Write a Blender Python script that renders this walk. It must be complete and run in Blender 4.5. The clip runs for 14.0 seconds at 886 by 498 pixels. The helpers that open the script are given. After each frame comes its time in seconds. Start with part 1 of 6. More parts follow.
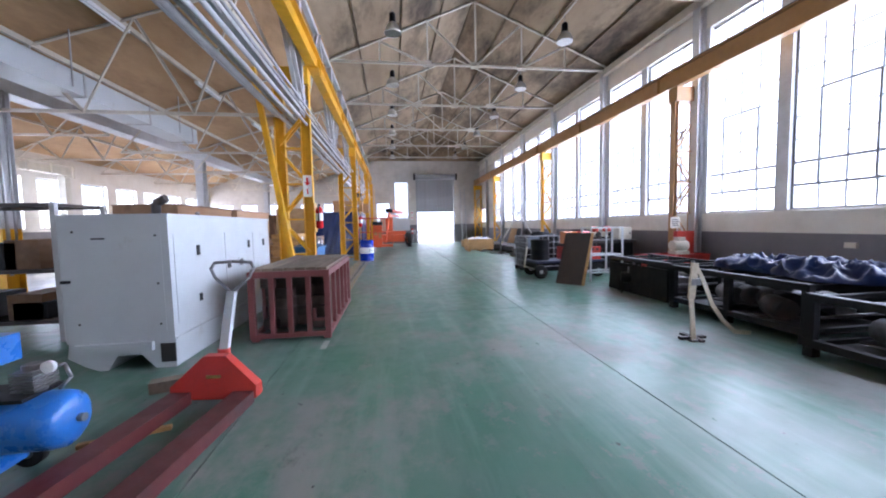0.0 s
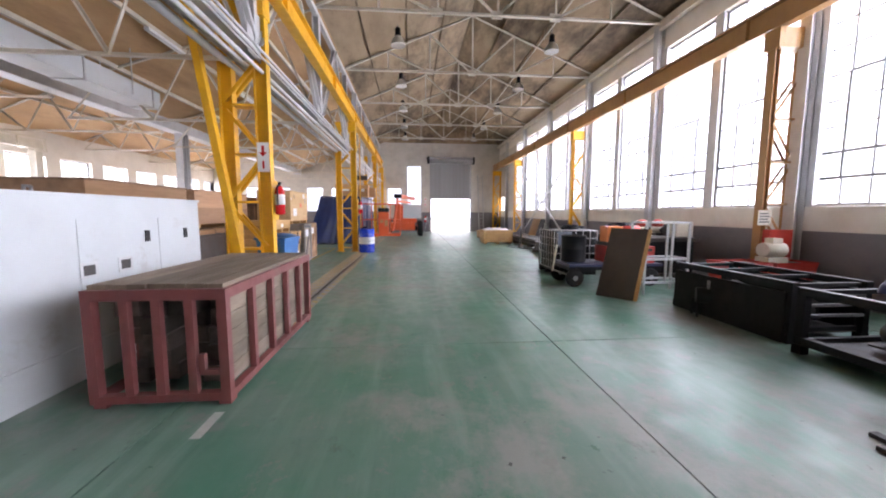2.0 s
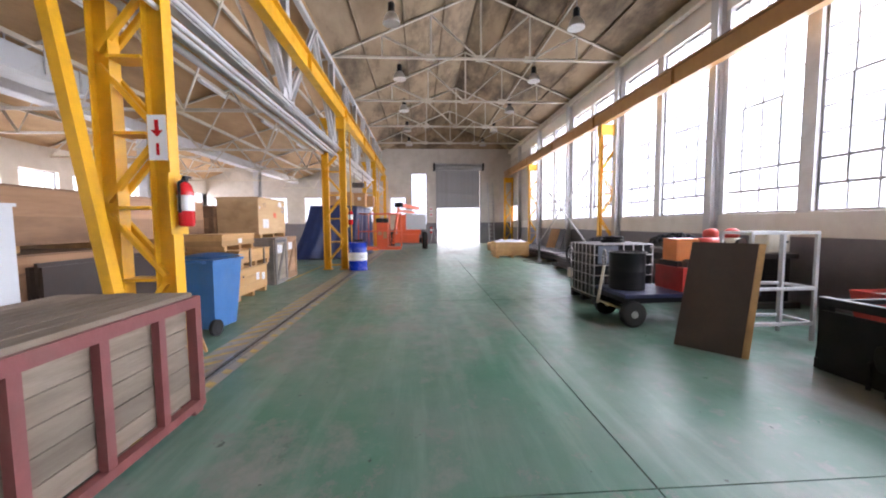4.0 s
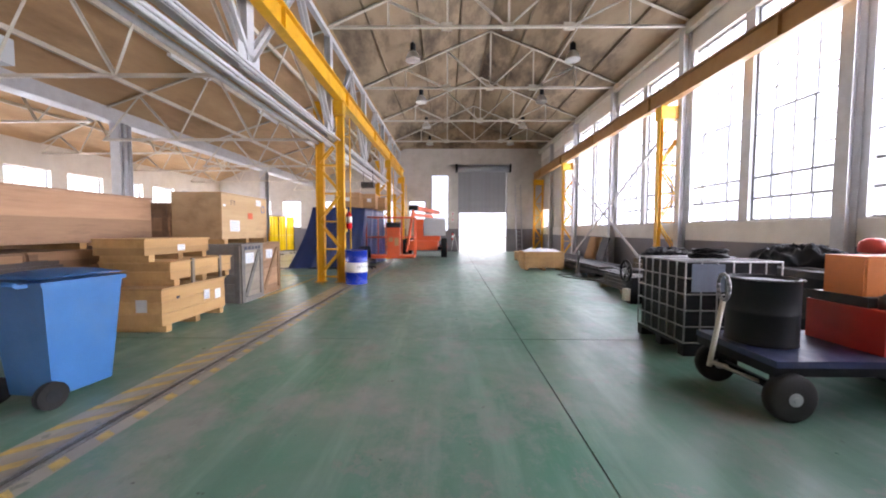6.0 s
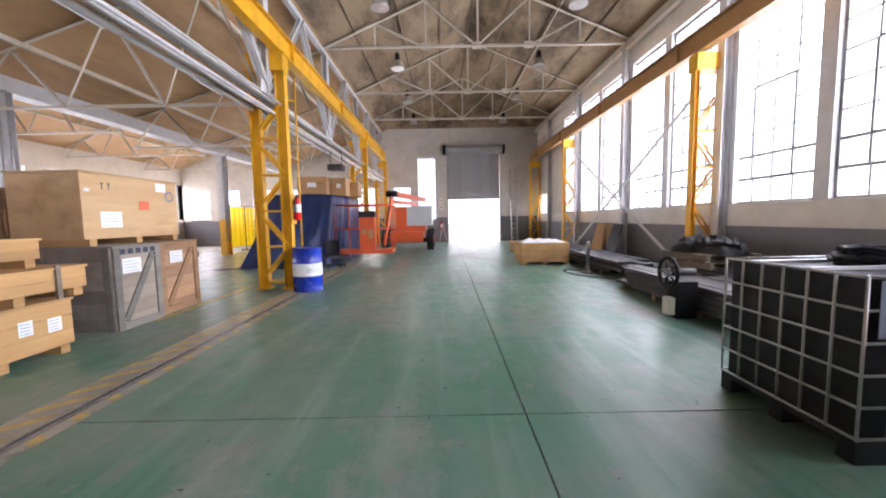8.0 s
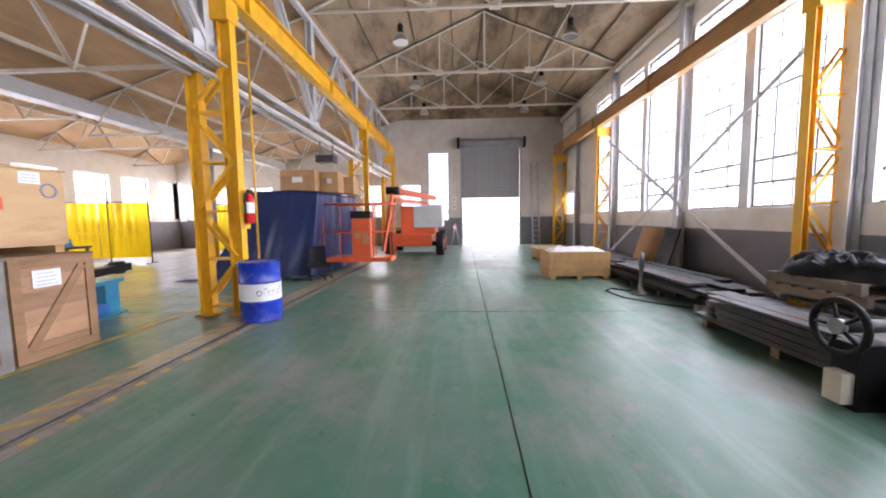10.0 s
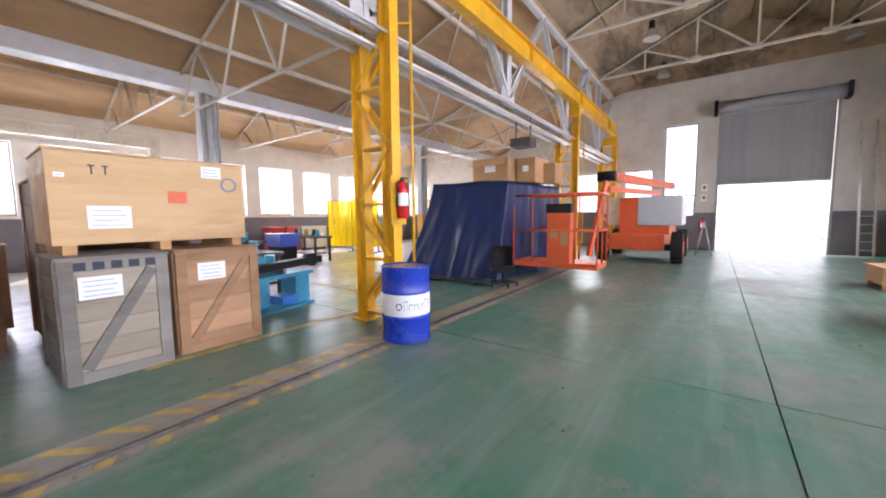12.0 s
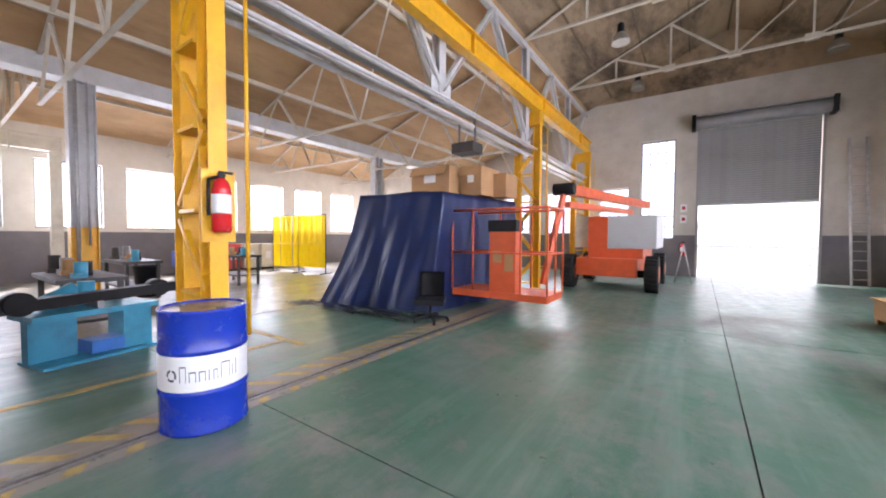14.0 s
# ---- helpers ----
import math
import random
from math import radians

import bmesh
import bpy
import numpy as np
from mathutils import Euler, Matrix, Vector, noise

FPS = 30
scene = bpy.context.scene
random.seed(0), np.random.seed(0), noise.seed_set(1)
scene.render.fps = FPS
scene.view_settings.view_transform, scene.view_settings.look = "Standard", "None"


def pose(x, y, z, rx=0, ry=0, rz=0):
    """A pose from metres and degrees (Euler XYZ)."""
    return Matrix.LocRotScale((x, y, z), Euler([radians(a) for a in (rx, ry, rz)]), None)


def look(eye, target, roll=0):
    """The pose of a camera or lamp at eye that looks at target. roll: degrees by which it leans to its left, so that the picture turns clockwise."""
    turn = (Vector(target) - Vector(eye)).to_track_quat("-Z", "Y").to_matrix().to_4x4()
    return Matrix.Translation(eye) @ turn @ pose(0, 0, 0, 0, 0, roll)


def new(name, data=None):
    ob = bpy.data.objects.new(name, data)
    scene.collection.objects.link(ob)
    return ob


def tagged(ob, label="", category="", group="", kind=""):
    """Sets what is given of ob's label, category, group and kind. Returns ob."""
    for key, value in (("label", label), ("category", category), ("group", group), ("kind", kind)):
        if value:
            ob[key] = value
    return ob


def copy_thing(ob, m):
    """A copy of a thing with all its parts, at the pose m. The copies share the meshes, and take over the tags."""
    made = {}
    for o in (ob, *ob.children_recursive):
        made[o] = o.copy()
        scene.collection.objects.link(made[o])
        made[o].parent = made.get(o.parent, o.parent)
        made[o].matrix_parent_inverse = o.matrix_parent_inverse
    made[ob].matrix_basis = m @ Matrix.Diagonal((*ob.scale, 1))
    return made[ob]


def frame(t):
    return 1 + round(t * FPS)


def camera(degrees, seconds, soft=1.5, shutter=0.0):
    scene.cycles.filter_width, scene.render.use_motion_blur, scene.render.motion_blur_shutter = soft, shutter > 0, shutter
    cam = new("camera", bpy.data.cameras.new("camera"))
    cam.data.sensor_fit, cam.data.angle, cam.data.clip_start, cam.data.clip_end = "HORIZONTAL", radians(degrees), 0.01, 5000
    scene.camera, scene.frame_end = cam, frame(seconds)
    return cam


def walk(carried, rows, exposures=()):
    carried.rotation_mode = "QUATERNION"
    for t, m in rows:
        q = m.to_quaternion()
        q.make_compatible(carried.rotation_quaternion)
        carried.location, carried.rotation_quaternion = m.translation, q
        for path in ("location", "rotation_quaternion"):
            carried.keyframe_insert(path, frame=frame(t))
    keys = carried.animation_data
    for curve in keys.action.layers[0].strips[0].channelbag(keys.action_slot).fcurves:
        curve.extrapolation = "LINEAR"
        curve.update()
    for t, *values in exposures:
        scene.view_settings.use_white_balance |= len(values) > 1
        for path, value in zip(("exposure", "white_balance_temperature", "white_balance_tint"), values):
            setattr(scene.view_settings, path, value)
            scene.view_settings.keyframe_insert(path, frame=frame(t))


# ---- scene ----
cam = camera(101.2, 14.0, 2.0)
PATH = [
    (0, (-0.15, -0.405, 1.446), (0.122, 1.572, 1.314), -1.2),
    (0.5, (-0.026, 0.102, 1.449), (0.199, 2.084, 1.292), 0.3),
    (1, (0.132, 0.598, 1.467), (0.416, 2.571, 1.308), -0.7),
    (1.5, (0.304, 1.098, 1.463), (0.472, 3.081, 1.263), 0.9),
    (2, (0.396, 1.641, 1.464), (0.57, 3.624, 1.266), 0.1),
    (2.5, (0.494, 2.169, 1.46), (0.57, 4.159, 1.278), -1.2),
    (3, (0.552, 2.708, 1.445), (0.675, 4.696, 1.257), -1.0),
    (3.2, (0.592, 2.924, 1.433), (0.74, 4.913, 1.289), -1.1),
    (5.3, (0.974, 5.129, 1.449), (1.011, 7.124, 1.315), -0.0),
    (5.5, (1.028, 5.34, 1.429), (1.046, 7.337, 1.325), -1.4),
    (6, (1.115, 5.894, 1.392), (1.094, 7.891, 1.29), 0.1),
    (6.5, (1.158, 6.449, 1.397), (1.191, 8.447, 1.297), -0.6),
    (7, (1.258, 6.979, 1.413), (1.23, 8.976, 1.319), 0.1),
    (7.5, (1.366, 7.508, 1.409), (1.423, 9.506, 1.348), -0.7),
    (7.7, (1.421, 7.709, 1.396), (1.444, 9.703, 1.235), -1.2),
    (9.8, (1.69, 9.88, 1.468), (1.66, 11.872, 1.297), -0.7),
    (10, (1.721, 10.108, 1.466), (1.634, 12.099, 1.299), -0.8),
    (10.5, (1.73, 10.667, 1.428), (1.68, 12.657, 1.234), -0.9),
    (11, (1.664, 11.146, 1.464), (1.183, 13.08, 1.287), 0.3),
    (11.5, (1.63, 11.651, 1.457), (0.761, 13.446, 1.314), -0.4),
    (12, (1.651, 12.141, 1.447), (0.481, 13.753, 1.27), -0.6),
    (12.5, (1.684, 12.619, 1.445), (0.452, 14.187, 1.293), -0.1),
    (13, (1.72, 13.103, 1.456), (0.452, 14.647, 1.36), -0.7),
    (13.5, (1.714, 13.633, 1.425), (0.519, 15.233, 1.307), -0.6),
    (14, (1.809, 14.129, 1.405), (0.677, 15.777, 1.337), 0.3),
]
walk(cam, [(t, look(eye, target, roll)) for t, eye, target, roll in PATH],
     exposures=[(0, 1.42, 5650, 20), (1.0, 1.42, 6050, 21), (2.0, 1.42, 6550, 22), (14, 1.42, 6500, 22)])

# ---- light ----
SUN_EL, SUN_AZ = 46.0, -68.0
world = bpy.data.worlds.new("sky")
scene.world = world
world.use_nodes = True
wn = world.node_tree.nodes
sky = wn.new("ShaderNodeTexSky")
sky.sky_type = "NISHITA"
sky.sun_disc = False
sky.sun_elevation, sky.sun_rotation = radians(SUN_EL), radians(SUN_AZ)
wn["Background"].inputs["Strength"].default_value = 0.15
world.node_tree.links.new(sky.outputs["Color"], wn["Background"].inputs["Color"])
sun = new("sun", bpy.data.lights.new("sun", "SUN"))
sun.data.energy, sun.data.angle, sun.data.color = 4.0, radians(0.5), (1.0, 0.95, 0.87)
_a, _e = radians(SUN_AZ), radians(SUN_EL)
sun.matrix_world = look((math.sin(_a) * math.cos(_e) * 60, math.cos(_a) * math.cos(_e) * 60, math.sin(_e) * 60), (0, 0, 0))


def rect_light(name, eye, target, w, h, watts, color=(0.93, 0.97, 1.0)):
    """Sky light standing in a window or door opening; the south one is added fill."""
    la = bpy.data.lights.new(name, "AREA")
    la.shape, la.size, la.size_y, la.energy, la.color = "RECTANGLE", w, h, watts, color
    ob = new(name, la)
    ob.matrix_world = look(eye, target)
    return ob


rect_light("sky_light_east", (7.72, 13.0, 4.6), (0, 13.0, 4.6), 36.0, 6.2, 3400)
rect_light("sky_light_west", (-14.5, 15.0, 2.7), (0, 15.0, 2.6), 29.0, 2.1, 1300)
rect_light("sky_light_door", (3.47, 30.6, 1.3), (3.47, 0, 1.2), 3.1, 2.5, 8, (1.0, 0.84, 0.68))
rect_light("sky_light_north", (-6.5, 30.7, 2.6), (-6.5, 0, 2.5), 14.0, 2.2, 620, (1.0, 0.97, 0.92))
# Added fill lamp behind the closed south wall; no window stands there.
rect_light("fill_light_south", (2.5, -8.7, 2.3), (2.5, 10, 2.2), 4.2, 4.2, 70, (1.0, 0.97, 0.93))

# ---- helpers of this scene ----


def box(bm, x0, x1, y0, y1, z0, z1):
    v = [bm.verts.new(p) for p in ((x0, y0, z0), (x1, y0, z0), (x1, y1, z0), (x0, y1, z0), (x0, y0, z1), (x1, y0, z1), (x1, y1, z1), (x0, y1, z1))]
    for f in ((3, 2, 1, 0), (4, 5, 6, 7), (0, 1, 5, 4), (1, 2, 6, 5), (2, 3, 7, 6), (3, 0, 4, 7)):
        bm.faces.new([v[i] for i in f])


def bar(bm, p, q, w, h=None, up=(0, 0, 1)):
    """A rectangular member from p to q, w wide and h deep."""
    h = h or w
    p, q = Vector(p), Vector(q)
    d = (q - p).normalized()
    s = d.cross(Vector(up))
    s = s.normalized() if s.length > 1e-4 else Vector((1, 0, 0))
    u = s.cross(d).normalized()
    s, u = s * w / 2, u * h / 2
    v = [bm.verts.new(c + a * s + b * u) for c in (p, q) for a, b in ((-1, -1), (1, -1), (1, 1), (-1, 1))]
    for f in ((0, 1, 2, 3), (7, 6, 5, 4), (0, 4, 5, 1), (1, 5, 6, 2), (2, 6, 7, 3), (3, 7, 4, 0)):
        bm.faces.new([v[i] for i in f])


def angle_bar(bm, p, q, w, t=0.008, up=(0, 0, 1)):
    """A rolled steel angle: two thin flanges at right angles."""
    p, q = Vector(p), Vector(q)
    d = (q - p).normalized()
    s = d.cross(Vector(up))
    s = s.normalized() if s.length > 1e-4 else Vector((1, 0, 0))
    u = s.cross(d).normalized()
    bar(bm, p + u * (w / 2), q + u * (w / 2), t, w, up)
    bar(bm, p + s * (w / 2), q + s * (w / 2), w - t, t, up)


def rod(bm, p, q, r, n=10, r2=None, caps=True):
    """A round bar or cone from p to q."""
    p, q = Vector(p), Vector(q)
    d = (q - p).normalized()
    s = d.orthogonal().normalized()
    u = d.cross(s)
    r2 = r if r2 is None else r2
    a = [bm.verts.new(p + (s * math.cos(i * math.tau / n) + u * math.sin(i * math.tau / n)) * r) for i in range(n)]
    b = [bm.verts.new(q + (s * math.cos(i * math.tau / n) + u * math.sin(i * math.tau / n)) * r2) for i in range(n)]
    for i in range(n):
        f = bm.faces.new((a[i], a[(i + 1) % n], b[(i + 1) % n], b[i]))
        f.smooth = True
    if caps:
        bm.faces.new(a[::-1])
        bm.faces.new(b)


def lathe(bm, prof, n=24, at=(0, 0, 0)):
    """A turned shape from (radius, height) pairs, about the z axis."""
    rings = []
    for r, z in prof:
        rings.append([bm.verts.new((at[0] + r * math.cos(i * math.tau / n), at[1] + r * math.sin(i * math.tau / n), at[2] + z)) for i in range(n)])
    for a, b in zip(rings, rings[1:]):
        for i in range(n):
            f = bm.faces.new((a[i], a[(i + 1) % n], b[(i + 1) % n], b[i]))
            f.smooth = True
    bm.faces.new(rings[0][::-1])
    bm.faces.new(rings[-1])


def tube(bm, pts, r, n=8):
    """A bent pipe along the points."""
    for p, q in zip(pts, pts[1:]):
        rod(bm, p, q, r, n)
    for p in pts[1:-1]:
        ball(bm, p, r * 1.01, 6)


def ball(bm, c, r, n=8, sz=1.0):
    bmesh.ops.create_uvsphere(bm, u_segments=n, v_segments=max(4, n // 2), radius=r, matrix=Matrix.Translation(c) @ Matrix.Diagonal((1, 1, sz, 1)))


def sheet(bm, fn, nu, nv, thick=0.0):
    """A smooth skin fn(u, v), u and v from 0 to 1."""
    g = [[bm.verts.new(fn(i / nu, j / nv)) for j in range(nv + 1)] for i in range(nu + 1)]
    for i in range(nu):
        for j in range(nv):
            f = bm.faces.new((g[i][j], g[i + 1][j], g[i + 1][j + 1], g[i][j + 1]))
            f.smooth = True


def mesh_of(name, bm, material, bevel=0.0):
    if bevel:
        bmesh.ops.bevel(bm, geom=[e for e in bm.edges if len(e.link_faces) == 2 and e.calc_face_angle(0) > 0.9], offset=bevel, segments=1, affect="EDGES", clamp_overlap=True)
    me = bpy.data.meshes.new(name)
    bm.to_mesh(me)
    bm.free()
    me.materials.append(material)
    return me


def part(name, bm, material, parent=None, label="", bevel=0.0):
    ob = new(name, mesh_of(name, bm, material, bevel))
    ob.parent = parent
    return tagged(ob, label)


def thing(name, m, label, category, group=""):
    ob = new(name)
    ob.empty_display_size = 0.2
    ob.matrix_basis = m
    return tagged(ob, label, category, group)


def setting(name, bm, material, label, category, bevel=0.0):
    return tagged(part(name, bm, material, None, label, bevel), "", category, "", "structure")


def B():
    return bmesh.new()


def boxes(*bs):
    bm = bmesh.new()
    for b in bs:
        box(bm, *b)
    return bm


# ---- materials ----


def surface(name, c1, c2, scale=6.0, rough=(0.45, 0.7), metal=0.0, bump=0.15, bscale=60.0, stretch=(1, 1, 1), stain=None, stain_scale=0.8, stain_amount=0.5, spec=0.5, per_piece=0.0, coat=0.0, stain_range=(0.48, 0.72), scratch=0.0):
    """Two-tone surface with fine relief, larger stains and varying gloss."""
    m = bpy.data.materials.new(name)
    m.use_nodes = True
    nt = m.node_tree
    N, L = nt.nodes, nt.links
    bs = N["Principled BSDF"]
    co = N.new("ShaderNodeTexCoord")
    mp = N.new("ShaderNodeMapping")
    mp.inputs["Scale"].default_value = stretch
    L.new(co.outputs["Object"], mp.inputs["Vector"])
    n1 = N.new("ShaderNodeTexNoise")
    n1.inputs["Scale"].default_value, n1.inputs["Detail"].default_value, n1.inputs["Roughness"].default_value = scale, 6, 0.65
    L.new(mp.outputs["Vector"], n1.inputs["Vector"])
    r1 = N.new("ShaderNodeMapRange")
    r1.inputs["From Min"].default_value, r1.inputs["From Max"].default_value = 0.3, 0.7
    L.new(n1.outputs["Fac"], r1.inputs["Value"])
    mx = N.new("ShaderNodeMix")
    mx.data_type = "RGBA"
    mx.inputs["A"].default_value, mx.inputs["B"].default_value = (*c1, 1), (*c2, 1)
    L.new(r1.outputs["Result"], mx.inputs["Factor"])
    col = mx.outputs["Result"]
    if stain:
        n2 = N.new("ShaderNodeTexNoise")
        n2.inputs["Scale"].default_value, n2.inputs["Detail"].default_value, n2.inputs["Roughness"].default_value = stain_scale, 8, 0.7
        L.new(mp.outputs["Vector"], n2.inputs["Vector"])
        r2 = N.new("ShaderNodeMapRange")
        r2.inputs["From Min"].default_value, r2.inputs["From Max"].default_value, r2.inputs["To Max"].default_value = *stain_range, stain_amount
        L.new(n2.outputs["Fac"], r2.inputs["Value"])
        m2 = N.new("ShaderNodeMix")
        m2.data_type = "RGBA"
        m2.inputs["B"].default_value = (*stain, 1)
        L.new(r2.outputs["Result"], m2.inputs["Factor"])
        L.new(col, m2.inputs["A"])
        col = m2.outputs["Result"]
    if scratch:
        ms = N.new("ShaderNodeMapping")
        ms.inputs["Scale"].default_value, ms.inputs["Rotation"].default_value = (4.5, 1.4, 1.0), (0, 0, 0.4)
        L.new(co.outputs["Object"], ms.inputs["Vector"])
        n3 = N.new("ShaderNodeTexNoise")
        n3.inputs["Scale"].default_value, n3.inputs["Detail"].default_value, n3.inputs["Roughness"].default_value = 5.0, 12, 0.8
        L.new(ms.outputs["Vector"], n3.inputs["Vector"])
        r3 = N.new("ShaderNodeMapRange")
        r3.inputs["From Min"].default_value, r3.inputs["From Max"].default_value, r3.inputs["To Max"].default_value = 0.3, 0.8, scratch
        L.new(n3.outputs["Fac"], r3.inputs["Value"])
        m3 = N.new("ShaderNodeMix")
        m3.data_type = "RGBA"
        m3.inputs["B"].default_value = (0.03, 0.035, 0.035, 1)
        L.new(r3.outputs["Result"], m3.inputs["Factor"])
        L.new(col, m3.inputs["A"])
        col = m3.outputs["Result"]
    if per_piece:
        oi = N.new("ShaderNodeObjectInfo")
        rp = N.new("ShaderNodeMapRange")
        rp.inputs["To Min"].default_value, rp.inputs["To Max"].default_value = 1 - per_piece, 1 + per_piece
        L.new(oi.outputs["Random"], rp.inputs["Value"])
        hs = N.new("ShaderNodeHueSaturation")
        L.new(rp.outputs["Result"], hs.inputs["Value"])
        L.new(col, hs.inputs["Color"])
        col = hs.outputs["Color"]
    L.new(col, bs.inputs["Base Color"])
    rr = N.new("ShaderNodeMapRange")
    rr.inputs["From Min"].default_value, rr.inputs["From Max"].default_value = 0.3, 0.7
    rr.inputs["To Min"].default_value, rr.inputs["To Max"].default_value = rough
    L.new(n1.outputs["Fac"], rr.inputs["Value"])
    L.new(rr.outputs["Result"], bs.inputs["Roughness"])
    bs.inputs["Metallic"].default_value = metal
    bs.inputs["Specular IOR Level"].default_value = spec
    bs.inputs["Coat Weight"].default_value = coat
    if bump:
        nb = N.new("ShaderNodeTexNoise")
        nb.inputs["Scale"].default_value, nb.inputs["Detail"].default_value = bscale, 3
        L.new(mp.outputs["Vector"], nb.inputs["Vector"])
        b = N.new("ShaderNodeBump")
        b.inputs["Strength"].default_value, b.inputs["Distance"].default_value = bump, 0.02
        L.new(nb.outputs["Fac"], b.inputs["Height"])
        L.new(b.outputs["Normal"], bs.inputs["Normal"])
    return m


def paint(name, c, dirt=(0.12, 0.09, 0.06), amount=0.35, rough=(0.35, 0.55), **k):
    return surface(name, c, tuple(v * 0.86 for v in c), 5.0, rough, stain=dirt, stain_scale=2.2, stain_amount=amount, bump=0.05, **k)


def floor_paint(name, c1, c2, worn, worn_from, rough):
    """Painted concrete: two tones, worn patches, wheel streaks, spots and a gloss that follows the wear."""
    m = bpy.data.materials.new(name)
    m.use_nodes = True
    N, L = m.node_tree.nodes, m.node_tree.links
    bs = N["Principled BSDF"]
    co = N.new("ShaderNodeTexCoord")

    def field(scale, detail, rgh, lo, hi, top, stretch=(1, 1, 1), turn=0.0, shift=0.0):
        mp = N.new("ShaderNodeMapping")
        mp.inputs["Scale"].default_value, mp.inputs["Rotation"].default_value, mp.inputs["Location"].default_value = stretch, (0, 0, turn), (shift, shift, 0)
        L.new(co.outputs["Object"], mp.inputs["Vector"])
        n = N.new("ShaderNodeTexNoise")
        n.inputs["Scale"].default_value, n.inputs["Detail"].default_value, n.inputs["Roughness"].default_value = scale, detail, rgh
        L.new(mp.outputs["Vector"], n.inputs["Vector"])
        r = N.new("ShaderNodeMapRange")
        r.inputs["From Min"].default_value, r.inputs["From Max"].default_value, r.inputs["To Max"].default_value = lo, hi, top
        L.new(n.outputs["Fac"], r.inputs["Value"])
        return r.outputs["Result"]

    def over(col, fac, c):
        x = N.new("ShaderNodeMix")
        x.data_type = "RGBA"
        x.inputs["B"].default_value = (*c, 1)
        if isinstance(col, tuple):
            x.inputs["A"].default_value = (*col, 1)
        else:
            L.new(col, x.inputs["A"])
        L.new(fac, x.inputs["Factor"])
        return x.outputs["Result"]

    def maths(op, p, q):
        x = N.new("ShaderNodeMath")
        x.operation = op
        for k, v in enumerate((p, q)):
            if isinstance(v, float):
                x.inputs[k].default_value = v
            else:
                L.new(v, x.inputs[k])
        return x.outputs[0]

    col = over(c1, field(0.9, 8, 0.6, 0.35, 0.65, 1.0), c2)
    col = over(col, field(1.3, 6, 0.6, 0.5, 0.72, 0.55, (2.6, 0.22, 1), 0.06), tuple(v * 1.5 + 0.03 for v in c2))
    col = over(col, field(1.1, 7, 0.65, 0.5, 0.75, 0.5, (2.4, 0.4, 1), 0.75, 3.0), tuple(v * 0.65 for v in c1))
    wear = field(0.55, 12, 0.72, worn_from, worn_from + 0.1, 0.85, (1, 0.75, 1), 0.2, 7.0)
    col = over(col, wear, worn)
    col = over(col, field(3.2, 10, 0.75, 0.565, 0.61, 0.6, (1, 0.8, 1), 0.3, 2.0), tuple(v * 0.8 for v in worn))
    col = over(col, field(1.6, 12, 0.8, 0.59, 0.7, 0.6, (1.5, 0.9, 1), 0.4, 11.0), (0.035, 0.04, 0.038))
    col = over(col, field(9.0, 4, 0.6, 0.69, 0.73, 0.8, shift=5.0), (0.02, 0.022, 0.022))
    L.new(col, bs.inputs["Base Color"])
    fine = field(5.0, 6, 0.65, 0.3, 0.7, 0.16, shift=1.0)
    L.new(maths("ADD", maths("ADD", fine, rough), maths("MULTIPLY", wear, 0.16)), bs.inputs["Roughness"])
    bs.inputs["Specular IOR Level"].default_value = 0.3
    bump = N.new("ShaderNodeBump")
    bump.inputs["Strength"].default_value, bump.inputs["Distance"].default_value = 0.10, 0.004
    L.new(maths("ADD", field(0.9, 5, 0.5, 0.2, 0.8, 1.0, shift=4.0), maths("MULTIPLY", wear, -0.3)), bump.inputs["Height"])
    L.new(bump.outputs["Normal"], bs.inputs["Normal"])
    return m


FLOOR = floor_paint("floor_paint", (0.048, 0.155, 0.104), (0.125, 0.185, 0.153), (0.22, 0.22, 0.205), 0.52, 0.27)
FLOOR_GREY = floor_paint("floor_grey", (0.20, 0.19, 0.165), (0.28, 0.265, 0.235), (0.075, 0.12, 0.10), 0.56, 0.27)
JOINT = surface("joint_dirt", (0.03, 0.03, 0.028), (0.06, 0.055, 0.05), 20)
WALL = surface("wall_paint", (0.72, 0.68, 0.62), (0.64, 0.60, 0.54), 2.0, (0.6, 0.8), bump=0.08, bscale=40, stain=(0.45, 0.40, 0.34), stain_scale=0.9, stain_amount=0.35)
BAND = surface("band_paint", (0.13, 0.125, 0.14), (0.17, 0.16, 0.175), 2.0, (0.45, 0.65), bump=0.08, bscale=40, stain=(0.24, 0.22, 0.21), stain_scale=1.2, stain_amount=0.4)
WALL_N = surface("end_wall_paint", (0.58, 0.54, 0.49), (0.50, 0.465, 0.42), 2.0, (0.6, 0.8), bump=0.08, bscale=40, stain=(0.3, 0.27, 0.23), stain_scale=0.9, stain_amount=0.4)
GREYP = paint("grey_steel_paint", (0.56, 0.56, 0.57), (0.34, 0.31, 0.29), 0.4)
CREAM = paint("cream_steel_paint", (0.62, 0.57, 0.48), (0.35, 0.28, 0.2), 0.4)
LINING = surface("roof_lining", (0.56, 0.37, 0.20), (0.44, 0.28, 0.145), 1.2, (0.75, 0.95), bump=0.5, bscale=3.0, stretch=(1.0, 0.35, 1.0), stain=(0.20, 0.12, 0.06), stain_scale=0.7, stain_amount=0.7)
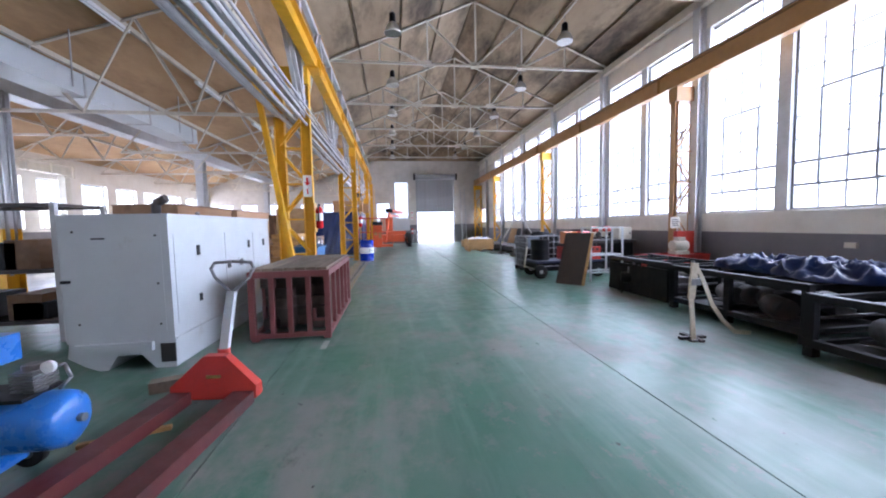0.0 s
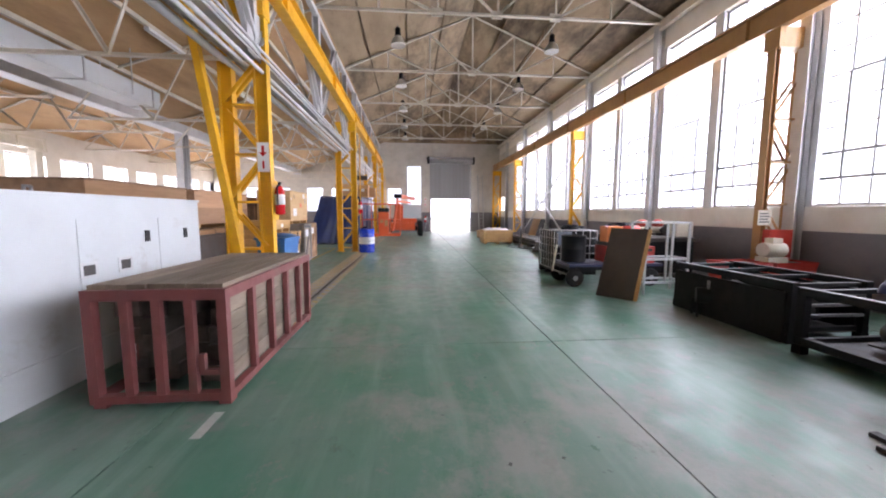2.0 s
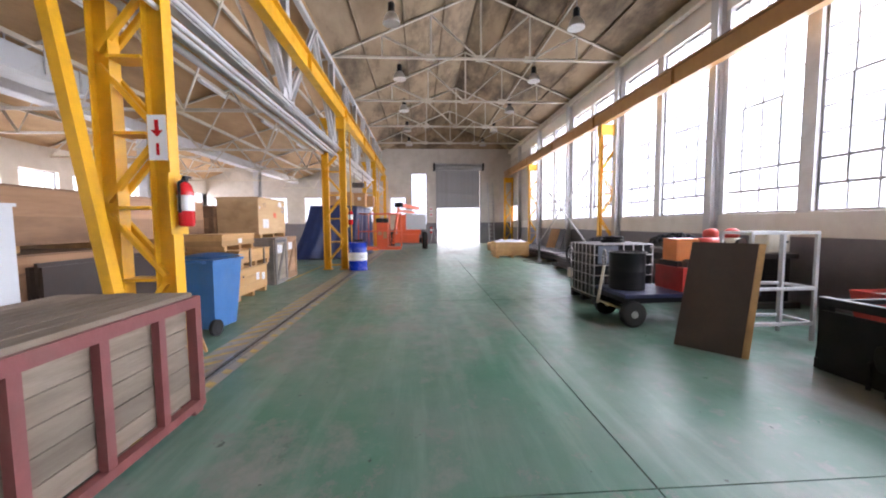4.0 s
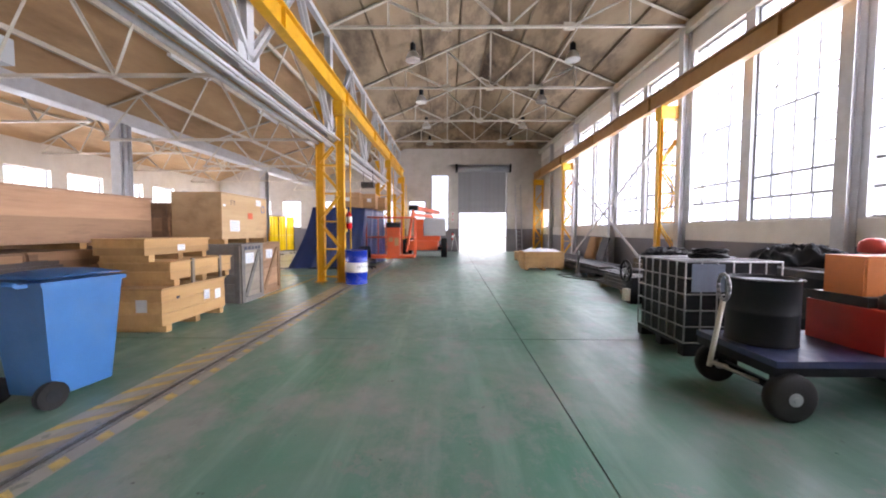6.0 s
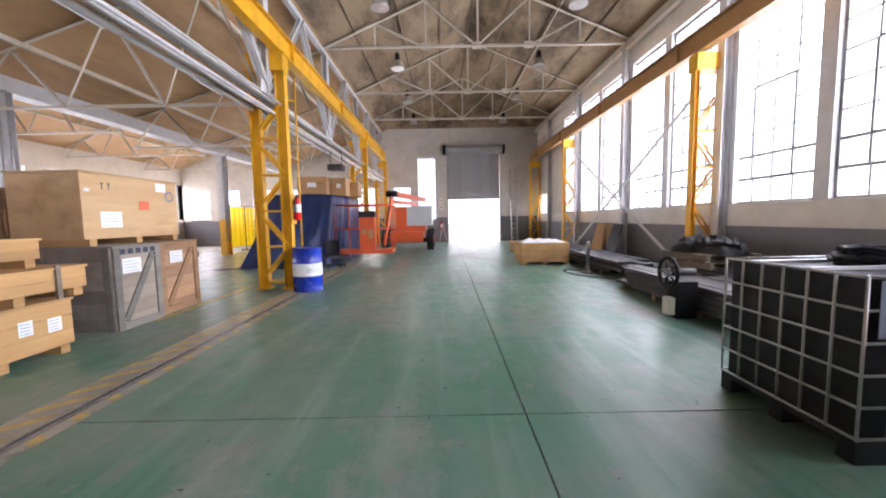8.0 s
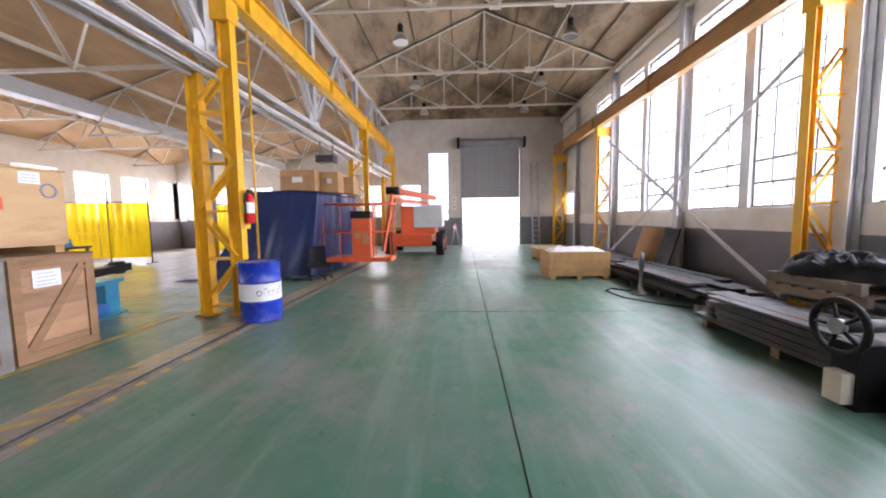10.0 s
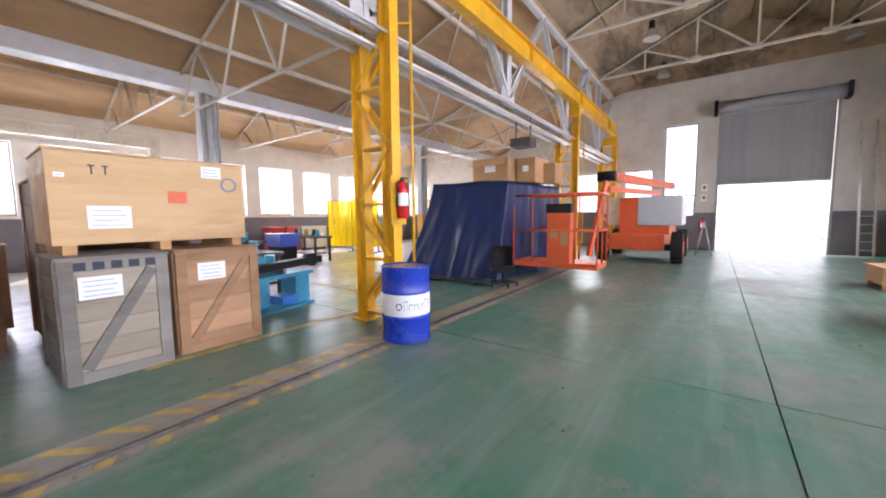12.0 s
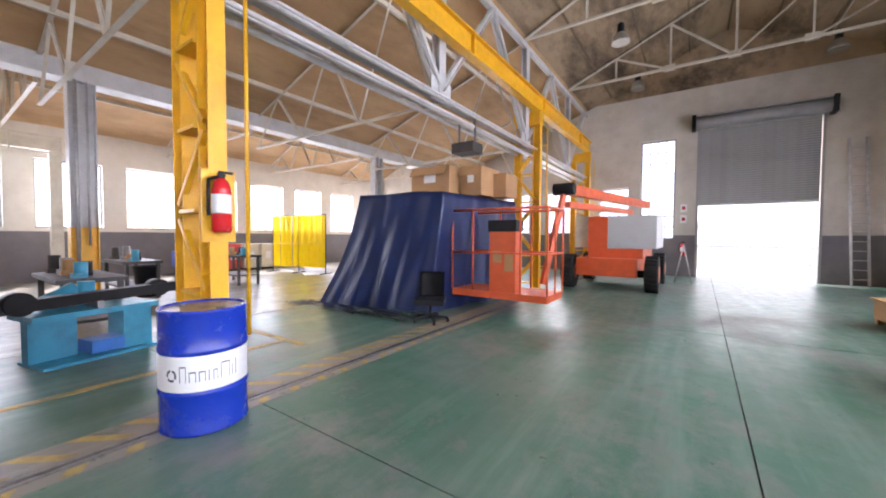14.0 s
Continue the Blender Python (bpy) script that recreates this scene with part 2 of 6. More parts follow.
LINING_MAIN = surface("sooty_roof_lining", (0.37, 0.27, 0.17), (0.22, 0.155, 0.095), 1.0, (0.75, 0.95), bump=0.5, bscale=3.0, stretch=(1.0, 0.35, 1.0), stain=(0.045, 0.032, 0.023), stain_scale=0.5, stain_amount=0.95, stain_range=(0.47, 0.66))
PURLIN = surface("brown_timber_purlin", (0.20, 0.14, 0.085), (0.13, 0.09, 0.055), 3, (0.7, 0.9), bump=0.2, stretch=(1, 0.2, 1))
YELLOW = paint("crane_yellow", (0.80, 0.42, 0.01), (0.35, 0.16, 0.03), 0.35)
# Crane yellow browned so the colour carries the backlit shade by the windows.
BACKLIT_YELLOW = paint("girder_backlit_yellow", (0.40, 0.215, 0.075), (0.30, 0.15, 0.08), 0.5)
BLACKP = paint("black_paint", (0.008, 0.008, 0.010), (0.03, 0.026, 0.024), 0.35, (0.4, 0.65), spec=0.22)
BARS = paint("glazing_bar_paint", (0.27, 0.27, 0.28), (0.12, 0.1, 0.09), 0.4)
GALV = surface("galvanised", (0.5, 0.5, 0.5), (0.38, 0.38, 0.39), 8, (0.35, 0.55), metal=0.7)
SHUTTER = paint("shutter_grey", (0.33, 0.33, 0.34), (0.22, 0.2, 0.18), 0.4, (0.4, 0.6))


def glass(name, tint=(0.95, 0.97, 1.0), rough=0.15, clear=0.9):
    m = bpy.data.materials.new(name)
    m.use_nodes = True
    N, L = m.node_tree.nodes, m.node_tree.links
    tr = N.new("ShaderNodeBsdfTransparent")
    tr.inputs["Color"].default_value = (*tint, 1)
    gl = N.new("ShaderNodeBsdfGlossy")
    gl.inputs["Roughness"].default_value = rough
    mx = N.new("ShaderNodeMixShader")
    mx.inputs["Fac"].default_value = 1 - clear
    L.new(tr.outputs[0], mx.inputs[1])
    L.new(gl.outputs[0], mx.inputs[2])
    L.new(mx.outputs[0], N["Material Output"].inputs["Surface"])
    return m


PANE = glass("dusty_glass")

# ---- the hall ----
XW, XE, XV, XG = -14.0, 7.3, -1.9, -7.9          # west wall, east wall, valley line, gutter line
YS, YN = -8.0, 30.08                              # south and north walls
PITCH, Y0 = 3.95, 15.5                            # column spacing and one column line
RIDGE_X, RIDGE_Z, EAVE_Z = 2.65, 8.6, 6.62
LINES = [Y0 + PITCH * k for k in range(-5, 4)]

ground = boxes((-400, 400, -400, 400, -0.42, -0.12))
GROUND = surface("yard_concrete", (0.42, 0.40, 0.37), (0.34, 0.32, 0.29), 0.8, (0.7, 0.9), stain=(0.26, 0.24, 0.2), stain_scale=0.2)
setting("ground", ground, GROUND, "pale sunlit concrete yard outside the hall", "ground")
setting("yard_apron", boxes((-16, 9, YN + 0.25, YN + 14, -0.12, -0.02)), GROUND, "pale concrete apron outside the roller door", "pavement")

HAZE = bpy.data.materials.new("hazy_sky")
HAZE.use_nodes = True
HAZE.node_tree.nodes["Principled BSDF"].inputs["Base Color"].default_value = (0.8, 0.85, 0.9, 1)
HAZE.node_tree.nodes["Principled BSDF"].inputs["Emission Color"].default_value = (0.95, 0.97, 1.0, 1)
HAZE.node_tree.nodes["Principled BSDF"].inputs["Emission Strength"].default_value = 0.62
setting("backdrop_east", boxes((75, 75.5, -90, 140, -0.1, 75)), HAZE, "plain bright hazy sky beyond the windows", "backdrop")
setting("backdrop_north", boxes((-60, 74, 110, 110.5, -0.1, 75)), HAZE, "plain bright hazy sky beyond the yard", "backdrop")

floor = setting("floor", boxes((XW, XE + 0.3, YS, YN + 0.25, -0.12, -0.012)), JOINT, "worn green painted concrete floor with dark joints", "floor")

# east wall: banded sill wall, piers and lintel round tall steel windows
setting("wall_east", boxes((XE, XE + 0.3, YS, YN, 1.16, 1.58), (XE, XE + 0.3, YS, YN, 5.9, 6.75)), WALL, "dusty cream painted wall over and under tall windows", "wall")
setting("baseboard_east", boxes((XE - 0.012, XE + 0.3, YS, YN, 0, 1.16)), BAND, "dark grey painted band along the wall foot", "wall")
win_y = []
piers = thing("wall_east_piers", Matrix(), "grey painted piers between the windows", "wall")
piers["kind"] = "structure"
for ly in LINES[:-1]:
    part("pier", boxes((XE, XE + 0.3, ly - 0.2, ly + 0.28, 1.58, 5.9)), GREYP, piers)
    part("mullion_pier", boxes((XE + 0.02, XE + 0.3, ly + 1.96, ly + 2.2, 1.58, 5.9)), GREYP, piers)
    win_y += [(ly + 0.28, ly + 1.96), (ly + 2.2, ly + PITCH - 0.2)]
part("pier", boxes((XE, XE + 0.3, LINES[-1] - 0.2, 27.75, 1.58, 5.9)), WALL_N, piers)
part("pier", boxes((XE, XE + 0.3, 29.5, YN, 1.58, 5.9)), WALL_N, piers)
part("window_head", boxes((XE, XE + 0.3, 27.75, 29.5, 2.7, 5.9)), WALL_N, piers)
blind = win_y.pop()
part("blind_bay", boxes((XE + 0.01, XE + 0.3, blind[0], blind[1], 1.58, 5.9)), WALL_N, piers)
part("pier", boxes((XE, XE + 0.3, YS, LINES[0] - 0.2, 1.58, 5.9)), GREYP, piers)


def glazing(name, width, height, cols, rows, thick_rows=()):
    """Steel window facing along x, its foot at the origin, running along y."""
    w = thing(name, Matrix(), "tall steel window with many small dusty panes", "window")
    w["kind"] = "structure"
    part("window_frame", boxes((0, 0.05, 0, 0.045, 0, height), (0, 0.05, width - 0.045, width, 0, height), (0, 0.05, 0.045, width - 0.045, 0, 0.05), (0, 0.05, 0.045, width - 0.045, height - 0.05, height)), BARS, w)
    cw, ch = (width - 0.09) / cols, (height - 0.1) / rows
    bm = B()
    for i in range(1, cols):
        y = 0.045 + cw * i
        box(bm, 0.012, 0.036, y - 0.013, y + 0.013, 0.05, height - 0.05)
    for j in range(1, rows):
        z = 0.05 + ch * j
        t = 0.024 if j in thick_rows else 0.013
        box(bm, 0.008 if t > 0.02 else 0.014, 0.04 if t > 0.02 else 0.034, 0.045, width - 0.045, z - t, z + t)
    part("glazing_bars", bm, BARS, w)
    if rows > 9:
        ya, yb, za, zb = 0.045 + cw, 0.045 + cw * (cols - 1), 0.05 + ch, 0.05 + ch * 5
        sash = boxes((-0.012, 0.04, ya - 0.018, ya + 0.018, za, zb), (-0.012, 0.04, yb - 0.018, yb + 0.018, za, zb), (-0.012, 0.04, ya + 0.018, yb - 0.018, zb - 0.02, zb + 0.018), (-0.012, 0.04, ya + 0.018, yb - 0.018, za + ch - 0.02, za + ch + 0.02))
        part("opening_sash", sash, BARS, w)
    pm = mesh_of("pane", boxes((0.022, 0.027, -cw / 2 + 0.002, cw / 2 - 0.002, -ch / 2 + 0.002, ch / 2 - 0.002)), PANE)
    for i in range(cols):
        for j in range(rows):
            o = new("pane", pm)
            o.parent, o.location, o.visible_shadow = w, (0, 0.045 + cw * (i + 0.5), 0.05 + ch * (j + 0.5)), False
    return w


proto = None
for i, (a, b) in enumerate(win_y):
    if b < -2 or a > 27.5:
        continue
    if proto is None:
        proto = glazing("window_1", 1.68, 4.3, 4, 10, (1, 2))
        proto.matrix_basis = pose(XE + 0.1, a, 1.585)
    else:
        copy_thing(proto, pose(XE + 0.1, a, 1.585))
    tagged(setting("window_sill", boxes((XE - 0.03, XE + 0.1, a, b, 1.585, 1.605)), WALL, "thin cream window sill", "window sill"))

# west wall with a row of square windows
wy = [16.15 + 2.1 * k for k in range(-9, 7)]
ww = B()
wb = boxes((XW - 0.3, XW + 0.01, YS, YN, 0, 1.5))
box(ww, XW - 0.3, XW, YS, YN, 1.5, 1.6)
box(ww, XW - 0.3, XW, YS, YN, 3.65, 4.75)
last = YS
for y in wy:
    box(ww, XW - 0.3, XW, last, y, 1.6, 3.65)
    last = y + 1.5
box(ww, XW - 0.3, XW, last, YN, 1.6, 3.65)
setting("wall_west", ww, WALL, "cream painted wall with a row of square windows", "wall")
setting("baseboard_west", wb, BAND, "dark grey painted band along the wall foot", "wall")
proto_w = glazing("window_2", 1.5, 2.05, 4, 4, ())
proto_w["label"] = "square steel window with bright dusty panes"
proto_w.matrix_basis = pose(XW - 0.2, wy[0], 1.6)
for y in wy[1:]:
    copy_thing(proto_w, pose(XW - 0.2, y, 1.6))

# north wall: roller door, a tall narrow window and small ones to the west
def cut_wall(y0, y1, holes, x0, x1, z0, z1, bm):
    """Wall slab along x with rectangular holes (x0, x1, z0, z1)."""
    xs = sorted({x0, x1, *[h[0] for h in holes], *[h[1] for h in holes]})
    for a, b in zip(xs, xs[1:]):
        zs = [z0]
        for h in sorted(holes, key=lambda q: q[2]):
            if h[0] <= a and h[1] >= b:
                zs += [max(h[2], z0), max(min(h[3], z1), z0)]
        zs.append(z1)
        for lo, hi in zip(zs[::2], zs[1::2]):
            if hi - lo > 1e-4:
                box(bm, a, b, y0, y1, lo, hi)


DOOR = (1.9, 5.05, 0.0, 5.3)
holes = [DOOR, (0.09, 1.22, 1.35, 5.05)]
small = [(-1.4, -0.3), (-3.6, -2.4), (-5.6, -4.4), (-7.4, -6.2), (-9.8, -8.6), (-11.8, -10.6), (-13.6, -12.4)]
holes += [(a, b, 1.55, 3.35) for a, b in small]
nw = B()
cut_wall(YN, YN + 0.25, holes, XW - 0.3, XE + 0.3, 1.5, 6.75, nw)
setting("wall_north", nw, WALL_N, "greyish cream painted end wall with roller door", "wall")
nw = B()
v = [nw.verts.new(p) for p in ((XV - 0.1, YN, 6.75), (XE + 0.3, YN, 6.75), (RIDGE_X, YN, 8.75), (XV - 0.1, YN + 0.25, 6.75), (XE + 0.3, YN + 0.25, 6.75), (RIDGE_X, YN + 0.25, 8.75))]
for f in ((0, 1, 2), (5, 4, 3), (1, 4, 5, 2), (0, 2, 5, 3)):
    nw.faces.new([v[i] for i in f])
setting("wall_north_gable", nw, LINING_MAIN, "dark sheeted gable above the end wall", "wall")
nb = B()
cut_wall(YN - 0.01, YN + 0.25, holes, XW, XE - 0.012, 0, 1.5, nb)
setting("baseboard_north", nb, BAND, "dark grey painted band along the wall foot", "wall")
setting("wall_south", boxes((XW - 0.3, XE + 0.3, YS - 0.25, YS, 0, 8.8)), WALL, "plain cream painted wall", "wall")

wn1 = glazing("window_3", 1.13, 3.7, 4, 9, (2,))
wn1["label"] = "tall narrow steel window with small panes"
wn1.matrix_basis = pose(1.22, YN + 0.1, 1.35, 0, 0, 90)
wn2 = glazing("window_4", 1.2, 1.8, 3, 4, ())
wn2["label"] = "small steel window with bright panes"
wn2.matrix_basis = pose(small[1][1], YN + 0.1, 1.55, 0, 0, 90)
for a, b in small:
    if (a, b) != small[1]:
        copy_thing(wn2, pose(b, YN + 0.1, 1.55, 0, 0, 90) @ Matrix.Diagonal((1, (b - a) / 1.2, 1, 1)))

copy_thing(wn2, pose(XE + 0.1, 27.75, 1.585) @ Matrix.Diagonal((1, 1.75 / 1.2, 1.1 / 1.8, 1)))

# roller door
rd = thing("door_1", pose(0, YN, 0), "grey steel roller shutter door, half open", "roller door")
rd["kind"] = "structure"
slat = B()
prof = [(0.0, 0.0), (0.012, 0.02), (0.016, 0.05), (0.0, 0.075)]
for (ya, za), (yb, zb) in zip(prof, prof[1:]):
    vs = [slat.verts.new(p) for p in ((1.93, -ya, za), (5.02, -ya, za), (5.02, -yb, zb), (1.93, -yb, zb))]
    slat.faces.new(vs)
    vs = [slat.verts.new(p) for p in ((1.93, 0.02, za), (5.02, 0.02, za), (5.02, 0.02, zb), (1.93, 0.02, zb))]
    slat.faces.new(vs[::-1])
sm = mesh_of("slat", slat, SHUTTER)
z = 2.62
while z < 5.29:
    o = new("slat", sm)
    o.parent, o.location = rd, (0, 0.08, z)
    z += 0.076
part("bottom_rail", boxes((1.93, 5.02, 0.04, 0.12, 2.55, 2.62)), GALV, rd)
for x in (1.86, 5.02):
    part("guide_rail", boxes((x, x + 0.07, -0.06, -0.012, 0, 5.3)), SHUTTER, rd)
bm = B()
rod(bm, (1.8, -0.22, 5.42), (5.15, -0.22, 5.42), 0.2, 20)
part("roller_drum", bm, SHUTTER, rd)
part("hood", boxes((1.8, 5.15, -0.02, -0.012, 5.2, 5.66), (1.8, 5.15, -0.42, -0.02, 5.62, 5.66)), GALV, rd)
for x in (1.68, 5.15):
    part("end_bracket", boxes((x, x + 0.12, -0.46, -0.012, 5.18, 5.68)), BLACKP, rd, bevel=0.01)
# outer sliding gate seen through the door
gate = thing("yard_gate", pose(0, YN + 6.0, -0.02), "pale steel palisade gate out in the sunlit yard", "gate")
GATEP = paint("gate_grey", (0.6, 0.6, 0.6))
for z in (0.25, 2.0):
    bm = B()
    bar(bm, (-4, 0, z), (12, 0, z), 0.05)
    part("gate_rail", bm, GATEP, gate)
for i in range(33):
    part("gate_post", boxes((-4 + i * 0.5 - 0.02, -3.96 + i * 0.5 - 0.02, -0.02, 0.02, 0.0, 2.2)), GATEP, gate)

# roof skins
def skin(name, x0, z0, x1, z1, label, lining=None):
    bm = B()
    d = 0.12
    low = min(x0, x1), max(x0, x1)
    za, zb = (z0, z1) if x0 < x1 else (z1, z0)
    sheet(bm, lambda u, v: (low[0] + (low[1] - low[0]) * u, YS + (YN - YS) * (1 - v), za + (zb - za) * u - 0.012 - 0.05 * abs(math.sin(u * math.pi * 4)) * (0.6 + 0.8 * noise.noise(Vector((u * 5 + x0, v * 40, 2)))) * math.sin(math.pi * u) ** 0.3), 24, 150)
    vs = [bm.verts.new(p) for y in (YS - 0.3, YN + 0.3) for p in ((x0, y, z0), (x1, y, z1), (x1, y, z1 + d), (x0, y, z0 + d))]
    for f in ((0, 1, 2, 3), (7, 6, 5, 4), (0, 4, 5, 1), (1, 5, 6, 2), (2, 6, 7, 3), (3, 7, 4, 0)):
        bm.faces.new([vs[i] for i in f])
    return setting(name, bm, lining or LINING, label, "ceiling")


GUT_Z = 4.62
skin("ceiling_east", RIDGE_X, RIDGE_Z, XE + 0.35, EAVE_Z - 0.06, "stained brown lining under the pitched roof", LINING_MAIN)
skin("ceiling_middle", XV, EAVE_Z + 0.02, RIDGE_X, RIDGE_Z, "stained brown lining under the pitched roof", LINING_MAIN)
skin("ceiling_aisle", XG - 0.02, GUT_Z, XV, EAVE_Z + 0.02, "sagging brown lining over the lower aisle")
skin("ceiling_aisle_far", -10.95, 5.9, XG - 0.3, GUT_Z, "sagging brown lining over the far aisle")
skin("ceiling_aisle_west", XW - 0.35, 4.5, -10.95, 5.9, "sagging brown lining over the far aisle")


def rz(x):
    """Underside of the roof at x."""
    if x > RIDGE_X:
        return RIDGE_Z + (x - RIDGE_X) * (EAVE_Z - 0.06 - RIDGE_Z) / (XE + 0.35 - RIDGE_X)
    if x > XV:
        return RIDGE_Z + (x - RIDGE_X) * (EAVE_Z + 0.02 - RIDGE_Z) / (XV - RIDGE_X)
    if x > XG:
        return EAVE_Z + (x - XV) * (GUT_Z - EAVE_Z) / (XG - XV)
    if x > -10.95:
        return GUT_Z + (x - XG) * (5.9 - GUT_Z) / (-10.95 - XG)
    return 5.9 + (x + 10.95) * (4.5 - 5.9) / (-3.4)


# trusses over the main bay
def main_truss():
    t = thing("roof_truss", Matrix(), "cream painted steel roof truss of riveted angles", "truss", "roof trusses")
    xs = [XV, -0.4, 1.1, RIDGE_X, 4.2, 5.7, 7.2]
    bz = 6.5
    def ch(name, p, q, w=0.075):
        bm = B()
        angle_bar(bm, p, q, w)
        part(name, bm, CREAM, t)
    ch("bottom_chord", (XV, 0, bz), (7.25, 0, bz), 0.09)
    ch("top_chord", (XV, 0, rz(XV) - 0.1), (RIDGE_X, 0, RIDGE_Z - 0.1), 0.09)
    ch("top_chord", (RIDGE_X, 0, RIDGE_Z - 0.1), (7.25, 0, rz(7.25) - 0.1), 0.09)
    ch("king_post", (RIDGE_X, 0, bz), (RIDGE_X, 0, RIDGE_Z - 0.1), 0.06)
    for a, b in ((1.1, -0.4), (4.2, 5.7)):
        ch("web", (a, 0, bz), (b, 0, rz(b) - 0.1), 0.05)
        ch("web", (b, 0, bz), (b, 0, rz(b) - 0.1), 0.05)
        ch("web", (a, 0, bz), (a, 0, rz(a) - 0.1), 0.05)
        ch("web", (RIDGE_X, 0, bz), (a, 0, rz(a) - 0.1), 0.05)
    for x in (1.1, RIDGE_X, 4.2):
        part("gusset_plate", boxes((x - 0.14, x + 0.14, -0.006, 0.006, bz - 0.05, bz + 0.16)), CREAM, t)
    return t


mt = main_truss()
mt.matrix_basis = pose(0, LINES[0] - 0.1, 0)
for ly in LINES[1:]:
    copy_thing(mt, pose(0, ly - 0.1, 0))

# purlins along the roof
for x in (-1.0, 0.3, 1.55, 2.62, 3.75, 5.0, 6.3):
    bm = B()
    bar(bm, (x, YS, rz(x) - 0.045), (x, YN, rz(x) - 0.045), 0.045, 0.07)
    setting("purlin", bm, PURLIN, "dark brown timber roof purlin", "purlin")
for x in (-3.4, -5.2, -6.7, -9.4, -12.3):
    bm = B()
    bar(bm, (x, YS, rz(x) - 0.06), (x, YN, rz(x) - 0.06), 0.07, 0.1)
    setting("purlin", bm, CREAM, "cream painted roof purlin", "purlin")

# east wall steel columns and eaves beam
for ly in LINES:
    bm = boxes((XE - 0.2, XE - 0.185, ly - 0.1, ly + 0.1, 0, 6.5), (XE - 0.03, XE - 0.015, ly - 0.1, ly + 0.1, 0, 6.5), (XE - 0.185, XE - 0.03, ly - 0.006, ly + 0.006, 0, 6.5))
    c = setting("wall_column", bm, GREYP, "grey painted steel column against the window wall", "column")
bm = B()
bar(bm, (XE - 0.12, YS, 6.5), (XE - 0.12, YN, 6.5), 0.16, 0.2)
setting("eaves_beam", bm, CREAM, "cream painted steel eaves beam", "beam")

# lattice girder over the aisle line, with conduits
lat = thing("lattice_girder", Matrix(), "pale grey steel lattice girder carrying pipes and conduits", "girder")
for z, w in ((3.85, 0.12), (6.42, 0.12)):
    bm = B()
    bar(bm, (XV - 0.05, YS, z), (XV - 0.05, YN, z), w, w)
    part("chord", bm, GREYP, lat)
for ly in LINES:
    bm = boxes((XV - 0.13, XV - 0.115, ly - 0.1, ly + 0.1, 3.9, 6.36), (XV + 0.015, XV + 0.03, ly - 0.1, ly + 0.1, 3.9, 6.36), (XV - 0.115, XV + 0.015, ly - 0.006, ly + 0.006, 3.9, 6.36))
    part("post", bm, GREYP, lat)
    part("gusset_plate", boxes((XV - 0.01, XV + 0.002, ly - 0.3, ly + 0.3, 3.75, 4.15)), GREYP, lat)
    for s in (-1, 1):
        y2 = ly + s * PITCH / 2
        if YS < y2 < YN:
            for dx in (-0.06, 0.03):
                bm = B()
                angle_bar(bm, (XV + dx, ly, 3.95), (XV + dx, y2, 6.36), 0.07)
                part("diagonal", bm, GREYP, lat)
for i, (dx, z, r) in enumerate(((-0.22, 3.72, 0.035), (-0.32, 3.74, 0.025), (-0.42, 3.7, 0.045), (0.1, 3.76, 0.02), (0.17, 3.78, 0.02), (-0.55, 3.76, 0.025), (0.02, 3.62, 0.03))):
    bm = B()
    rod(bm, (XV + dx, YS, z), (XV + dx, YN - 0.2, z), r, 8)
    setting("conduit", bm, GALV if i % 2 else GREYP, "grey steel conduit pipe along the girder", "pipe")

# ---- materials of the things ----
WHITEP = surface("white_enclosure_paint", (0.52, 0.545, 0.56), (0.48, 0.505, 0.52), 2.0, (0.3, 0.5), bump=0.03, stain=(0.30, 0.26, 0.21), stain_scale=1.6, stain_amount=0.6, stain_range=(0.6, 0.75))
MAROON = paint("maroon_paint", (0.19, 0.055, 0.053), (0.11, 0.07, 0.055), 0.5, (0.45, 0.65))
FORKM = paint("fork_dark_red", (0.10, 0.022, 0.022), (0.03, 0.027, 0.027), 0.85)
TIMBER = surface("weathered_timber", (0.235, 0.19, 0.145), (0.14, 0.11, 0.08), 7, (0.7, 0.9), bump=0.3, bscale=30, stretch=(1, 0.15, 1), stain=(0.1, 0.085, 0.065), stain_scale=2, per_piece=0.22)
# Darker than TIMBER, for the baulks inside the stillage.
BAULK = surface("dark_baulk_timber", (0.085, 0.068, 0.055), (0.045, 0.036, 0.03), 6, (0.7, 0.9), bump=0.3, bscale=30, stretch=(1, 0.15, 1), stain=(0.14, 0.115, 0.09), stain_scale=2, per_piece=0.4)
PINE = surface("crate_pine", (0.52, 0.31, 0.125), (0.40, 0.23, 0.09), 5, (0.6, 0.8), bump=0.2, bscale=30, stretch=(1, 0.12, 1), stain=(0.27, 0.14, 0.06), stain_scale=2.2, stain_amount=0.75, per_piece=0.2)
PLYWOOD = surface("crate_plywood", (0.56, 0.38, 0.20), (0.47, 0.30, 0.15), 3, (0.6, 0.8), bump=0.12, bscale=30, stretch=(1, 0.2, 1.6), stain=(0.25, 0.145, 0.07), stain_scale=1.6, stain_amount=0.75, per_piece=0.12)
BROWNB = surface("reddish_crate_board", (0.46, 0.27, 0.15), (0.34, 0.19, 0.11), 5, (0.65, 0.85), bump=0.25, bscale=30, stretch=(1, 0.12, 1), stain=(0.12, 0.065, 0.04), stain_scale=3.0, stain_amount=0.9, per_piece=0.25)
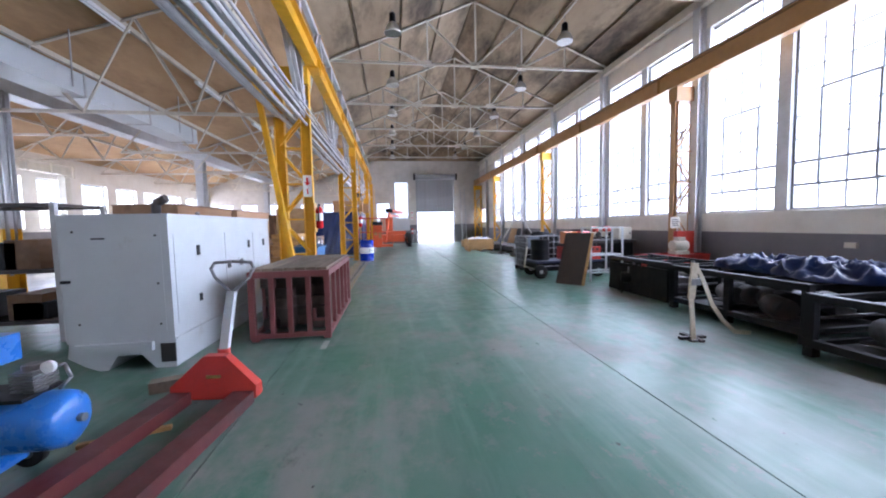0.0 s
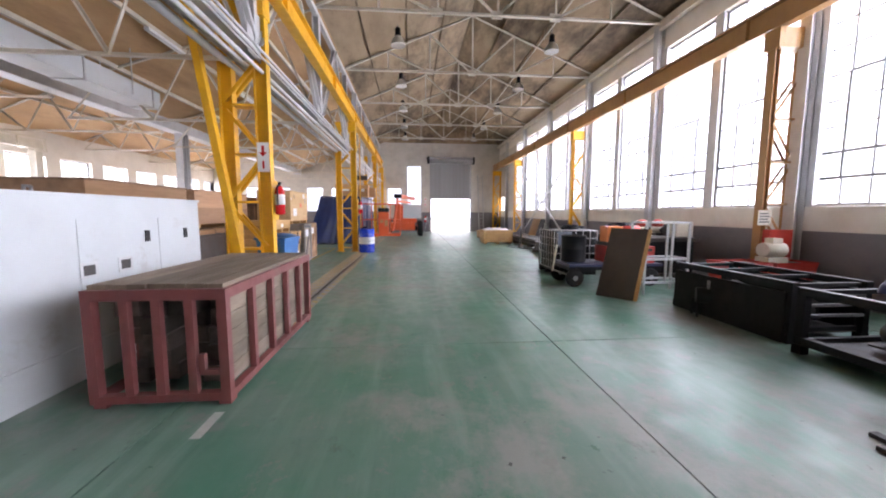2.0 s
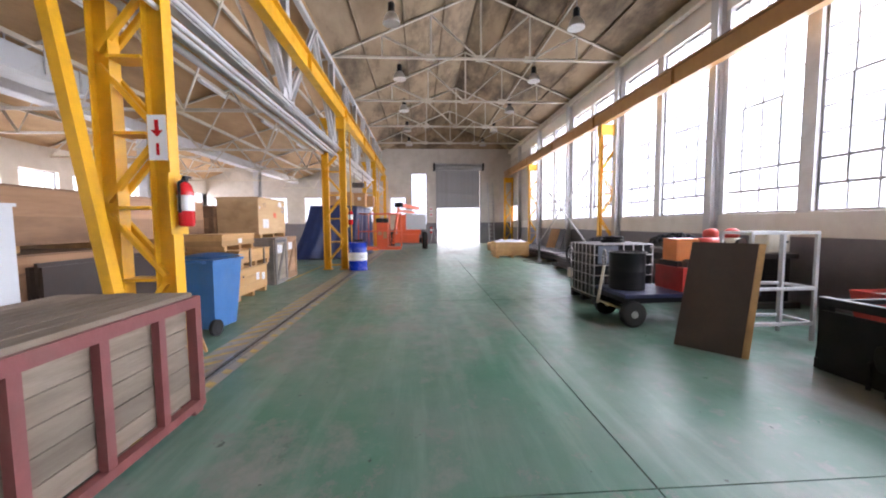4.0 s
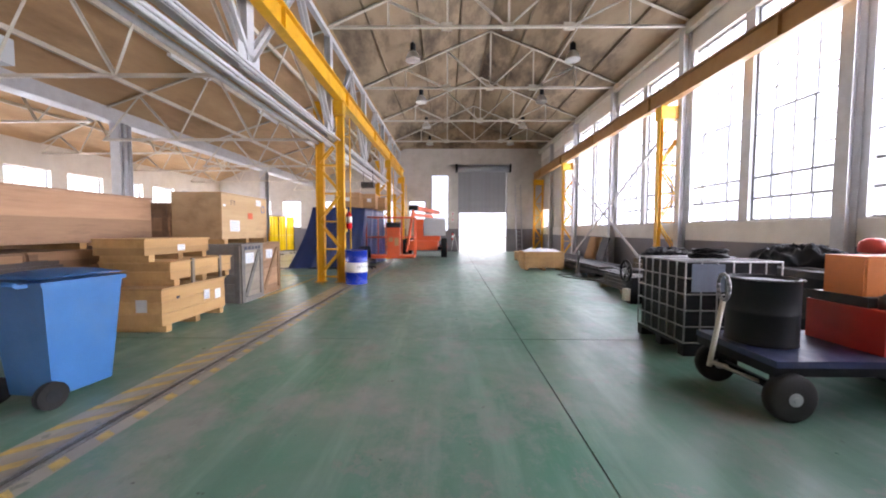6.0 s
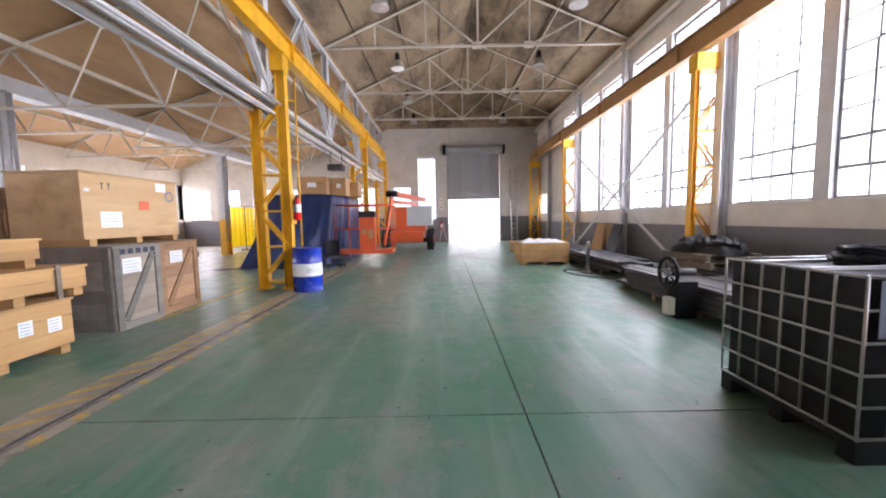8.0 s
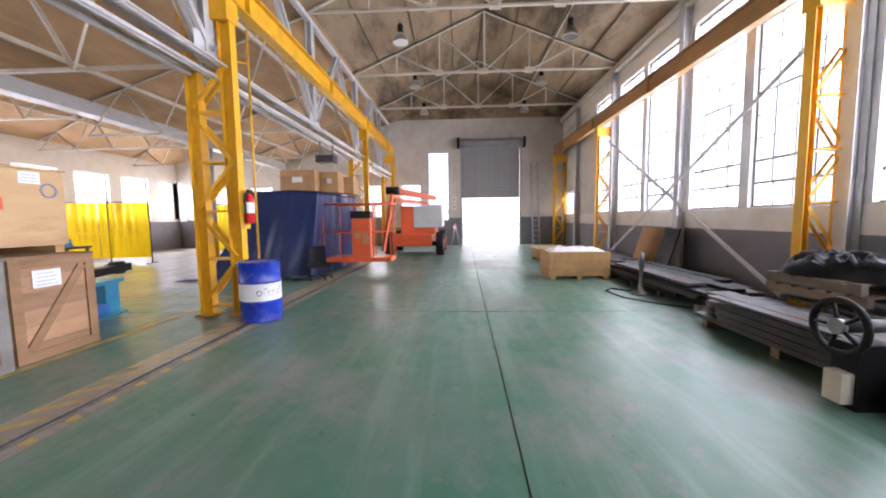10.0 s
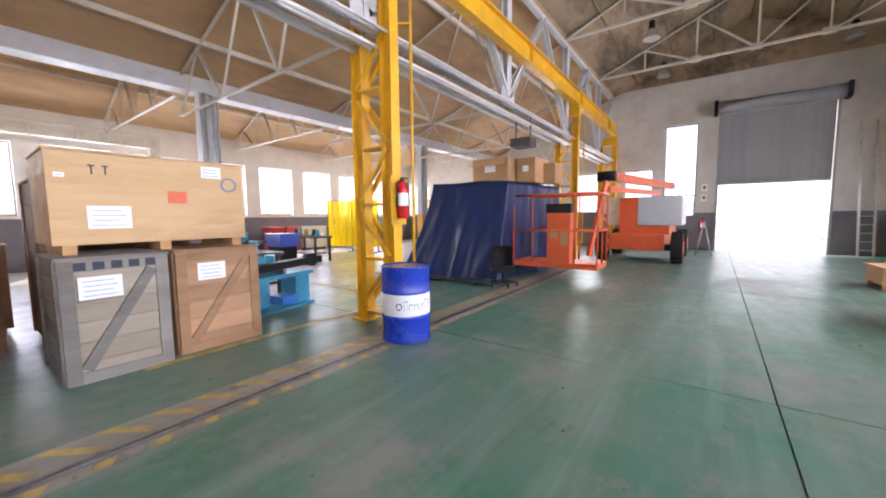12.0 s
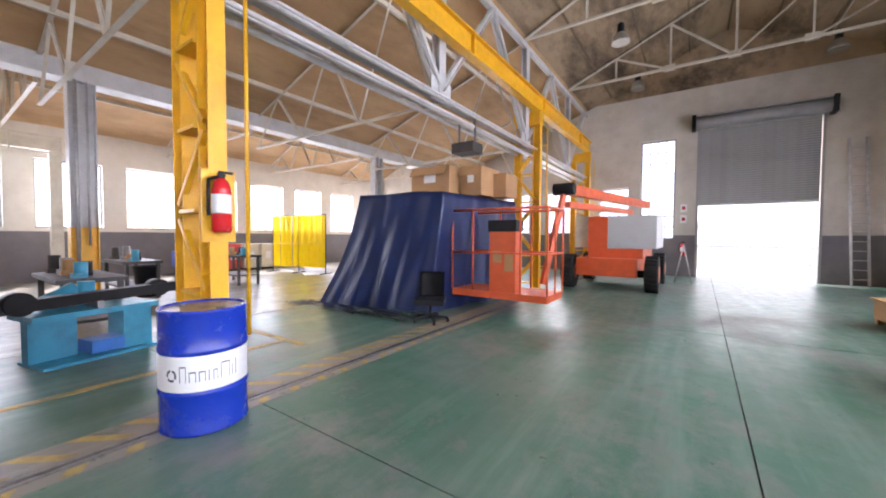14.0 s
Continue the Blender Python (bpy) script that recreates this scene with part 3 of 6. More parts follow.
GREYB = surface("beige_crate_board", (0.36, 0.30, 0.235), (0.26, 0.215, 0.17), 5, (0.7, 0.9), bump=0.25, bscale=30, stretch=(1, 0.12, 1), stain=(0.15, 0.11, 0.08), stain_scale=3.0, stain_amount=0.85, per_piece=0.2)
BROWNW = surface("old_brown_crate", (0.30, 0.17, 0.09), (0.20, 0.11, 0.055), 5, (0.65, 0.85), bump=0.2, bscale=30, stretch=(1, 0.15, 1), stain=(0.09, 0.05, 0.03), stain_scale=2.0, stain_amount=0.8, per_piece=0.35)
GREYW = surface("grey_crate_board", (0.25, 0.23, 0.21), (0.165, 0.15, 0.135), 5, (0.7, 0.9), bump=0.2, bscale=30, stretch=(1, 0.15, 1), stain=(0.22, 0.14, 0.085), stain_scale=2.2, stain_amount=0.7, per_piece=0.3)
DARKW = surface("dark_stained_board", (0.035, 0.026, 0.022), (0.06, 0.042, 0.034), 4, (0.5, 0.75), bump=0.1, stain=(0.09, 0.065, 0.05), stain_scale=1.5)
REDP = paint("machine_red", (0.55, 0.045, 0.03), (0.10, 0.04, 0.03), 0.35)
ORANGE = paint("lift_orange", (0.72, 0.115, 0.035), (0.30, 0.10, 0.05), 0.3)
ORANGEBOX = paint("orange_box", (0.66, 0.19, 0.035), (0.3, 0.12, 0.05), 0.2)
BLUEP = paint("compressor_blue", (0.03, 0.16, 0.52), (0.05, 0.06, 0.09), 0.4, (0.2, 0.4))
BINBLUE = surface("bin_blue_plastic", (0.042, 0.165, 0.40), (0.035, 0.14, 0.34), 4, (0.35, 0.5), bump=0.05, stain=(0.1, 0.16, 0.22), stain_scale=3, stain_amount=0.3)
MACHBLUE = paint("machine_blue", (0.03, 0.27, 0.42), (0.05, 0.06, 0.06), 0.45)
DRUMBLUE = paint("drum_blue", (0.008, 0.038, 0.40), (0.02, 0.04, 0.2), 0.12, (0.18, 0.32))
LABELGREY = surface("plate_blue_grey", (0.17, 0.21, 0.27), (0.13, 0.16, 0.21), 5, (0.3, 0.5), bump=0.02)
LABEL = surface("label_white", (0.78, 0.79, 0.80), (0.72, 0.73, 0.74), 4, (0.45, 0.6), bump=0)
INK = surface("label_ink", (0.02, 0.025, 0.045), (0.03, 0.035, 0.06), 9, (0.5, 0.7), bump=0)
RUBBER = surface("tyre_rubber", (0.012, 0.012, 0.012), (0.022, 0.021, 0.02), 10, (0.65, 0.9), bump=0.2, spec=0.3)
BLACKPL = surface("black_plastic", (0.007, 0.008, 0.010), (0.012, 0.013, 0.016), 6, (0.4, 0.6), spec=0.25, bump=0.05, stain=(0.04, 0.037, 0.035), stain_scale=3, stain_amount=0.4)
STEEL = surface("worn_steel", (0.30, 0.30, 0.31), (0.20, 0.195, 0.19), 10, (0.3, 0.5), metal=0.85)
MILL = surface("dark_mill_steel", (0.032, 0.031, 0.033), (0.055, 0.05, 0.047), 6, (0.45, 0.7), metal=0.2, stain=(0.12, 0.07, 0.05), stain_scale=2)
TARPM = surface("blue_tarpaulin", (0.005, 0.020, 0.095), (0.004, 0.012, 0.055), 3, (0.28, 0.45), bump=0.25, bscale=7, stain=(0.014, 0.026, 0.085), stain_scale=1.5, stain_amount=0.5)
GREENH = surface("green_hose_rubber", (0.02, 0.07, 0.05), (0.03, 0.05, 0.05), 6, (0.4, 0.6))
CARD = surface("cardboard", (0.46, 0.27, 0.13), (0.40, 0.23, 0.11), 4, (0.75, 0.9), bump=0.05)
WRAP = surface("plastic_wrap", (0.68, 0.69, 0.70), (0.55, 0.56, 0.57), 9, (0.2, 0.45), bump=0.6, bscale=14)
STRAPM = surface("web_strap", (0.50, 0.43, 0.33), (0.38, 0.32, 0.24), 30, (0.8, 0.95))
IVORY = paint("ivory_paint", (0.66, 0.62, 0.52), (0.3, 0.26, 0.2), 0.4)
HAZARD = surface("hazard_yellow_line", (0.50, 0.34, 0.08), (0.36, 0.26, 0.09), 8, (0.4, 0.6), stain=(0.13, 0.14, 0.12), stain_scale=5, stain_amount=0.85, stain_range=(0.45, 0.68))
WHITELINE = surface("old_line_paint", (0.42, 0.42, 0.40), (0.3, 0.32, 0.3), 8, (0.4, 0.6))
REDEXT = paint("extinguisher_red", (0.62, 0.02, 0.025), (0.2, 0.02, 0.02), 0.1, (0.15, 0.3))
LAMPM = surface("lamp_aluminium", (0.62, 0.61, 0.58), (0.5, 0.49, 0.47), 6, (0.25, 0.4), metal=0.9)


def film_yellow():
    m = bpy.data.materials.new("yellow_welding_film")
    m.use_nodes = True
    N, L = m.node_tree.nodes, m.node_tree.links
    tl = N.new("ShaderNodeBsdfTranslucent")
    tl.inputs["Color"].default_value = (0.95, 0.68, 0.01, 1)
    tr = N.new("ShaderNodeBsdfTransparent")
    tr.inputs["Color"].default_value = (0.95, 0.72, 0.02, 1)
    df = N.new("ShaderNodeBsdfPrincipled")
    df.inputs["Base Color"].default_value, df.inputs["Roughness"].default_value = (0.85, 0.55, 0.01, 1), 0.25
    a, b = N.new("ShaderNodeMixShader"), N.new("ShaderNodeMixShader")
    a.inputs["Fac"].default_value, b.inputs["Fac"].default_value = 0.45, 0.4
    L.new(tl.outputs[0], a.inputs[1])
    L.new(tr.outputs[0], a.inputs[2])
    L.new(a.outputs[0], b.inputs[1])
    L.new(df.outputs[0], b.inputs[2])
    L.new(b.outputs[0], N["Material Output"].inputs["Surface"])
    return m


FILM = film_yellow()


# ---- fixtures of the hall ----
def crane_column(x0, x1, y, leg, label, group, material, lw=0.13):
    """Braced two-legged crane column from x0 to x1 with a bracket head of height leg."""
    c = thing("crane_column", pose(x0, y, 0), label, "column", group)
    w = x1 - x0
    for lx in (0.0, w - lw):
        bm = boxes((lx, lx + 0.012, -0.075, 0.075, 0.02, leg - 0.33), (lx + lw - 0.012, lx + lw, -0.075, 0.075, 0.02, leg - 0.33), (lx + 0.012, lx + lw - 0.012, -0.006, 0.006, 0.02, leg - 0.33))
        part("leg", bm, material, c)
        part("foot_plate", boxes((lx - 0.04, lx + lw + 0.04, -0.15, 0.15, 0, 0.02)), material, c)
    z, k = 0.15, 0
    while z < leg - 0.9:
        for dy in (-0.07, 0.07):
            bm = B()
            a, b = (0.1, w - 0.1) if k % 2 == 0 else (w - 0.1, 0.1)
            angle_bar(bm, (a, dy, z + 0.05), (b, dy, z + 0.68), 0.05, up=(0, 1, 0))
            part("brace", bm, material, c)
        bm = boxes((lw, w - lw, -0.11, 0.11, z - 0.02, z + 0.01))
        part("batten", bm, material, c)
        z, k = z + 0.74, k + 1
    head = boxes((-0.01, w + 0.01, -0.14, 0.14, leg - 0.33, leg))
    for i in range(4):
        for j in range(2):
            rod(head, (0.08 + i * (w - 0.16) / 3, -0.15, leg - 0.26 + j * 0.18), (0.08 + i * (w - 0.16) / 3, -0.139, leg - 0.26 + j * 0.18), 0.014, 6)
    part("bracket_head", head, material, c, bevel=0.004)
    return c


for y, x0, x1 in ((7.75, -2.52, -1.8), (15.65, -2.36, -1.62), (23.75, -2.36, -1.62), (29.4, -2.36, -1.62)):
    c = crane_column(x0, x1, y, 4.74, "bright yellow braced steel crane column", "yellow crane columns", YELLOW, 0.2)
    bm = boxes((-1.9 - x0, -1.58 - x0, -0.13, 0.13, 4.74, 4.775))
    part("seat_plate", bm, YELLOW, c)
    if y < 10:
        continue
    bm = B()
    rod(bm, (0.84, 0.2, 0.5), (0.84, 0.2, 4.4), 0.018, 8)
    bar(bm, (0.7, 0.1, 0.6), (0.84, 0.2, 0.6), 0.03)
    bar(bm, (0.7, 0.1, 3.9), (0.84, 0.2, 3.9), 0.03)
    part("conduit", bm, YELLOW, c)
# The nearest column has the backlit shade in its paint colour.
for y in (7.75, 15.65, 23.6, 29.4):
    crane_column(6.66, 7.28, y, 4.62, "yellow braced steel crane column by the window wall", "window side crane columns", YELLOW if y > 9 else BACKLIT_YELLOW, 0.1)
rk = thing("raking_strut", pose(0, 7.62, 0), "bright yellow raking steel strut against a crane column", "strut")
bm = B()
bar(bm, (-2.78, -0.22, 4.6), (-2.08, -0.22, 0.0), 0.1, 0.12, up=(0, 1, 0))
part("strut_body", bm, YELLOW, rk, bevel=0.004)


def girder(name, x, z0, z1, y0, y1, w, material, label):
    g = thing(name, Matrix(), label, "girder")
    part("top_flange", boxes((x - w / 2, x + w / 2, y0, y1, z1 - 0.025, z1)), material, g)
    part("bottom_flange", boxes((x - w / 2, x + w / 2, y0, y1, z0, z0 + 0.025)), material, g)
    bm = boxes((x - 0.008, x + 0.008, y0, y1, z0 + 0.025, z1 - 0.025))
    y = y0 + 0.5
    while y < y1:
        box(bm, x - w / 2 + 0.01, x + w / 2 - 0.01, y, y + 0.012, z0 + 0.025, z1 - 0.025)
        y += 3.95
    part("web_plate", bm, material, g)
    part("crane_rail", boxes((x - 0.03, x + 0.03, y0, y1, z1, z1 + 0.05)), MILL, g)


girder("crane_girder", -1.72, 4.775, 5.22, YS, 29.7, 0.19, YELLOW, "long bright yellow crane runway girder")
girder("crane_girder", 6.74, 4.64, 5.06, YS, 29.7, 0.17, BACKLIT_YELLOW, "long yellow crane runway girder, backlit brown tone in its paint")

# cross bracing between window side columns
br = thing("cross_brace", pose(6.95, 0, 0), "pale steel cross bracing between crane columns", "brace")
for p, q in (((0, 23.4, 4.1), (0, 16.2, 0.1)), ((0.05, 15.9, 4.1), (0.05, 23.4, 0.1))):
    bm = B()
    angle_bar(bm, p, q, 0.09, up=(1, 0, 0))
    part("brace_bar", bm, GREYP, br)

# aisle columns, gutter, aisle trusses
for y in (8.1, 16.0, 23.9):
    c = thing("aisle_column", pose(XG, y, 0), "pale grey steel aisle column with yellow painted foot", "column", "aisle columns")
    for z0, z1, m, nm in ((0, 1.55, YELLOW, "yellow_foot"), (1.55, 4.3, GREYP, "shaft")):
        part(nm, boxes((-0.13, 0.13, -0.2, -0.185, z0, z1), (-0.13, 0.13, 0.185, 0.2, z0, z1), (-0.01, 0.01, -0.185, 0.185, z0, z1)), m, c)
    bm = B()
    rod(bm, (0.14, -0.1, 0.6), (0.14, -0.1, 4.3), 0.03, 8)
    rod(bm, (0.14, 0.06, 1.2), (0.14, 0.06, 4.3), 0.02, 8)
    part("downpipe", bm, GALV, c)
gut = B()
for a, b in (((-0.28, 4.3), (-0.3, 4.62)), ((-0.28, 4.3), (0.12, 4.3)), ((0.12, 4.3), (0.14, 4.62))):
    bar(gut, (XG + (a[0] + b[0]) / 2, YS, (a[1] + b[1]) / 2), (XG + (a[0] + b[0]) / 2, YN, (a[1] + b[1]) / 2), max(abs(a[0] - b[0]), 0.02), max(abs(a[1] - b[1]), 0.02))
setting("valley_gutter", gut, GREYP, "long pale grey box gutter between aisle roofs", "gutter")


def aisle_truss(name, x0, x1, zb, n):
    t = thing(name, Matrix(), "cream steel aisle truss with zigzag webs", "truss", "aisle trusses")
    bm = B()
    angle_bar(bm, (x0, 0, zb), (x1, 0, zb), 0.07)
    part("bottom_chord", bm, CREAM, t)
    prev = (x0, zb)
    for i in range(1, 2 * n + 1):
        x = x0 + (x1 - x0) * i / (2 * n)
        p = (x, rz(x) - 0.1 if i % 2 else zb)
        bm = B()
        angle_bar(bm, (prev[0], 0, prev[1]), (p[0], 0, p[1]), 0.05)
        part("web", bm, CREAM, t)
        prev = p
    bm = B()
    m = -10.95 if x0 < -10 else x0
    pts = [x0, -10.95, x1] if x0 < -10 else [x0, x1]
    for a, b in zip(pts, pts[1:]):
        e = 1e-4
        angle_bar(bm, (a + e, 0, rz(a + e) - 0.09), (b - e, 0, rz(b - e) - 0.09), 0.07)
    part("top_chord", bm, CREAM, t)
    return t


t1, t2 = aisle_truss("aisle_truss", XG, XV - 0.1, 3.72, 3), aisle_truss("aisle_truss", XW, XG - 0.3, 4.2, 4)
t1.matrix_basis, t2.matrix_basis = pose(0, LINES[0], 0), pose(0, LINES[0], 0)
for ly in LINES[1:]:
    copy_thing(t1, pose(0, ly, 0))
    copy_thing(t2, pose(0, ly, 0))
duct = thing("air_duct", pose(-6.35, 0, 4.1), "white sheet metal air duct under the aisle roof", "duct")
part("duct_body", boxes((-0.3, 0.3, -4, 12.0, 0, 0.42)), WHITEP, duct, bevel=0.01)
for i in range(9):
    part("duct_flange", boxes((-0.32, 0.32, -3.9 + i * 1.95, -3.86 + i * 1.95, -0.02, 0.44)), GALV, duct)
for i in range(5):
    for x, top in ((-0.34, rz(-6.7) - 4.1), (0.325, rz(-6.0) - 4.1)):
        part("hanger", boxes((x, x + 0.015, -3 + i * 3.5, -2.97 + i * 3.5, 0.1, top)), GALV, duct)


def high_bay():
    la = thing("pendant_lamp", Matrix(), "unlit high bay lamp with aluminium bell reflector", "lamp", "high bay lamps")
    bm = B()
    lathe(bm, [(0.235, 0.0), (0.225, 0.06), (0.17, 0.2), (0.1, 0.28), (0.085, 0.29), (0.08, 0.27), (0.16, 0.19), (0.215, 0.06), (0.225, 0.0)], 20)
    part("reflector", bm, LAMPM, la)
    bm = B()
    lathe(bm, [(0.08, 0.285), (0.09, 0.3), (0.09, 0.52), (0.05, 0.56)], 12)
    part("ballast_housing", bm, BLACKPL, la)
    bm = B()
    ball(bm, (0, 0, 0.14), 0.07, 10, 1.6)
    part("bulb", bm, LABEL, la)
    bm = B()
    rod(bm, (0, 0, 0.55), (0, 0, 0.78), 0.012, 6)
    part("hanger_rod", bm, STEEL, la)
    return la


hb = high_bay()
spots = [(x, 14.0 + 3.8 * k) for k in range(-4, 5) for x in (0.02, 5.1)]
hb.matrix_basis = pose(spots[0][0], spots[0][1], 6.8)
for x, y in spots[1:]:
    copy_thing(hb, pose(x, y, 6.8))
for x in (0.02, 5.1):
    bm = B()
    rod(bm, (x, YS, 7.58), (x, YN, 7.58), 0.02, 6)
    setting("lamp_conduit", bm, CREAM, "thin painted conduit carrying the lamps", "pipe")


def extinguisher(m, label):
    e = thing("fire_extinguisher", m, label, "fire extinguisher", "fire extinguishers")
    bm = B()
    lathe(bm, [(0.06, 0), (0.075, 0.02), (0.075, 0.36), (0.055, 0.43), (0.025, 0.46)], 16)
    part("cylinder", bm, REDEXT, e)
    bm = B()
    lathe(bm, [(0.0765, 0.16), (0.0768, 0.17), (0.0768, 0.31), (0.0765, 0.32)], 16)
    part("label_band", bm, LABEL, e, "white printed label")
    part("valve_handle", boxes((-0.02, 0.09, -0.015, 0.015, 0.5, 0.52), (-0.025, 0.025, -0.02, 0.02, 0.46, 0.5)), BLACKPL, e)
    bm = B()
    tube(bm, [(0.03, 0, 0.49), (-0.1, 0, 0.44), (-0.105, 0, 0.2), (-0.1, 0, 0.14)], 0.014, 6)
    part("hose", bm, BLACKPL, e)
    return e


for y, xb in ((7.75, -1.79), (15.65, -1.6)):
    bd = thing("backing_board", pose(xb, y, 1.35), "yellow painted board behind a fire extinguisher", "board")
    part("board", boxes((0.0, 0.02, -0.15, 0.12, 0, 0.62)), YELLOW, bd, bevel=0.003)
    extinguisher(pose(xb + 0.1, y - 0.03, 1.43, 0, 0, 90), "red fire extinguisher on a yellow crane column")
sg = thing("fire_sign", pose(-1.9, 7.672, 2.1), "white sign with red arrow on yellow column", "sign")
part("sign_plate", boxes((-0.09, 0.09, -0.004, 0, 0, 0.45)), LABEL, sg)
bm = B()
vs = [bm.verts.new(p) for p in ((-0.06, -0.006, 0.3), (0, -0.006, 0.23), (0.06, -0.006, 0.3))]
bm.faces.new(vs)
box(bm, -0.02, 0.02, -0.007, -0.005, 0.3, 0.4)
part("red_arrow", bm, REDEXT, sg)
part("red_mark", boxes((-0.015, 0.015, -0.007, -0.005, 0.05, 0.17)), REDEXT, sg)
sg = thing("notice_sign", pose(6.72, 7.673, 1.25), "small ivory notice plate on a crane column", "sign")
part("sign_plate", boxes((-0.13, 0.13, -0.005, 0, 0, 0.27)), IVORY, sg)
for i in range(4):
    part("text_line", boxes((-0.1, 0.1 - 0.03 * (i % 2), -0.007, -0.005, 0.05 + i * 0.05, 0.07 + i * 0.05)), INK, sg)
for x, z, w in ((1.5, 1.95, 0.1), (1.5, 2.35, 0.1)):
    s2 = thing("wall_sign", pose(x, YN, z), "small white and red safety sign on the wall", "sign")
    part("sign_plate", boxes((-w, w, -0.012, -0.004, 0, 0.28)), LABEL, s2)
    part("sign_mark", boxes((-w * 0.5, w * 0.5, -0.016, -0.012, 0.08, 0.2)), REDEXT, s2)
extinguisher(pose(1.5, YN - 0.12, 0.75), "red fire extinguisher on the end wall")
ld = thing("ladder", pose(5.9, 29.84, 0), "tall aluminium ladder leaning on the end wall", "ladder")
for dx in (-0.19, 0.17):
    bm = B()
    bar(bm, (dx, 0, 0), (dx - 0.12, 0.2, 4.4), 0.03, 0.07)
    part("stile", bm, GALV, ld)
for i in range(15):
    bm = B()
    z = 0.2 + i * 0.28
    rod(bm, (-0.18 - z * 0.027, z * 0.0455, z), (0.16 - z * 0.027, z * 0.0455, z), 0.016, 6)
    part("rung", bm, GALV, ld)
for y in (3.65,):
    jb = thing("junction_box", pose(XE - 0.2, y, 2.35), "small grey electrical box on a window pier", "electrical box")
    part("box_body", boxes((-0.09, 0.0, -0.1, 0.1, 0, 0.24)), GREYP, jb, bevel=0.006)
sk = thing("socket_box", pose(XE - 0.013, 4.55, 0.93), "small ivory socket box on the dark wall band", "electrical box")
part("box_body", boxes((-0.06, 0, -0.08, 0.08, 0, 0.09)), IVORY, sk, bevel=0.005)

# floor rail with faded hazard marks
rl = thing("floor_rail", pose(-1.31, 0, 0), "steel rail groove set in the floor with worn edges", "rail")
rl["kind"] = "structure"
for x0, x1 in ((-0.05, -0.018), (0.018, 0.05)):
    part("rail_bed", boxes((x0 - 0.3 if x0 < 0 else x1 + 0.004, x0 - 0.004 if x0 < 0 else x1 + 0.13, 6.0, 23.5, -0.01, 0.0018)), FLOOR_GREY, rl)
    part("rail_edge", boxes((x0, x1, 5.0, 26.0, -0.01, 0.006)), STEEL, rl)
hz = thing("hazard_marking", pose(-1.31, 0, 0), "faded yellow and black hazard stripes beside the rail", "floor marking")
hz["kind"] = "structure"
hm1, hm2 = B(), B()
for b, pts in ((hm1, ((-0.08, 0), (-0.08, 0.1), (-0.34, -0.13), (-0.34, -0.23))), (hm2, ((0.08, 0), (0.17, -0.05), (0.17, 0.05), (0.08, 0.10)))):
    vs = [b.verts.new((x, y, 0.0035)) for x, y in pts]
    f = b.faces.new(vs)
    if f.normal.z < 0:
        f.normal_flip()
me1, me2 = mesh_of("stripe", hm1, HAZARD), mesh_of("stripe", hm2, HAZARD)
for i in range(60):
    for me in (me1, me2):
        o = new("stripe", me)
        o.parent, o.location = hz, (0, 6.2 + i * 0.29, 0)
ln = thing("floor_line", pose(0, 0, 0), "faded yellow painted line on the workshop floor", "floor marking")
ln["kind"] = "structure"
part("line", boxes((-5.6, -2.3, 16.9, 17.0, -0.001, 0.003)), HAZARD, ln)
part("line", boxes((-2.75, -2.65, 13.2, 16.9, -0.001, 0.003)), HAZARD, ln)
part("line", boxes((-1.05, -0.98, 4.0, 4.32, -0.001, 0.003)), WHITELINE, ln)

# ---- things near the start ----
gen = thing("generator_set", pose(-2.47, 3.75, 0), "white steel generator enclosure with scuffed panels and grey skid", "generator")
part("body", boxes((-1.02, 0, 0, 3.1, 0.3, 1.6)), WHITEP, gen, bevel=0.02)
part("roof_cap", boxes((-1.035, 0.015, -0.015, 3.115, 1.6, 1.625)), WHITEP, gen, bevel=0.006)
bm = B()
prof = ((-1.0, 0.3), (-1.02, 0.15), (-0.86, 0.05), (-0.74, 0.0), (-0.66, 0.0), (-0.56, 0.15), (-0.33, 0.15), (-0.2, 0.0), (0.0, 0.0), (0.01, 0.3))
e0, e1 = [bm.verts.new((x, 0.0, z)) for x, z in prof], [bm.verts.new((x, 3.1, z)) for x, z in prof]
bm.faces.new(e0)
bm.faces.new(e1[::-1])
for i in range(len(prof)):
    j = (i + 1) % len(prof)
    bm.faces.new((e0[i], e1[i], e1[j], e0[j]))
part("skid", bm, WHITEP, gen, bevel=0.006)
part("cross_beam", boxes((-0.92, -0.2, -0.05, -0.002, 0.2, 0.29)), WHITEP, gen, bevel=0.012)
part("corner_plate", boxes((-0.14, 0.004, -0.012, -0.002, 0.06, 0.26)), MILL, gen, "scuffed bare steel corner", bevel=0.004)
part("base_seam", boxes((0.001, 0.016, 0.02, 3.08, 0.285, 0.31)), WHITEP, gen, bevel=0.005)
for y0, y1, ly in ((0.08, 1.18, 0.56), (1.28, 2.22, 2.11), (2.3, 3.0, 2.78)):
    d = part("door", boxes((0.001, 0.006, y0, y1, 0.45, 1.4)), WHITEP, gen, bevel=0.002)
    part("latch", boxes((0.006, 0.014, ly - 0.035, ly + 0.035, 1.15, 1.27)), BLACKPL, d, "black recessed latch")
    if ly < 1:
        part("latch", boxes((0.006, 0.014, ly - 0.03, ly + 0.03, 0.6, 0.69)), BLACKPL, d, "black recessed latch")
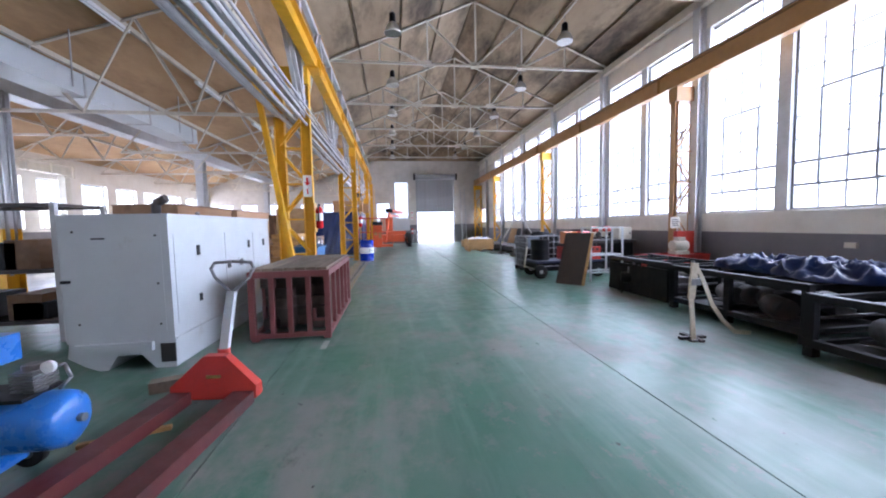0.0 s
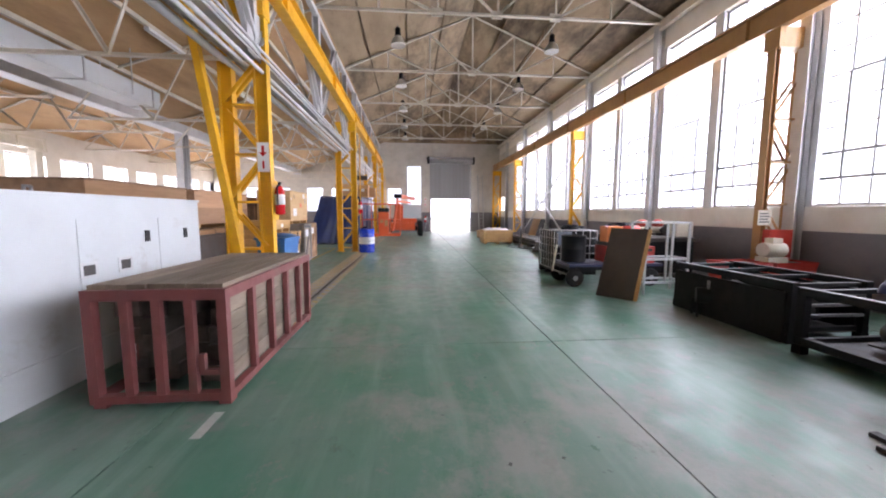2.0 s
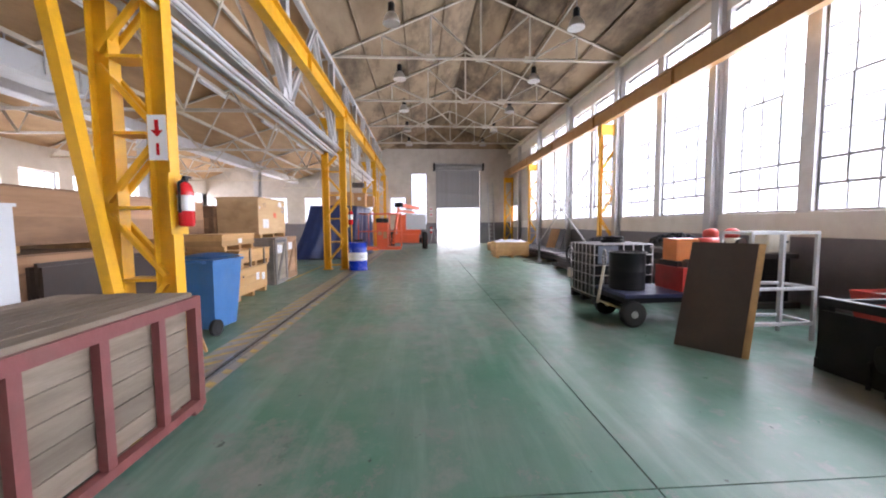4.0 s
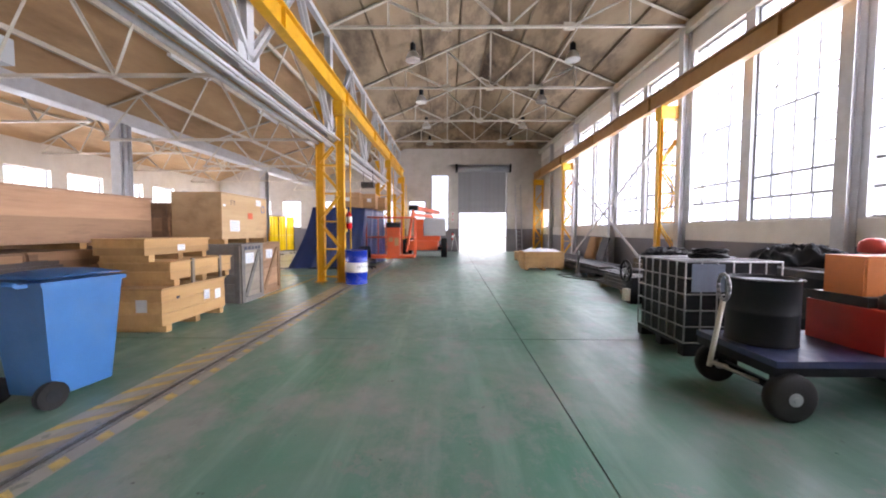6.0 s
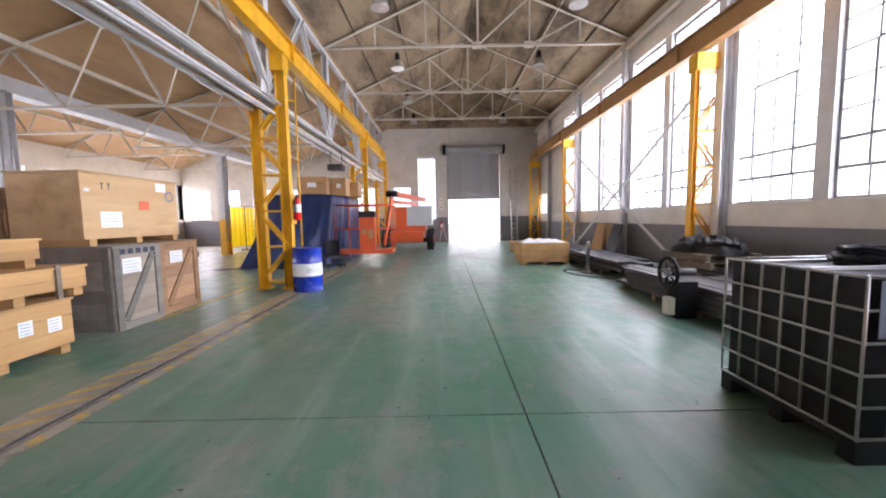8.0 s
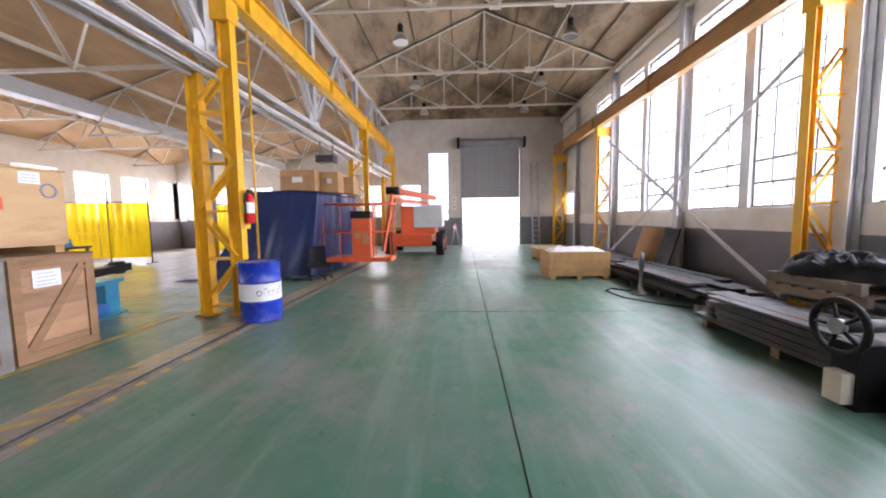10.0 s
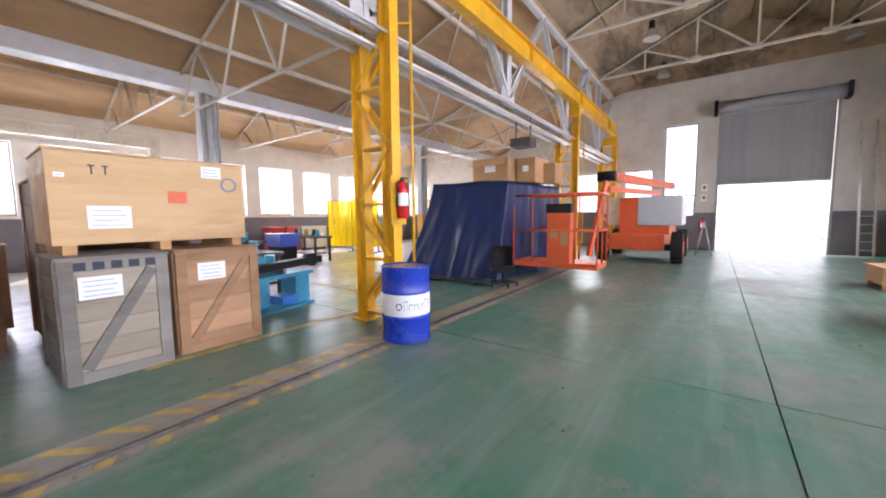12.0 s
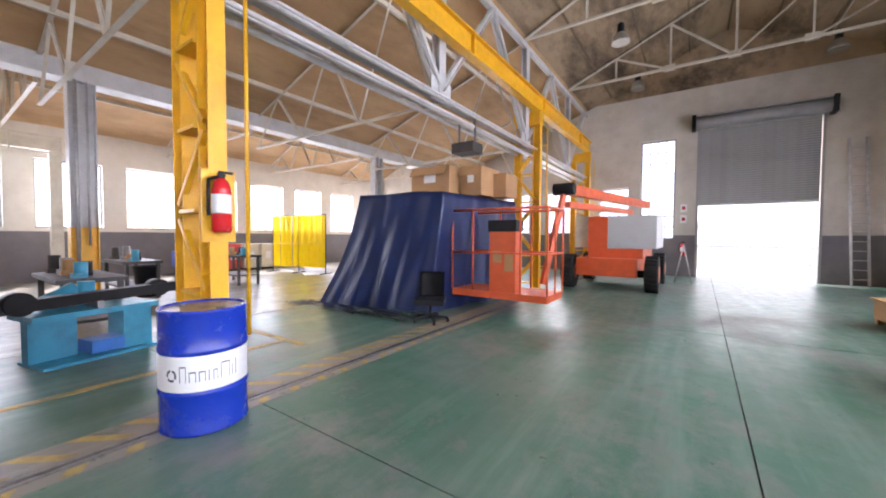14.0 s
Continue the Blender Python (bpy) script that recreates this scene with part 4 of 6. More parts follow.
for y in (1.36, 1.78):
    v = part("inspection_window", boxes((0.006, 0.012, y - 0.09, y + 0.09, 0.88, 1.02)), GREYP, gen, "small grey inspection window", bevel=0.002)
    part("window_glass", boxes((0.0121, 0.014, y - 0.06, y + 0.06, 0.905, 0.995)), MILL, v)
d = part("end_panel", boxes((-0.93, -0.07, -0.006, -0.001, 0.4, 1.51)), WHITEP, gen, bevel=0.002)
part("handle", boxes((-0.70, -0.59, -0.03, -0.006, 1.37, 1.385)), BLACKPL, d)
part("latch", boxes((-1.0, -0.93, -0.04, -0.006, 0.93, 0.96)), BLACKPL, d)
for x, z in ((-0.12, 0.47), (-0.12, 0.9), (-0.12, 1.4), (-0.88, 0.5), (-0.88, 1.45)):
    bm = B()
    rod(bm, (x, -0.002, z), (x, -0.012, z), 0.012, 8)
    part("bolt", bm, MILL, gen)
bm = B()
tube(bm, [(-0.3, 1.2, 1.62), (-0.3, 1.2, 1.68), (-0.3, 1.26, 1.68), (-0.3, 1.26, 1.62)], 0.012)
part("lifting_eye", bm, STEEL, gen)
bm = B()
rod(bm, (-0.5, 0.7, 1.62), (-0.5, 0.7, 1.78), 0.05, 12)
rod(bm, (-0.5, 0.7, 1.78), (-0.38, 0.7, 1.84), 0.05, 12)
part("exhaust_pipe", bm, MILL, gen)
fb = thing("timber_block", pose(-2.2, 3.15, 0, 0, 0, 20), "short dirty timber block on the floor", "timber")
part("block", boxes((-0.15, 0.15, -0.06, 0.06, 0, 0.1)), TIMBER, fb, bevel=0.006)

# maroon stillage filled with timber
cr = thing("stillage", pose(-1.98, 4.42, 0.04), "maroon steel stillage packed with weathered timber boards", "crate")
W, D, H = 1.0, 2.25, 0.86
for x in (0, W - 0.07):
    for y in (0, D - 0.07):
        part("corner_post", boxes((x, x + 0.07, y, y + 0.07, 0.06, H - 0.08)), MAROON, cr, bevel=0.004)
part("top_rail", boxes((0, W, 0, 0.07, H - 0.08, H)), MAROON, cr, bevel=0.004)
part("top_rail", boxes((0, W, D - 0.07, D, H - 0.08, H)), MAROON, cr, bevel=0.004)
part("bottom_rail", boxes((0, W, 0, 0.07, 0, 0.06)), MAROON, cr, bevel=0.004)
part("bottom_rail", boxes((0, W, D - 0.07, D, 0, 0.06)), MAROON, cr, bevel=0.004)
for x in (0, W - 0.06):
    part("top_rail", boxes((x, x + 0.06, 0.07, D - 0.07, H - 0.08, H)), MAROON, cr, bevel=0.004)
    part("bottom_rail", boxes((x, x + 0.06, 0.07, D - 0.07, 0, 0.06)), MAROON, cr, bevel=0.004)
    for y in (0.48, 0.92, 1.36, 1.8):
        part("side_bar", boxes((x + 0.005, x + 0.055, y, y + 0.06, 0.06, H - 0.08)), MAROON, cr)
for x in (0.25, 0.47, 0.7):
    part("end_bar", boxes((x, x + 0.06, 0.005, 0.055, 0.06, H - 0.08)), MAROON, cr)
part("end_bracket", boxes((0.78, 0.92, 0.01, 0.05, 0.2, 0.24), (0.78, 0.82, 0.01, 0.05, 0.24, 0.36)), MAROON, cr)
for x in (0.01, W - 0.1):
    for y in (0.02, D - 0.12):
        part("foot", boxes((x, x + 0.09, y, y + 0.1, -0.04, 0.0)), MAROON, cr)
rnd = random.Random(4)
for i in range(5):
    y0 = 0.16 + rnd.random() * 0.1
    part("side_plank", boxes((W - 0.09, W - 0.065, y0, D - 0.08, 0.07 + i * 0.14, 0.203 + i * 0.14)), TIMBER, cr, bevel=0.004)
for i in range(4):
    for j in range(5):
        y0 = 0.1 + rnd.random() * 0.3
        part("timber_baulk", boxes((0.1 + i * 0.2, 0.28 + i * 0.2, y0, D - 0.12, 0.065 + j * 0.14, 0.195 + j * 0.14)), BAULK, cr, bevel=0.008)
for i in range(7):
    part("lid_plank", boxes((0.03 + i * 0.135, 0.155 + i * 0.135, 0.03 + rnd.random() * 0.03, D - 0.04 - rnd.random() * 0.04, H, H + 0.03 + rnd.random() * 0.008)), TIMBER, cr, bevel=0.004)

# pallet truck
pj = thing("pallet_truck", pose(-1.65, 2.72, 0, 0, 0, -7), "red hand pallet truck with worn forks and white handle", "pallet truck")
for x in (-0.34, 0.17):
    fk = part("fork", boxes((x, x + 0.17, -1.4, 0.0, 0.075, 0.125)), FORKM, pj, "scuffed dark red fork", bevel=0.004)
    for dx in (0.0, 0.158):
        part("fork_flange", boxes((x + dx, x + dx + 0.012, -1.38, 0, 0.03, 0.075)), FORKM, fk)
    bm = B()
    rod(bm, (x + 0.05, -1.3, 0.04), (x + 0.12, -1.3, 0.04), 0.04, 12)
    part("roller", bm, RUBBER, pj)
bm = B()
vs = [bm.verts.new(p) for p in ((-0.35, 0, 0.06), (0.35, 0, 0.06), (0.35, 0.02, 0.16), (0.09, 0.06, 0.40), (-0.09, 0.06, 0.40), (-0.35, 0.02, 0.16),
                                (-0.35, 0.12, 0.06), (0.35, 0.12, 0.06), (0.35, 0.12, 0.16), (0.09, 0.14, 0.40), (-0.09, 0.14, 0.40), (-0.35, 0.12, 0.16))]
for f in ((0, 1, 2, 3, 4, 5), (11, 10, 9, 8, 7, 6), (0, 6, 7, 1), (1, 7, 8, 2), (2, 8, 9, 3), (3, 9, 10, 4), (4, 10, 11, 5), (5, 11, 6, 0)):
    bm.faces.new([vs[i] for i in f])
part("body", bm, REDP, pj, bevel=0.008)
part("yellow_label", boxes((-0.06, 0.06, 0.03, 0.045, 0.2, 0.25)), HAZARD, pj)
bm = B()
rod(bm, (0, 0.2, 0.12), (0, 0.2, 0.42), 0.05, 14)
part("pump_cylinder", bm, REDP, pj)
for x in (-0.07, 0.03):
    bm = B()
    rod(bm, (x, 0.24, 0.09), (x + 0.05, 0.24, 0.09), 0.09, 18)
    part("steer_wheel", bm, RUBBER, pj)
bm = B()
bar(bm, (0, 0.2, 0.38), (0.04, 0.3, 0.9), 0.07, 0.05, up=(0, 1, 0))
part("handle_shaft", bm, WHITEP, pj, "white painted handle shaft", bevel=0.006)
bm = B()
tube(bm, [(0.04, 0.3, 0.88), (-0.11, 0.32, 1.02), (-0.15, 0.33, 1.1), (-0.12, 0.34, 1.15), (0.04, 0.34, 1.16), (0.2, 0.34, 1.15), (0.23, 0.33, 1.1), (0.19, 0.32, 1.02), (0.04, 0.3, 0.88)], 0.014)
part("handle_loop", bm, STEEL, pj)

# blue compressor
cp = thing("air_compressor", pose(-2.68, 1.95, 0), "blue portable air compressor with wheels", "compressor")
bm = B()
prof = [(0.03, 0.0), (0.11, 0.015), (0.155, 0.05), (0.165, 0.1), (0.165, 0.92), (0.155, 0.97), (0.11, 1.005), (0.03, 1.02)]
lathe(bm, prof, 28)
bmesh.ops.transform(bm, matrix=Matrix.Translation((-0.35, 0, 0.36)) @ Matrix.Rotation(radians(90), 4, "Y"), verts=bm.verts)
part("tank", bm, BLUEP, cp)
bm = B()
rod(bm, (0.665, 0, 0.36), (0.7, 0, 0.36), 0.025, 10)
part("drain_plug", bm, STEEL, cp)
for dy in (-0.17, 0.17):
    bm = B()
    rod(bm, (0.25, dy - 0.025, 0.09), (0.25, dy + 0.025, 0.09), 0.09, 18)
    w = part("wheel", bm, RUBBER, cp)
    bm = B()
    rod(bm, (0.25, dy - 0.03, 0.09), (0.25, dy + 0.03, 0.09), 0.035, 10)
    part("hub", bm, STEEL, w)
part("leg", boxes((-0.3, -0.26, -0.12, 0.12, 0, 0.25), (0.23, 0.27, -0.17, 0.17, 0.08, 0.22)), BLUEP, cp)
part("motor_plate", boxes((-0.3, 0.5, -0.13, 0.13, 0.52, 0.54)), BLACKP, cp)
bm = B()
rod(bm, (-0.25, 0, 0.68), (0.1, 0, 0.68), 0.13, 18)
part("motor", bm, BLUEP, cp, bevel=0.01)
bm = boxes((0.1, 0.3, -0.12, 0.12, 0.7, 0.86))
part("belt_guard", bm, BLUEP, cp, bevel=0.02)
bm = B()
for i in range(6):
    box(bm, 0.4, 0.52, -0.08, 0.08, 0.56 + i * 0.02, 0.57 + i * 0.02)
rod(bm, (0.46, 0, 0.54), (0.46, 0, 0.7), 0.05, 12)
tube(bm, [(0.52, 0, 0.66), (0.6, 0.02, 0.68), (0.63, 0.02, 0.6), (0.58, 0, 0.54)], 0.01)
part("pump_head", bm, STEEL, cp)
bm = B()
rod(bm, (0.55, -0.03, 0.68), (0.55, -0.005, 0.68), 0.035, 14)
part("pressure_gauge", bm, LABEL, cp)
st = thing("timber_stick", pose(-2.0, 2.35, 0, 0, 0, 18), "pale timber stick lying on the floor", "timber")
part("stick", boxes((-0.3, 0.22, -0.02, 0.02, 0, 0.03)), PINE, st, bevel=0.003)
sb = thing("round_sign", pose(-4.25, 5.2, 1.42), "round black sign with pale lettering bars", "sign")
bm = B()
rod(bm, (0, 0, 0), (0, -0.02, 0), 0.17, 24)
part("disc", bm, BLACKP, sb)
for i, w in enumerate((0.09, 0.12, 0.08)):
    part("text_bar", boxes((-w, w, -0.026, -0.021, 0.06 - i * 0.06, 0.09 - i * 0.06)), LABEL, sb)
part("sign_pole", boxes((-0.02, 0.02, 0.002, 0.03, -1.42, 0.1)), GREYP, sb)


def rack(m, w, d, h, label):
    r = thing("storage_rack", m, label, "rack", "dark storage racks")
    for x in (0, w - 0.06):
        for y in (0, d - 0.06):
            part("upright", boxes((x, x + 0.06, y, y + 0.06, 0, h)), GREYP, r)
    for z in (0.25, h * 0.5, h - 0.06):
        part("shelf", boxes((0.06, w - 0.06, 0, d, z, z + 0.05)), MILL, r)
    for i in range(6):
        rr = random.Random(i + int(w * 10))
        x, z = 0.1 + rr.random() * (w - 0.7), (0.3, h * 0.5 + 0.05)[i % 2]
        part("stored_block", boxes((x, x + 0.4, 0.08, d - 0.1, z, z + 0.2 + rr.random() * 0.2)), (MILL, BLACKP, BROWNW)[i % 3], r, bevel=0.01)
    return r


rack(pose(-6.3, 5.0, 0), 1.8, 0.9, 1.85, "grey steel rack loaded with dark machine parts")
rack(pose(-6.4, 2.0, 0), 1.8, 0.9, 1.85, "grey steel rack loaded with dark machine parts")


# ---- crates along the aisle ----
def crate(m, w, d, h, material, label, cat="crate", boards=4, diag=True, feet=True, battens=True, group="", board=None):
    """Boarded crate; x from -w to 0 (its face at x = 0), y from 0 to d."""
    c = thing("wooden_crate", m, label, cat, group)
    z0 = 0.09 if feet else 0.0
    part("body", boxes((-w + 0.022, -0.022, 0.022, d - 0.022, z0, h - 0.02)), material, c)
    bh = (h - z0 - 0.02) / boards
    for i in range(boards):
        a, b = z0 + i * bh + 0.003, z0 + (i + 1) * bh - 0.003
        part("face_board", boxes((-0.021, 0, 0, d, a, b)), board or material, c, bevel=0.003)
        part("end_board", boxes((-w, -0.022, 0, 0.021, a, b)), material, c, bevel=0.003)
    part("lid", boxes((-w - 0.01, 0.02, -0.015, d + 0.015, h - 0.02, h + 0.005)), material, c, bevel=0.003)
    if battens:
        for y in (0.0, d - 0.1):
            part("batten", boxes((0.001, 0.022, y, y + 0.1, z0, h - 0.022)), material, c, bevel=0.003)
        part("batten", boxes((0.001, 0.021, 0.1, d - 0.1, z0, z0 + 0.1)), material, c, bevel=0.003)
        part("batten", boxes((0.001, 0.021, 0.1, d - 0.1, h - 0.122, h - 0.022)), material, c, bevel=0.003)
        for x in (-w + 0.02, -0.12):
            part("end_batten", boxes((x, x + 0.1, -0.02, -0.001, z0, h - 0.022)), material, c, bevel=0.003)
    if diag:
        bm = B()
        bar(bm, (0.012, 0.13, z0 + 0.12), (0.012, d - 0.13, h - 0.14), 0.09, 0.02, up=(1, 0, 0))
        part("diagonal_board", bm, material, c)
    if feet:
        n = 3 if d > 1 else 2
        for i in range(n):
            y = 0.06 + i * (d - 0.22) / (n - 1)
            part("foot", boxes((-w + 0.03, 0.005, y, y + 0.1, 0, z0)), PINE, c, bevel=0.004)
    return c


def paper(parent, y0, y1, z0, z1, x=0.0, lines=4):
    p = part("paper_label", boxes((x, x + 0.003, y0, y1, z0, z1)), LABEL, parent, "white paper label")
    for i in range(lines):
        zz = z0 + (z1 - z0) * (i + 0.7) / (lines + 0.6)
        part("print_line", boxes((x + 0.003, x + 0.004, y0 + (y1 - y0) * 0.1, y1 - (y1 - y0) * (0.12 + 0.1 * (i % 2)), zz - 0.003, zz + 0.002)), BINBLUE, p)


c = crate(pose(-2.70, 10.68, 0), 0.95, 1.38, 0.6, PINE, "long pine packing crate on timber feet", diag=False, boards=3, battens=False)
paper(c, 0.85, 0.98, 0.3, 0.45); paper(c, 1.12, 1.26, 0.27, 0.42)
part("shipping_mark", boxes((0.0, 0.003, 0.27, 0.33, 0.42, 0.46)), INK, c)
part("end_label", boxes((-0.35, -0.2, -0.004, 0, 0.28, 0.45)), GREYP, c)
c = crate(pose(-2.72, 10.88, 0.605), 1.0, 1.4, 0.34, PINE, "shallow pine crate with steel strapping stacked on another", diag=False, boards=2, battens=False, feet=True)
for y in (0.4, 1.05):
    part("clamp_batten", boxes((0.001, 0.03, y, y + 0.05, 0, 0.37)), TIMBER, c)
c = crate(pose(-2.92, 10.7, 0.955), 0.7, 1.3, 0.31, PINE, "shallow pale pine crate on top of a stack", diag=False, boards=2, battens=False)
paper(c, 0.6, 0.75, 0.13, 0.22)
g = crate(pose(-2.76, 12.68, 0), 1.0, 0.78, 1.12, GREYW, "grey weathered boarded crate with stencilled lettering bars", boards=6, feet=False, board=GREYB)
for i in range(5):
    part("stencil_bar", boxes((0.022, 0.0245, 0.1 + i * 0.125, 0.18 + i * 0.125, 1.01, 1.08)), INK, g)
paper(g, 0.12, 0.42, 0.75, 0.95, 0.022)
c = crate(pose(-2.84, 13.55, 0), 0.95, 0.86, 1.12, BROWNW, "brown boarded crate with diagonal brace", boards=6, feet=False, board=BROWNB)
paper(c, 0.2, 0.48, 0.78, 0.97, 0.022)
c = crate(pose(-3.12, 12.72, 1.125), 0.95, 1.7, 0.98, PLYWOOD, "large plywood case with shipping marks on crates", "case", boards=1, diag=False, battens=False)
paper(c, 0.25, 0.58, 0.24, 0.46); paper(c, 1.24, 1.45, 0.8, 0.93, lines=3); paper(c, 0.05, 0.12, 0.72, 0.76, lines=1)
part("orange_sticker", boxes((0, 0.003, 0.9, 1.08, 0.5, 0.63)), ORANGE, c)
for y in (0.3, 0.4):
    part("arrow_mark", boxes((0, 0.003, y, y + 0.012, 0.76, 0.85), (0, 0.003, y - 0.018, y + 0.03, 0.835, 0.85)), INK, c)
bm = B()
for k in range(20):
    a = k * math.tau / 20
    box(bm, 0, 0.003, 1.53 + 0.08 * math.cos(a) - 0.014, 1.53 + 0.08 * math.cos(a) + 0.014, 0.73 + 0.075 * math.sin(a) - 0.008, 0.73 + 0.075 * math.sin(a) + 0.008)
part("round_stamp", bm, BINBLUE, c)
# rows behind
crate(pose(-4.0, 8.1, 0), 1.1, 2.1, 1.1, BROWNW, "dark brown boarded crate in a back row", boards=5, diag=False)
crate(pose(-4.1, 10.35, 0), 1.1, 2.1, 1.1, BROWNW, "dark brown boarded crate in a back row", boards=5, diag=False)
crate(pose(-5.5, 8.0, 0), 1.2, 2.2, 1.15, BROWNW, "dark brown boarded crate in a back row", boards=5, diag=False)
crate(pose(-5.5, 10.4, 0), 1.2, 2.2, 1.15, BROWNW, "dark brown boarded crate in a back row", boards=5, diag=False)
c = crate(pose(-4.2, 9.9, 1.11), 1.2, 2.5, 0.84, BROWNB, "long brown plywood case stacked on crates", "case", boards=2, diag=False, battens=False)
crate(pose(-4.3, 7.4, 1.11), 1.15, 2.4, 0.85, BROWNW, "long reddish brown case stacked on crates", "case", boards=2, diag=False, battens=False)
crate(pose(-4.15, 12.75, 0), 1.0, 1.4, 1.9, BROWNW, "tall dark brown crate behind the others", boards=7, diag=False)
dk = thing("dark_board_stack", pose(-3.75, 10.6, 0), "stack of dark boards leaning beside the crates", "boards")
for i in range(5):
    part("board", boxes((-0.05 + i * 0.05 - 0.25, -0.01 + i * 0.05 - 0.25, -2.2, -0.1, 0.0, 1.0 - 0.05 * (i % 3))), DARKW, dk, bevel=0.004)

# wheelie bin and leaning boards
wb = thing("wheelie_bin", pose(-2.17, 8.92, 0, 0, 0, 172) @ Matrix.Scale(1.06, 4), "blue plastic wheelie bin with closed lid", "bin")
bm = B()
vs = []
for z, a, b in ((0.06, 0.2, 0.21), (0.55, 0.235, 0.25), (0.92, 0.26, 0.28)):
    vs.append([bm.verts.new(p) for p in ((-a, -b, z), (a, -b, z), (a, b, z), (-a, b, z))])
for lo, hi in zip(vs, vs[1:]):
    for i in range(4):
        bm.faces.new((lo[i], lo[(i + 1) % 4], hi[(i + 1) % 4], hi[i]))
bm.faces.new(vs[0][::-1])
bm.faces.new(vs[-1])
part("body", bm, BINBLUE, wb, bevel=0.03)
part("rim", boxes((-0.28, 0.28, -0.3, 0.3, 0.9, 0.935)), BINBLUE, wb, bevel=0.012)
bm = B()
sheet(bm, lambda u, v: (-0.285 + 0.57 * u, -0.31 + 0.64 * v, 0.945 + 0.05 * math.sin(math.pi * min(1, max(0, u))) * math.sin(math.pi * v) ** 0.5 + 0.015), 10, 10)
bmesh.ops.solidify(bm, geom=bm.faces[:], thickness=0.015)
part("lid", bm, BINBLUE, wb)
bm = B()
rod(bm, (-0.22, 0.4, 0.93), (0.22, 0.4, 0.93), 0.016, 8)
for x in (-0.2, 0.0, 0.2):
    box(bm, x - 0.015, x + 0.015, 0.33, 0.4, 0.905, 0.93)
part("handle", bm, BINBLUE, wb)
for x in (-0.27, 0.24):
    bm = B()
    rod(bm, (x, 0.25, 0.1), (x + 0.05, 0.25, 0.1), 0.1, 18)
    w = part("wheel", bm, RUBBER, wb)
    bm = B()
    rod(bm, (x - 0.006, 0.25, 0.1), (x + 0.056, 0.25, 0.1), 0.05, 12)
    part("hub", bm, BLACKPL, w)
for i, (x, y) in enumerate(((-1.74, 8.02), (-1.86, 8.1))):
    lb = thing("leaning_board", pose(x, y, 0), "pale timber board leaning on a crane column", "timber")
    bm = B()
    bar(bm, (0, 0, 0), (-0.2 - 0.05 * i, -0.18, 0.9), 0.09, 0.025, up=(1, 0.5, 0))
    part("board", bm, PINE, lb, bevel=0.003)

# oil drum
dr = thing("oil_drum", pose(-1.25, 15.37, 0), "glossy blue steel oil drum with white lettered band", "drum")
bm = B()
prof = [(0.27, 0.012), (0.286, 0.0), (0.292, 0.012), (0.286, 0.025)]
for zc in (0.29, 0.59):
    prof += [(0.286, zc - 0.025), (0.294, zc - 0.008), (0.294, zc + 0.008), (0.286, zc + 0.025)]
prof += [(0.286, 0.855), (0.292, 0.868), (0.286, 0.88), (0.274, 0.88), (0.27, 0.862)]
lathe(bm, prof, 48)
part("shell", bm, DRUMBLUE, dr)
bm = B()
lathe(bm, [(0.2866, 0.316), (0.2872, 0.32), (0.2872, 0.563), (0.2866, 0.566)], 48)
part("white_band", bm, LABEL, dr, "white painted band")
bm = B()
lathe(bm, [(0.2, 0.8625), (0.268, 0.8635), (0.262, 0.865), (0.2, 0.865)], 40)
part("lid", bm, STEEL, dr, "worn steel lid")
bm = B()
lathe(bm, [(0.035, 0.865), (0.035, 0.878), (0.02, 0.882)], 12, (0.16, 0.05, 0))
lathe(bm, [(0.02, 0.865), (0.02, 0.876), (0.01, 0.878)], 10, (-0.16, -0.08, 0))
part("bung", bm, STEEL, dr)
rndl = random.Random(2)
A0 = radians(-35)


def on_drum(bm, a0, a1, z0, z1):
    n = max(1, int((a1 - a0) / 0.05))
    for k in range(n):
        q = [a0 + (a1 - a0) * (k + d) / n for d in (0, 1)]
        vs = [bm.verts.new((0.2882 * math.cos(a), 0.2882 * math.sin(a), z)) for a, z in ((q[0], z0), (q[1], z0), (q[1], z1), (q[0], z1))]
        bm.faces.new(vs)


bm = B()
for k in range(16):
    a = k * math.tau / 16
    if k % 5 != 4:
        on_drum(bm, A0 - 0.52 + 0.11 * math.cos(a) - 0.024, A0 - 0.52 + 0.11 * math.cos(a) + 0.024, 0.435 + 0.036 * math.sin(a) - 0.008, 0.435 + 0.036 * math.sin(a) + 0.008)
part("ring_mark", bm, INK, dr)
hts = (0.115, 0.075, 0.075, 0.08, 0.075, 0.115, 0.08, 0.115)
wds = (0.15, 0.15, 0.14, 0.04, 0.1, 0.22, 0.04, 0.04)
a = A0 - 0.32
for hgt, wd in zip(hts, wds):
    bm = B()
    on_drum(bm, a, a + 0.018, 0.385, 0.385 + hgt)
    if wd > 0.08:
        on_drum(bm, a + wd - 0.014, a + wd, 0.385, 0.385 + hgt)
        on_drum(bm, a + 0.025, a + wd - 0.02, 0.385 + hgt - 0.01, 0.385 + hgt)
    part("letter_shape", bm, INK, dr)
    a += wd + 0.06


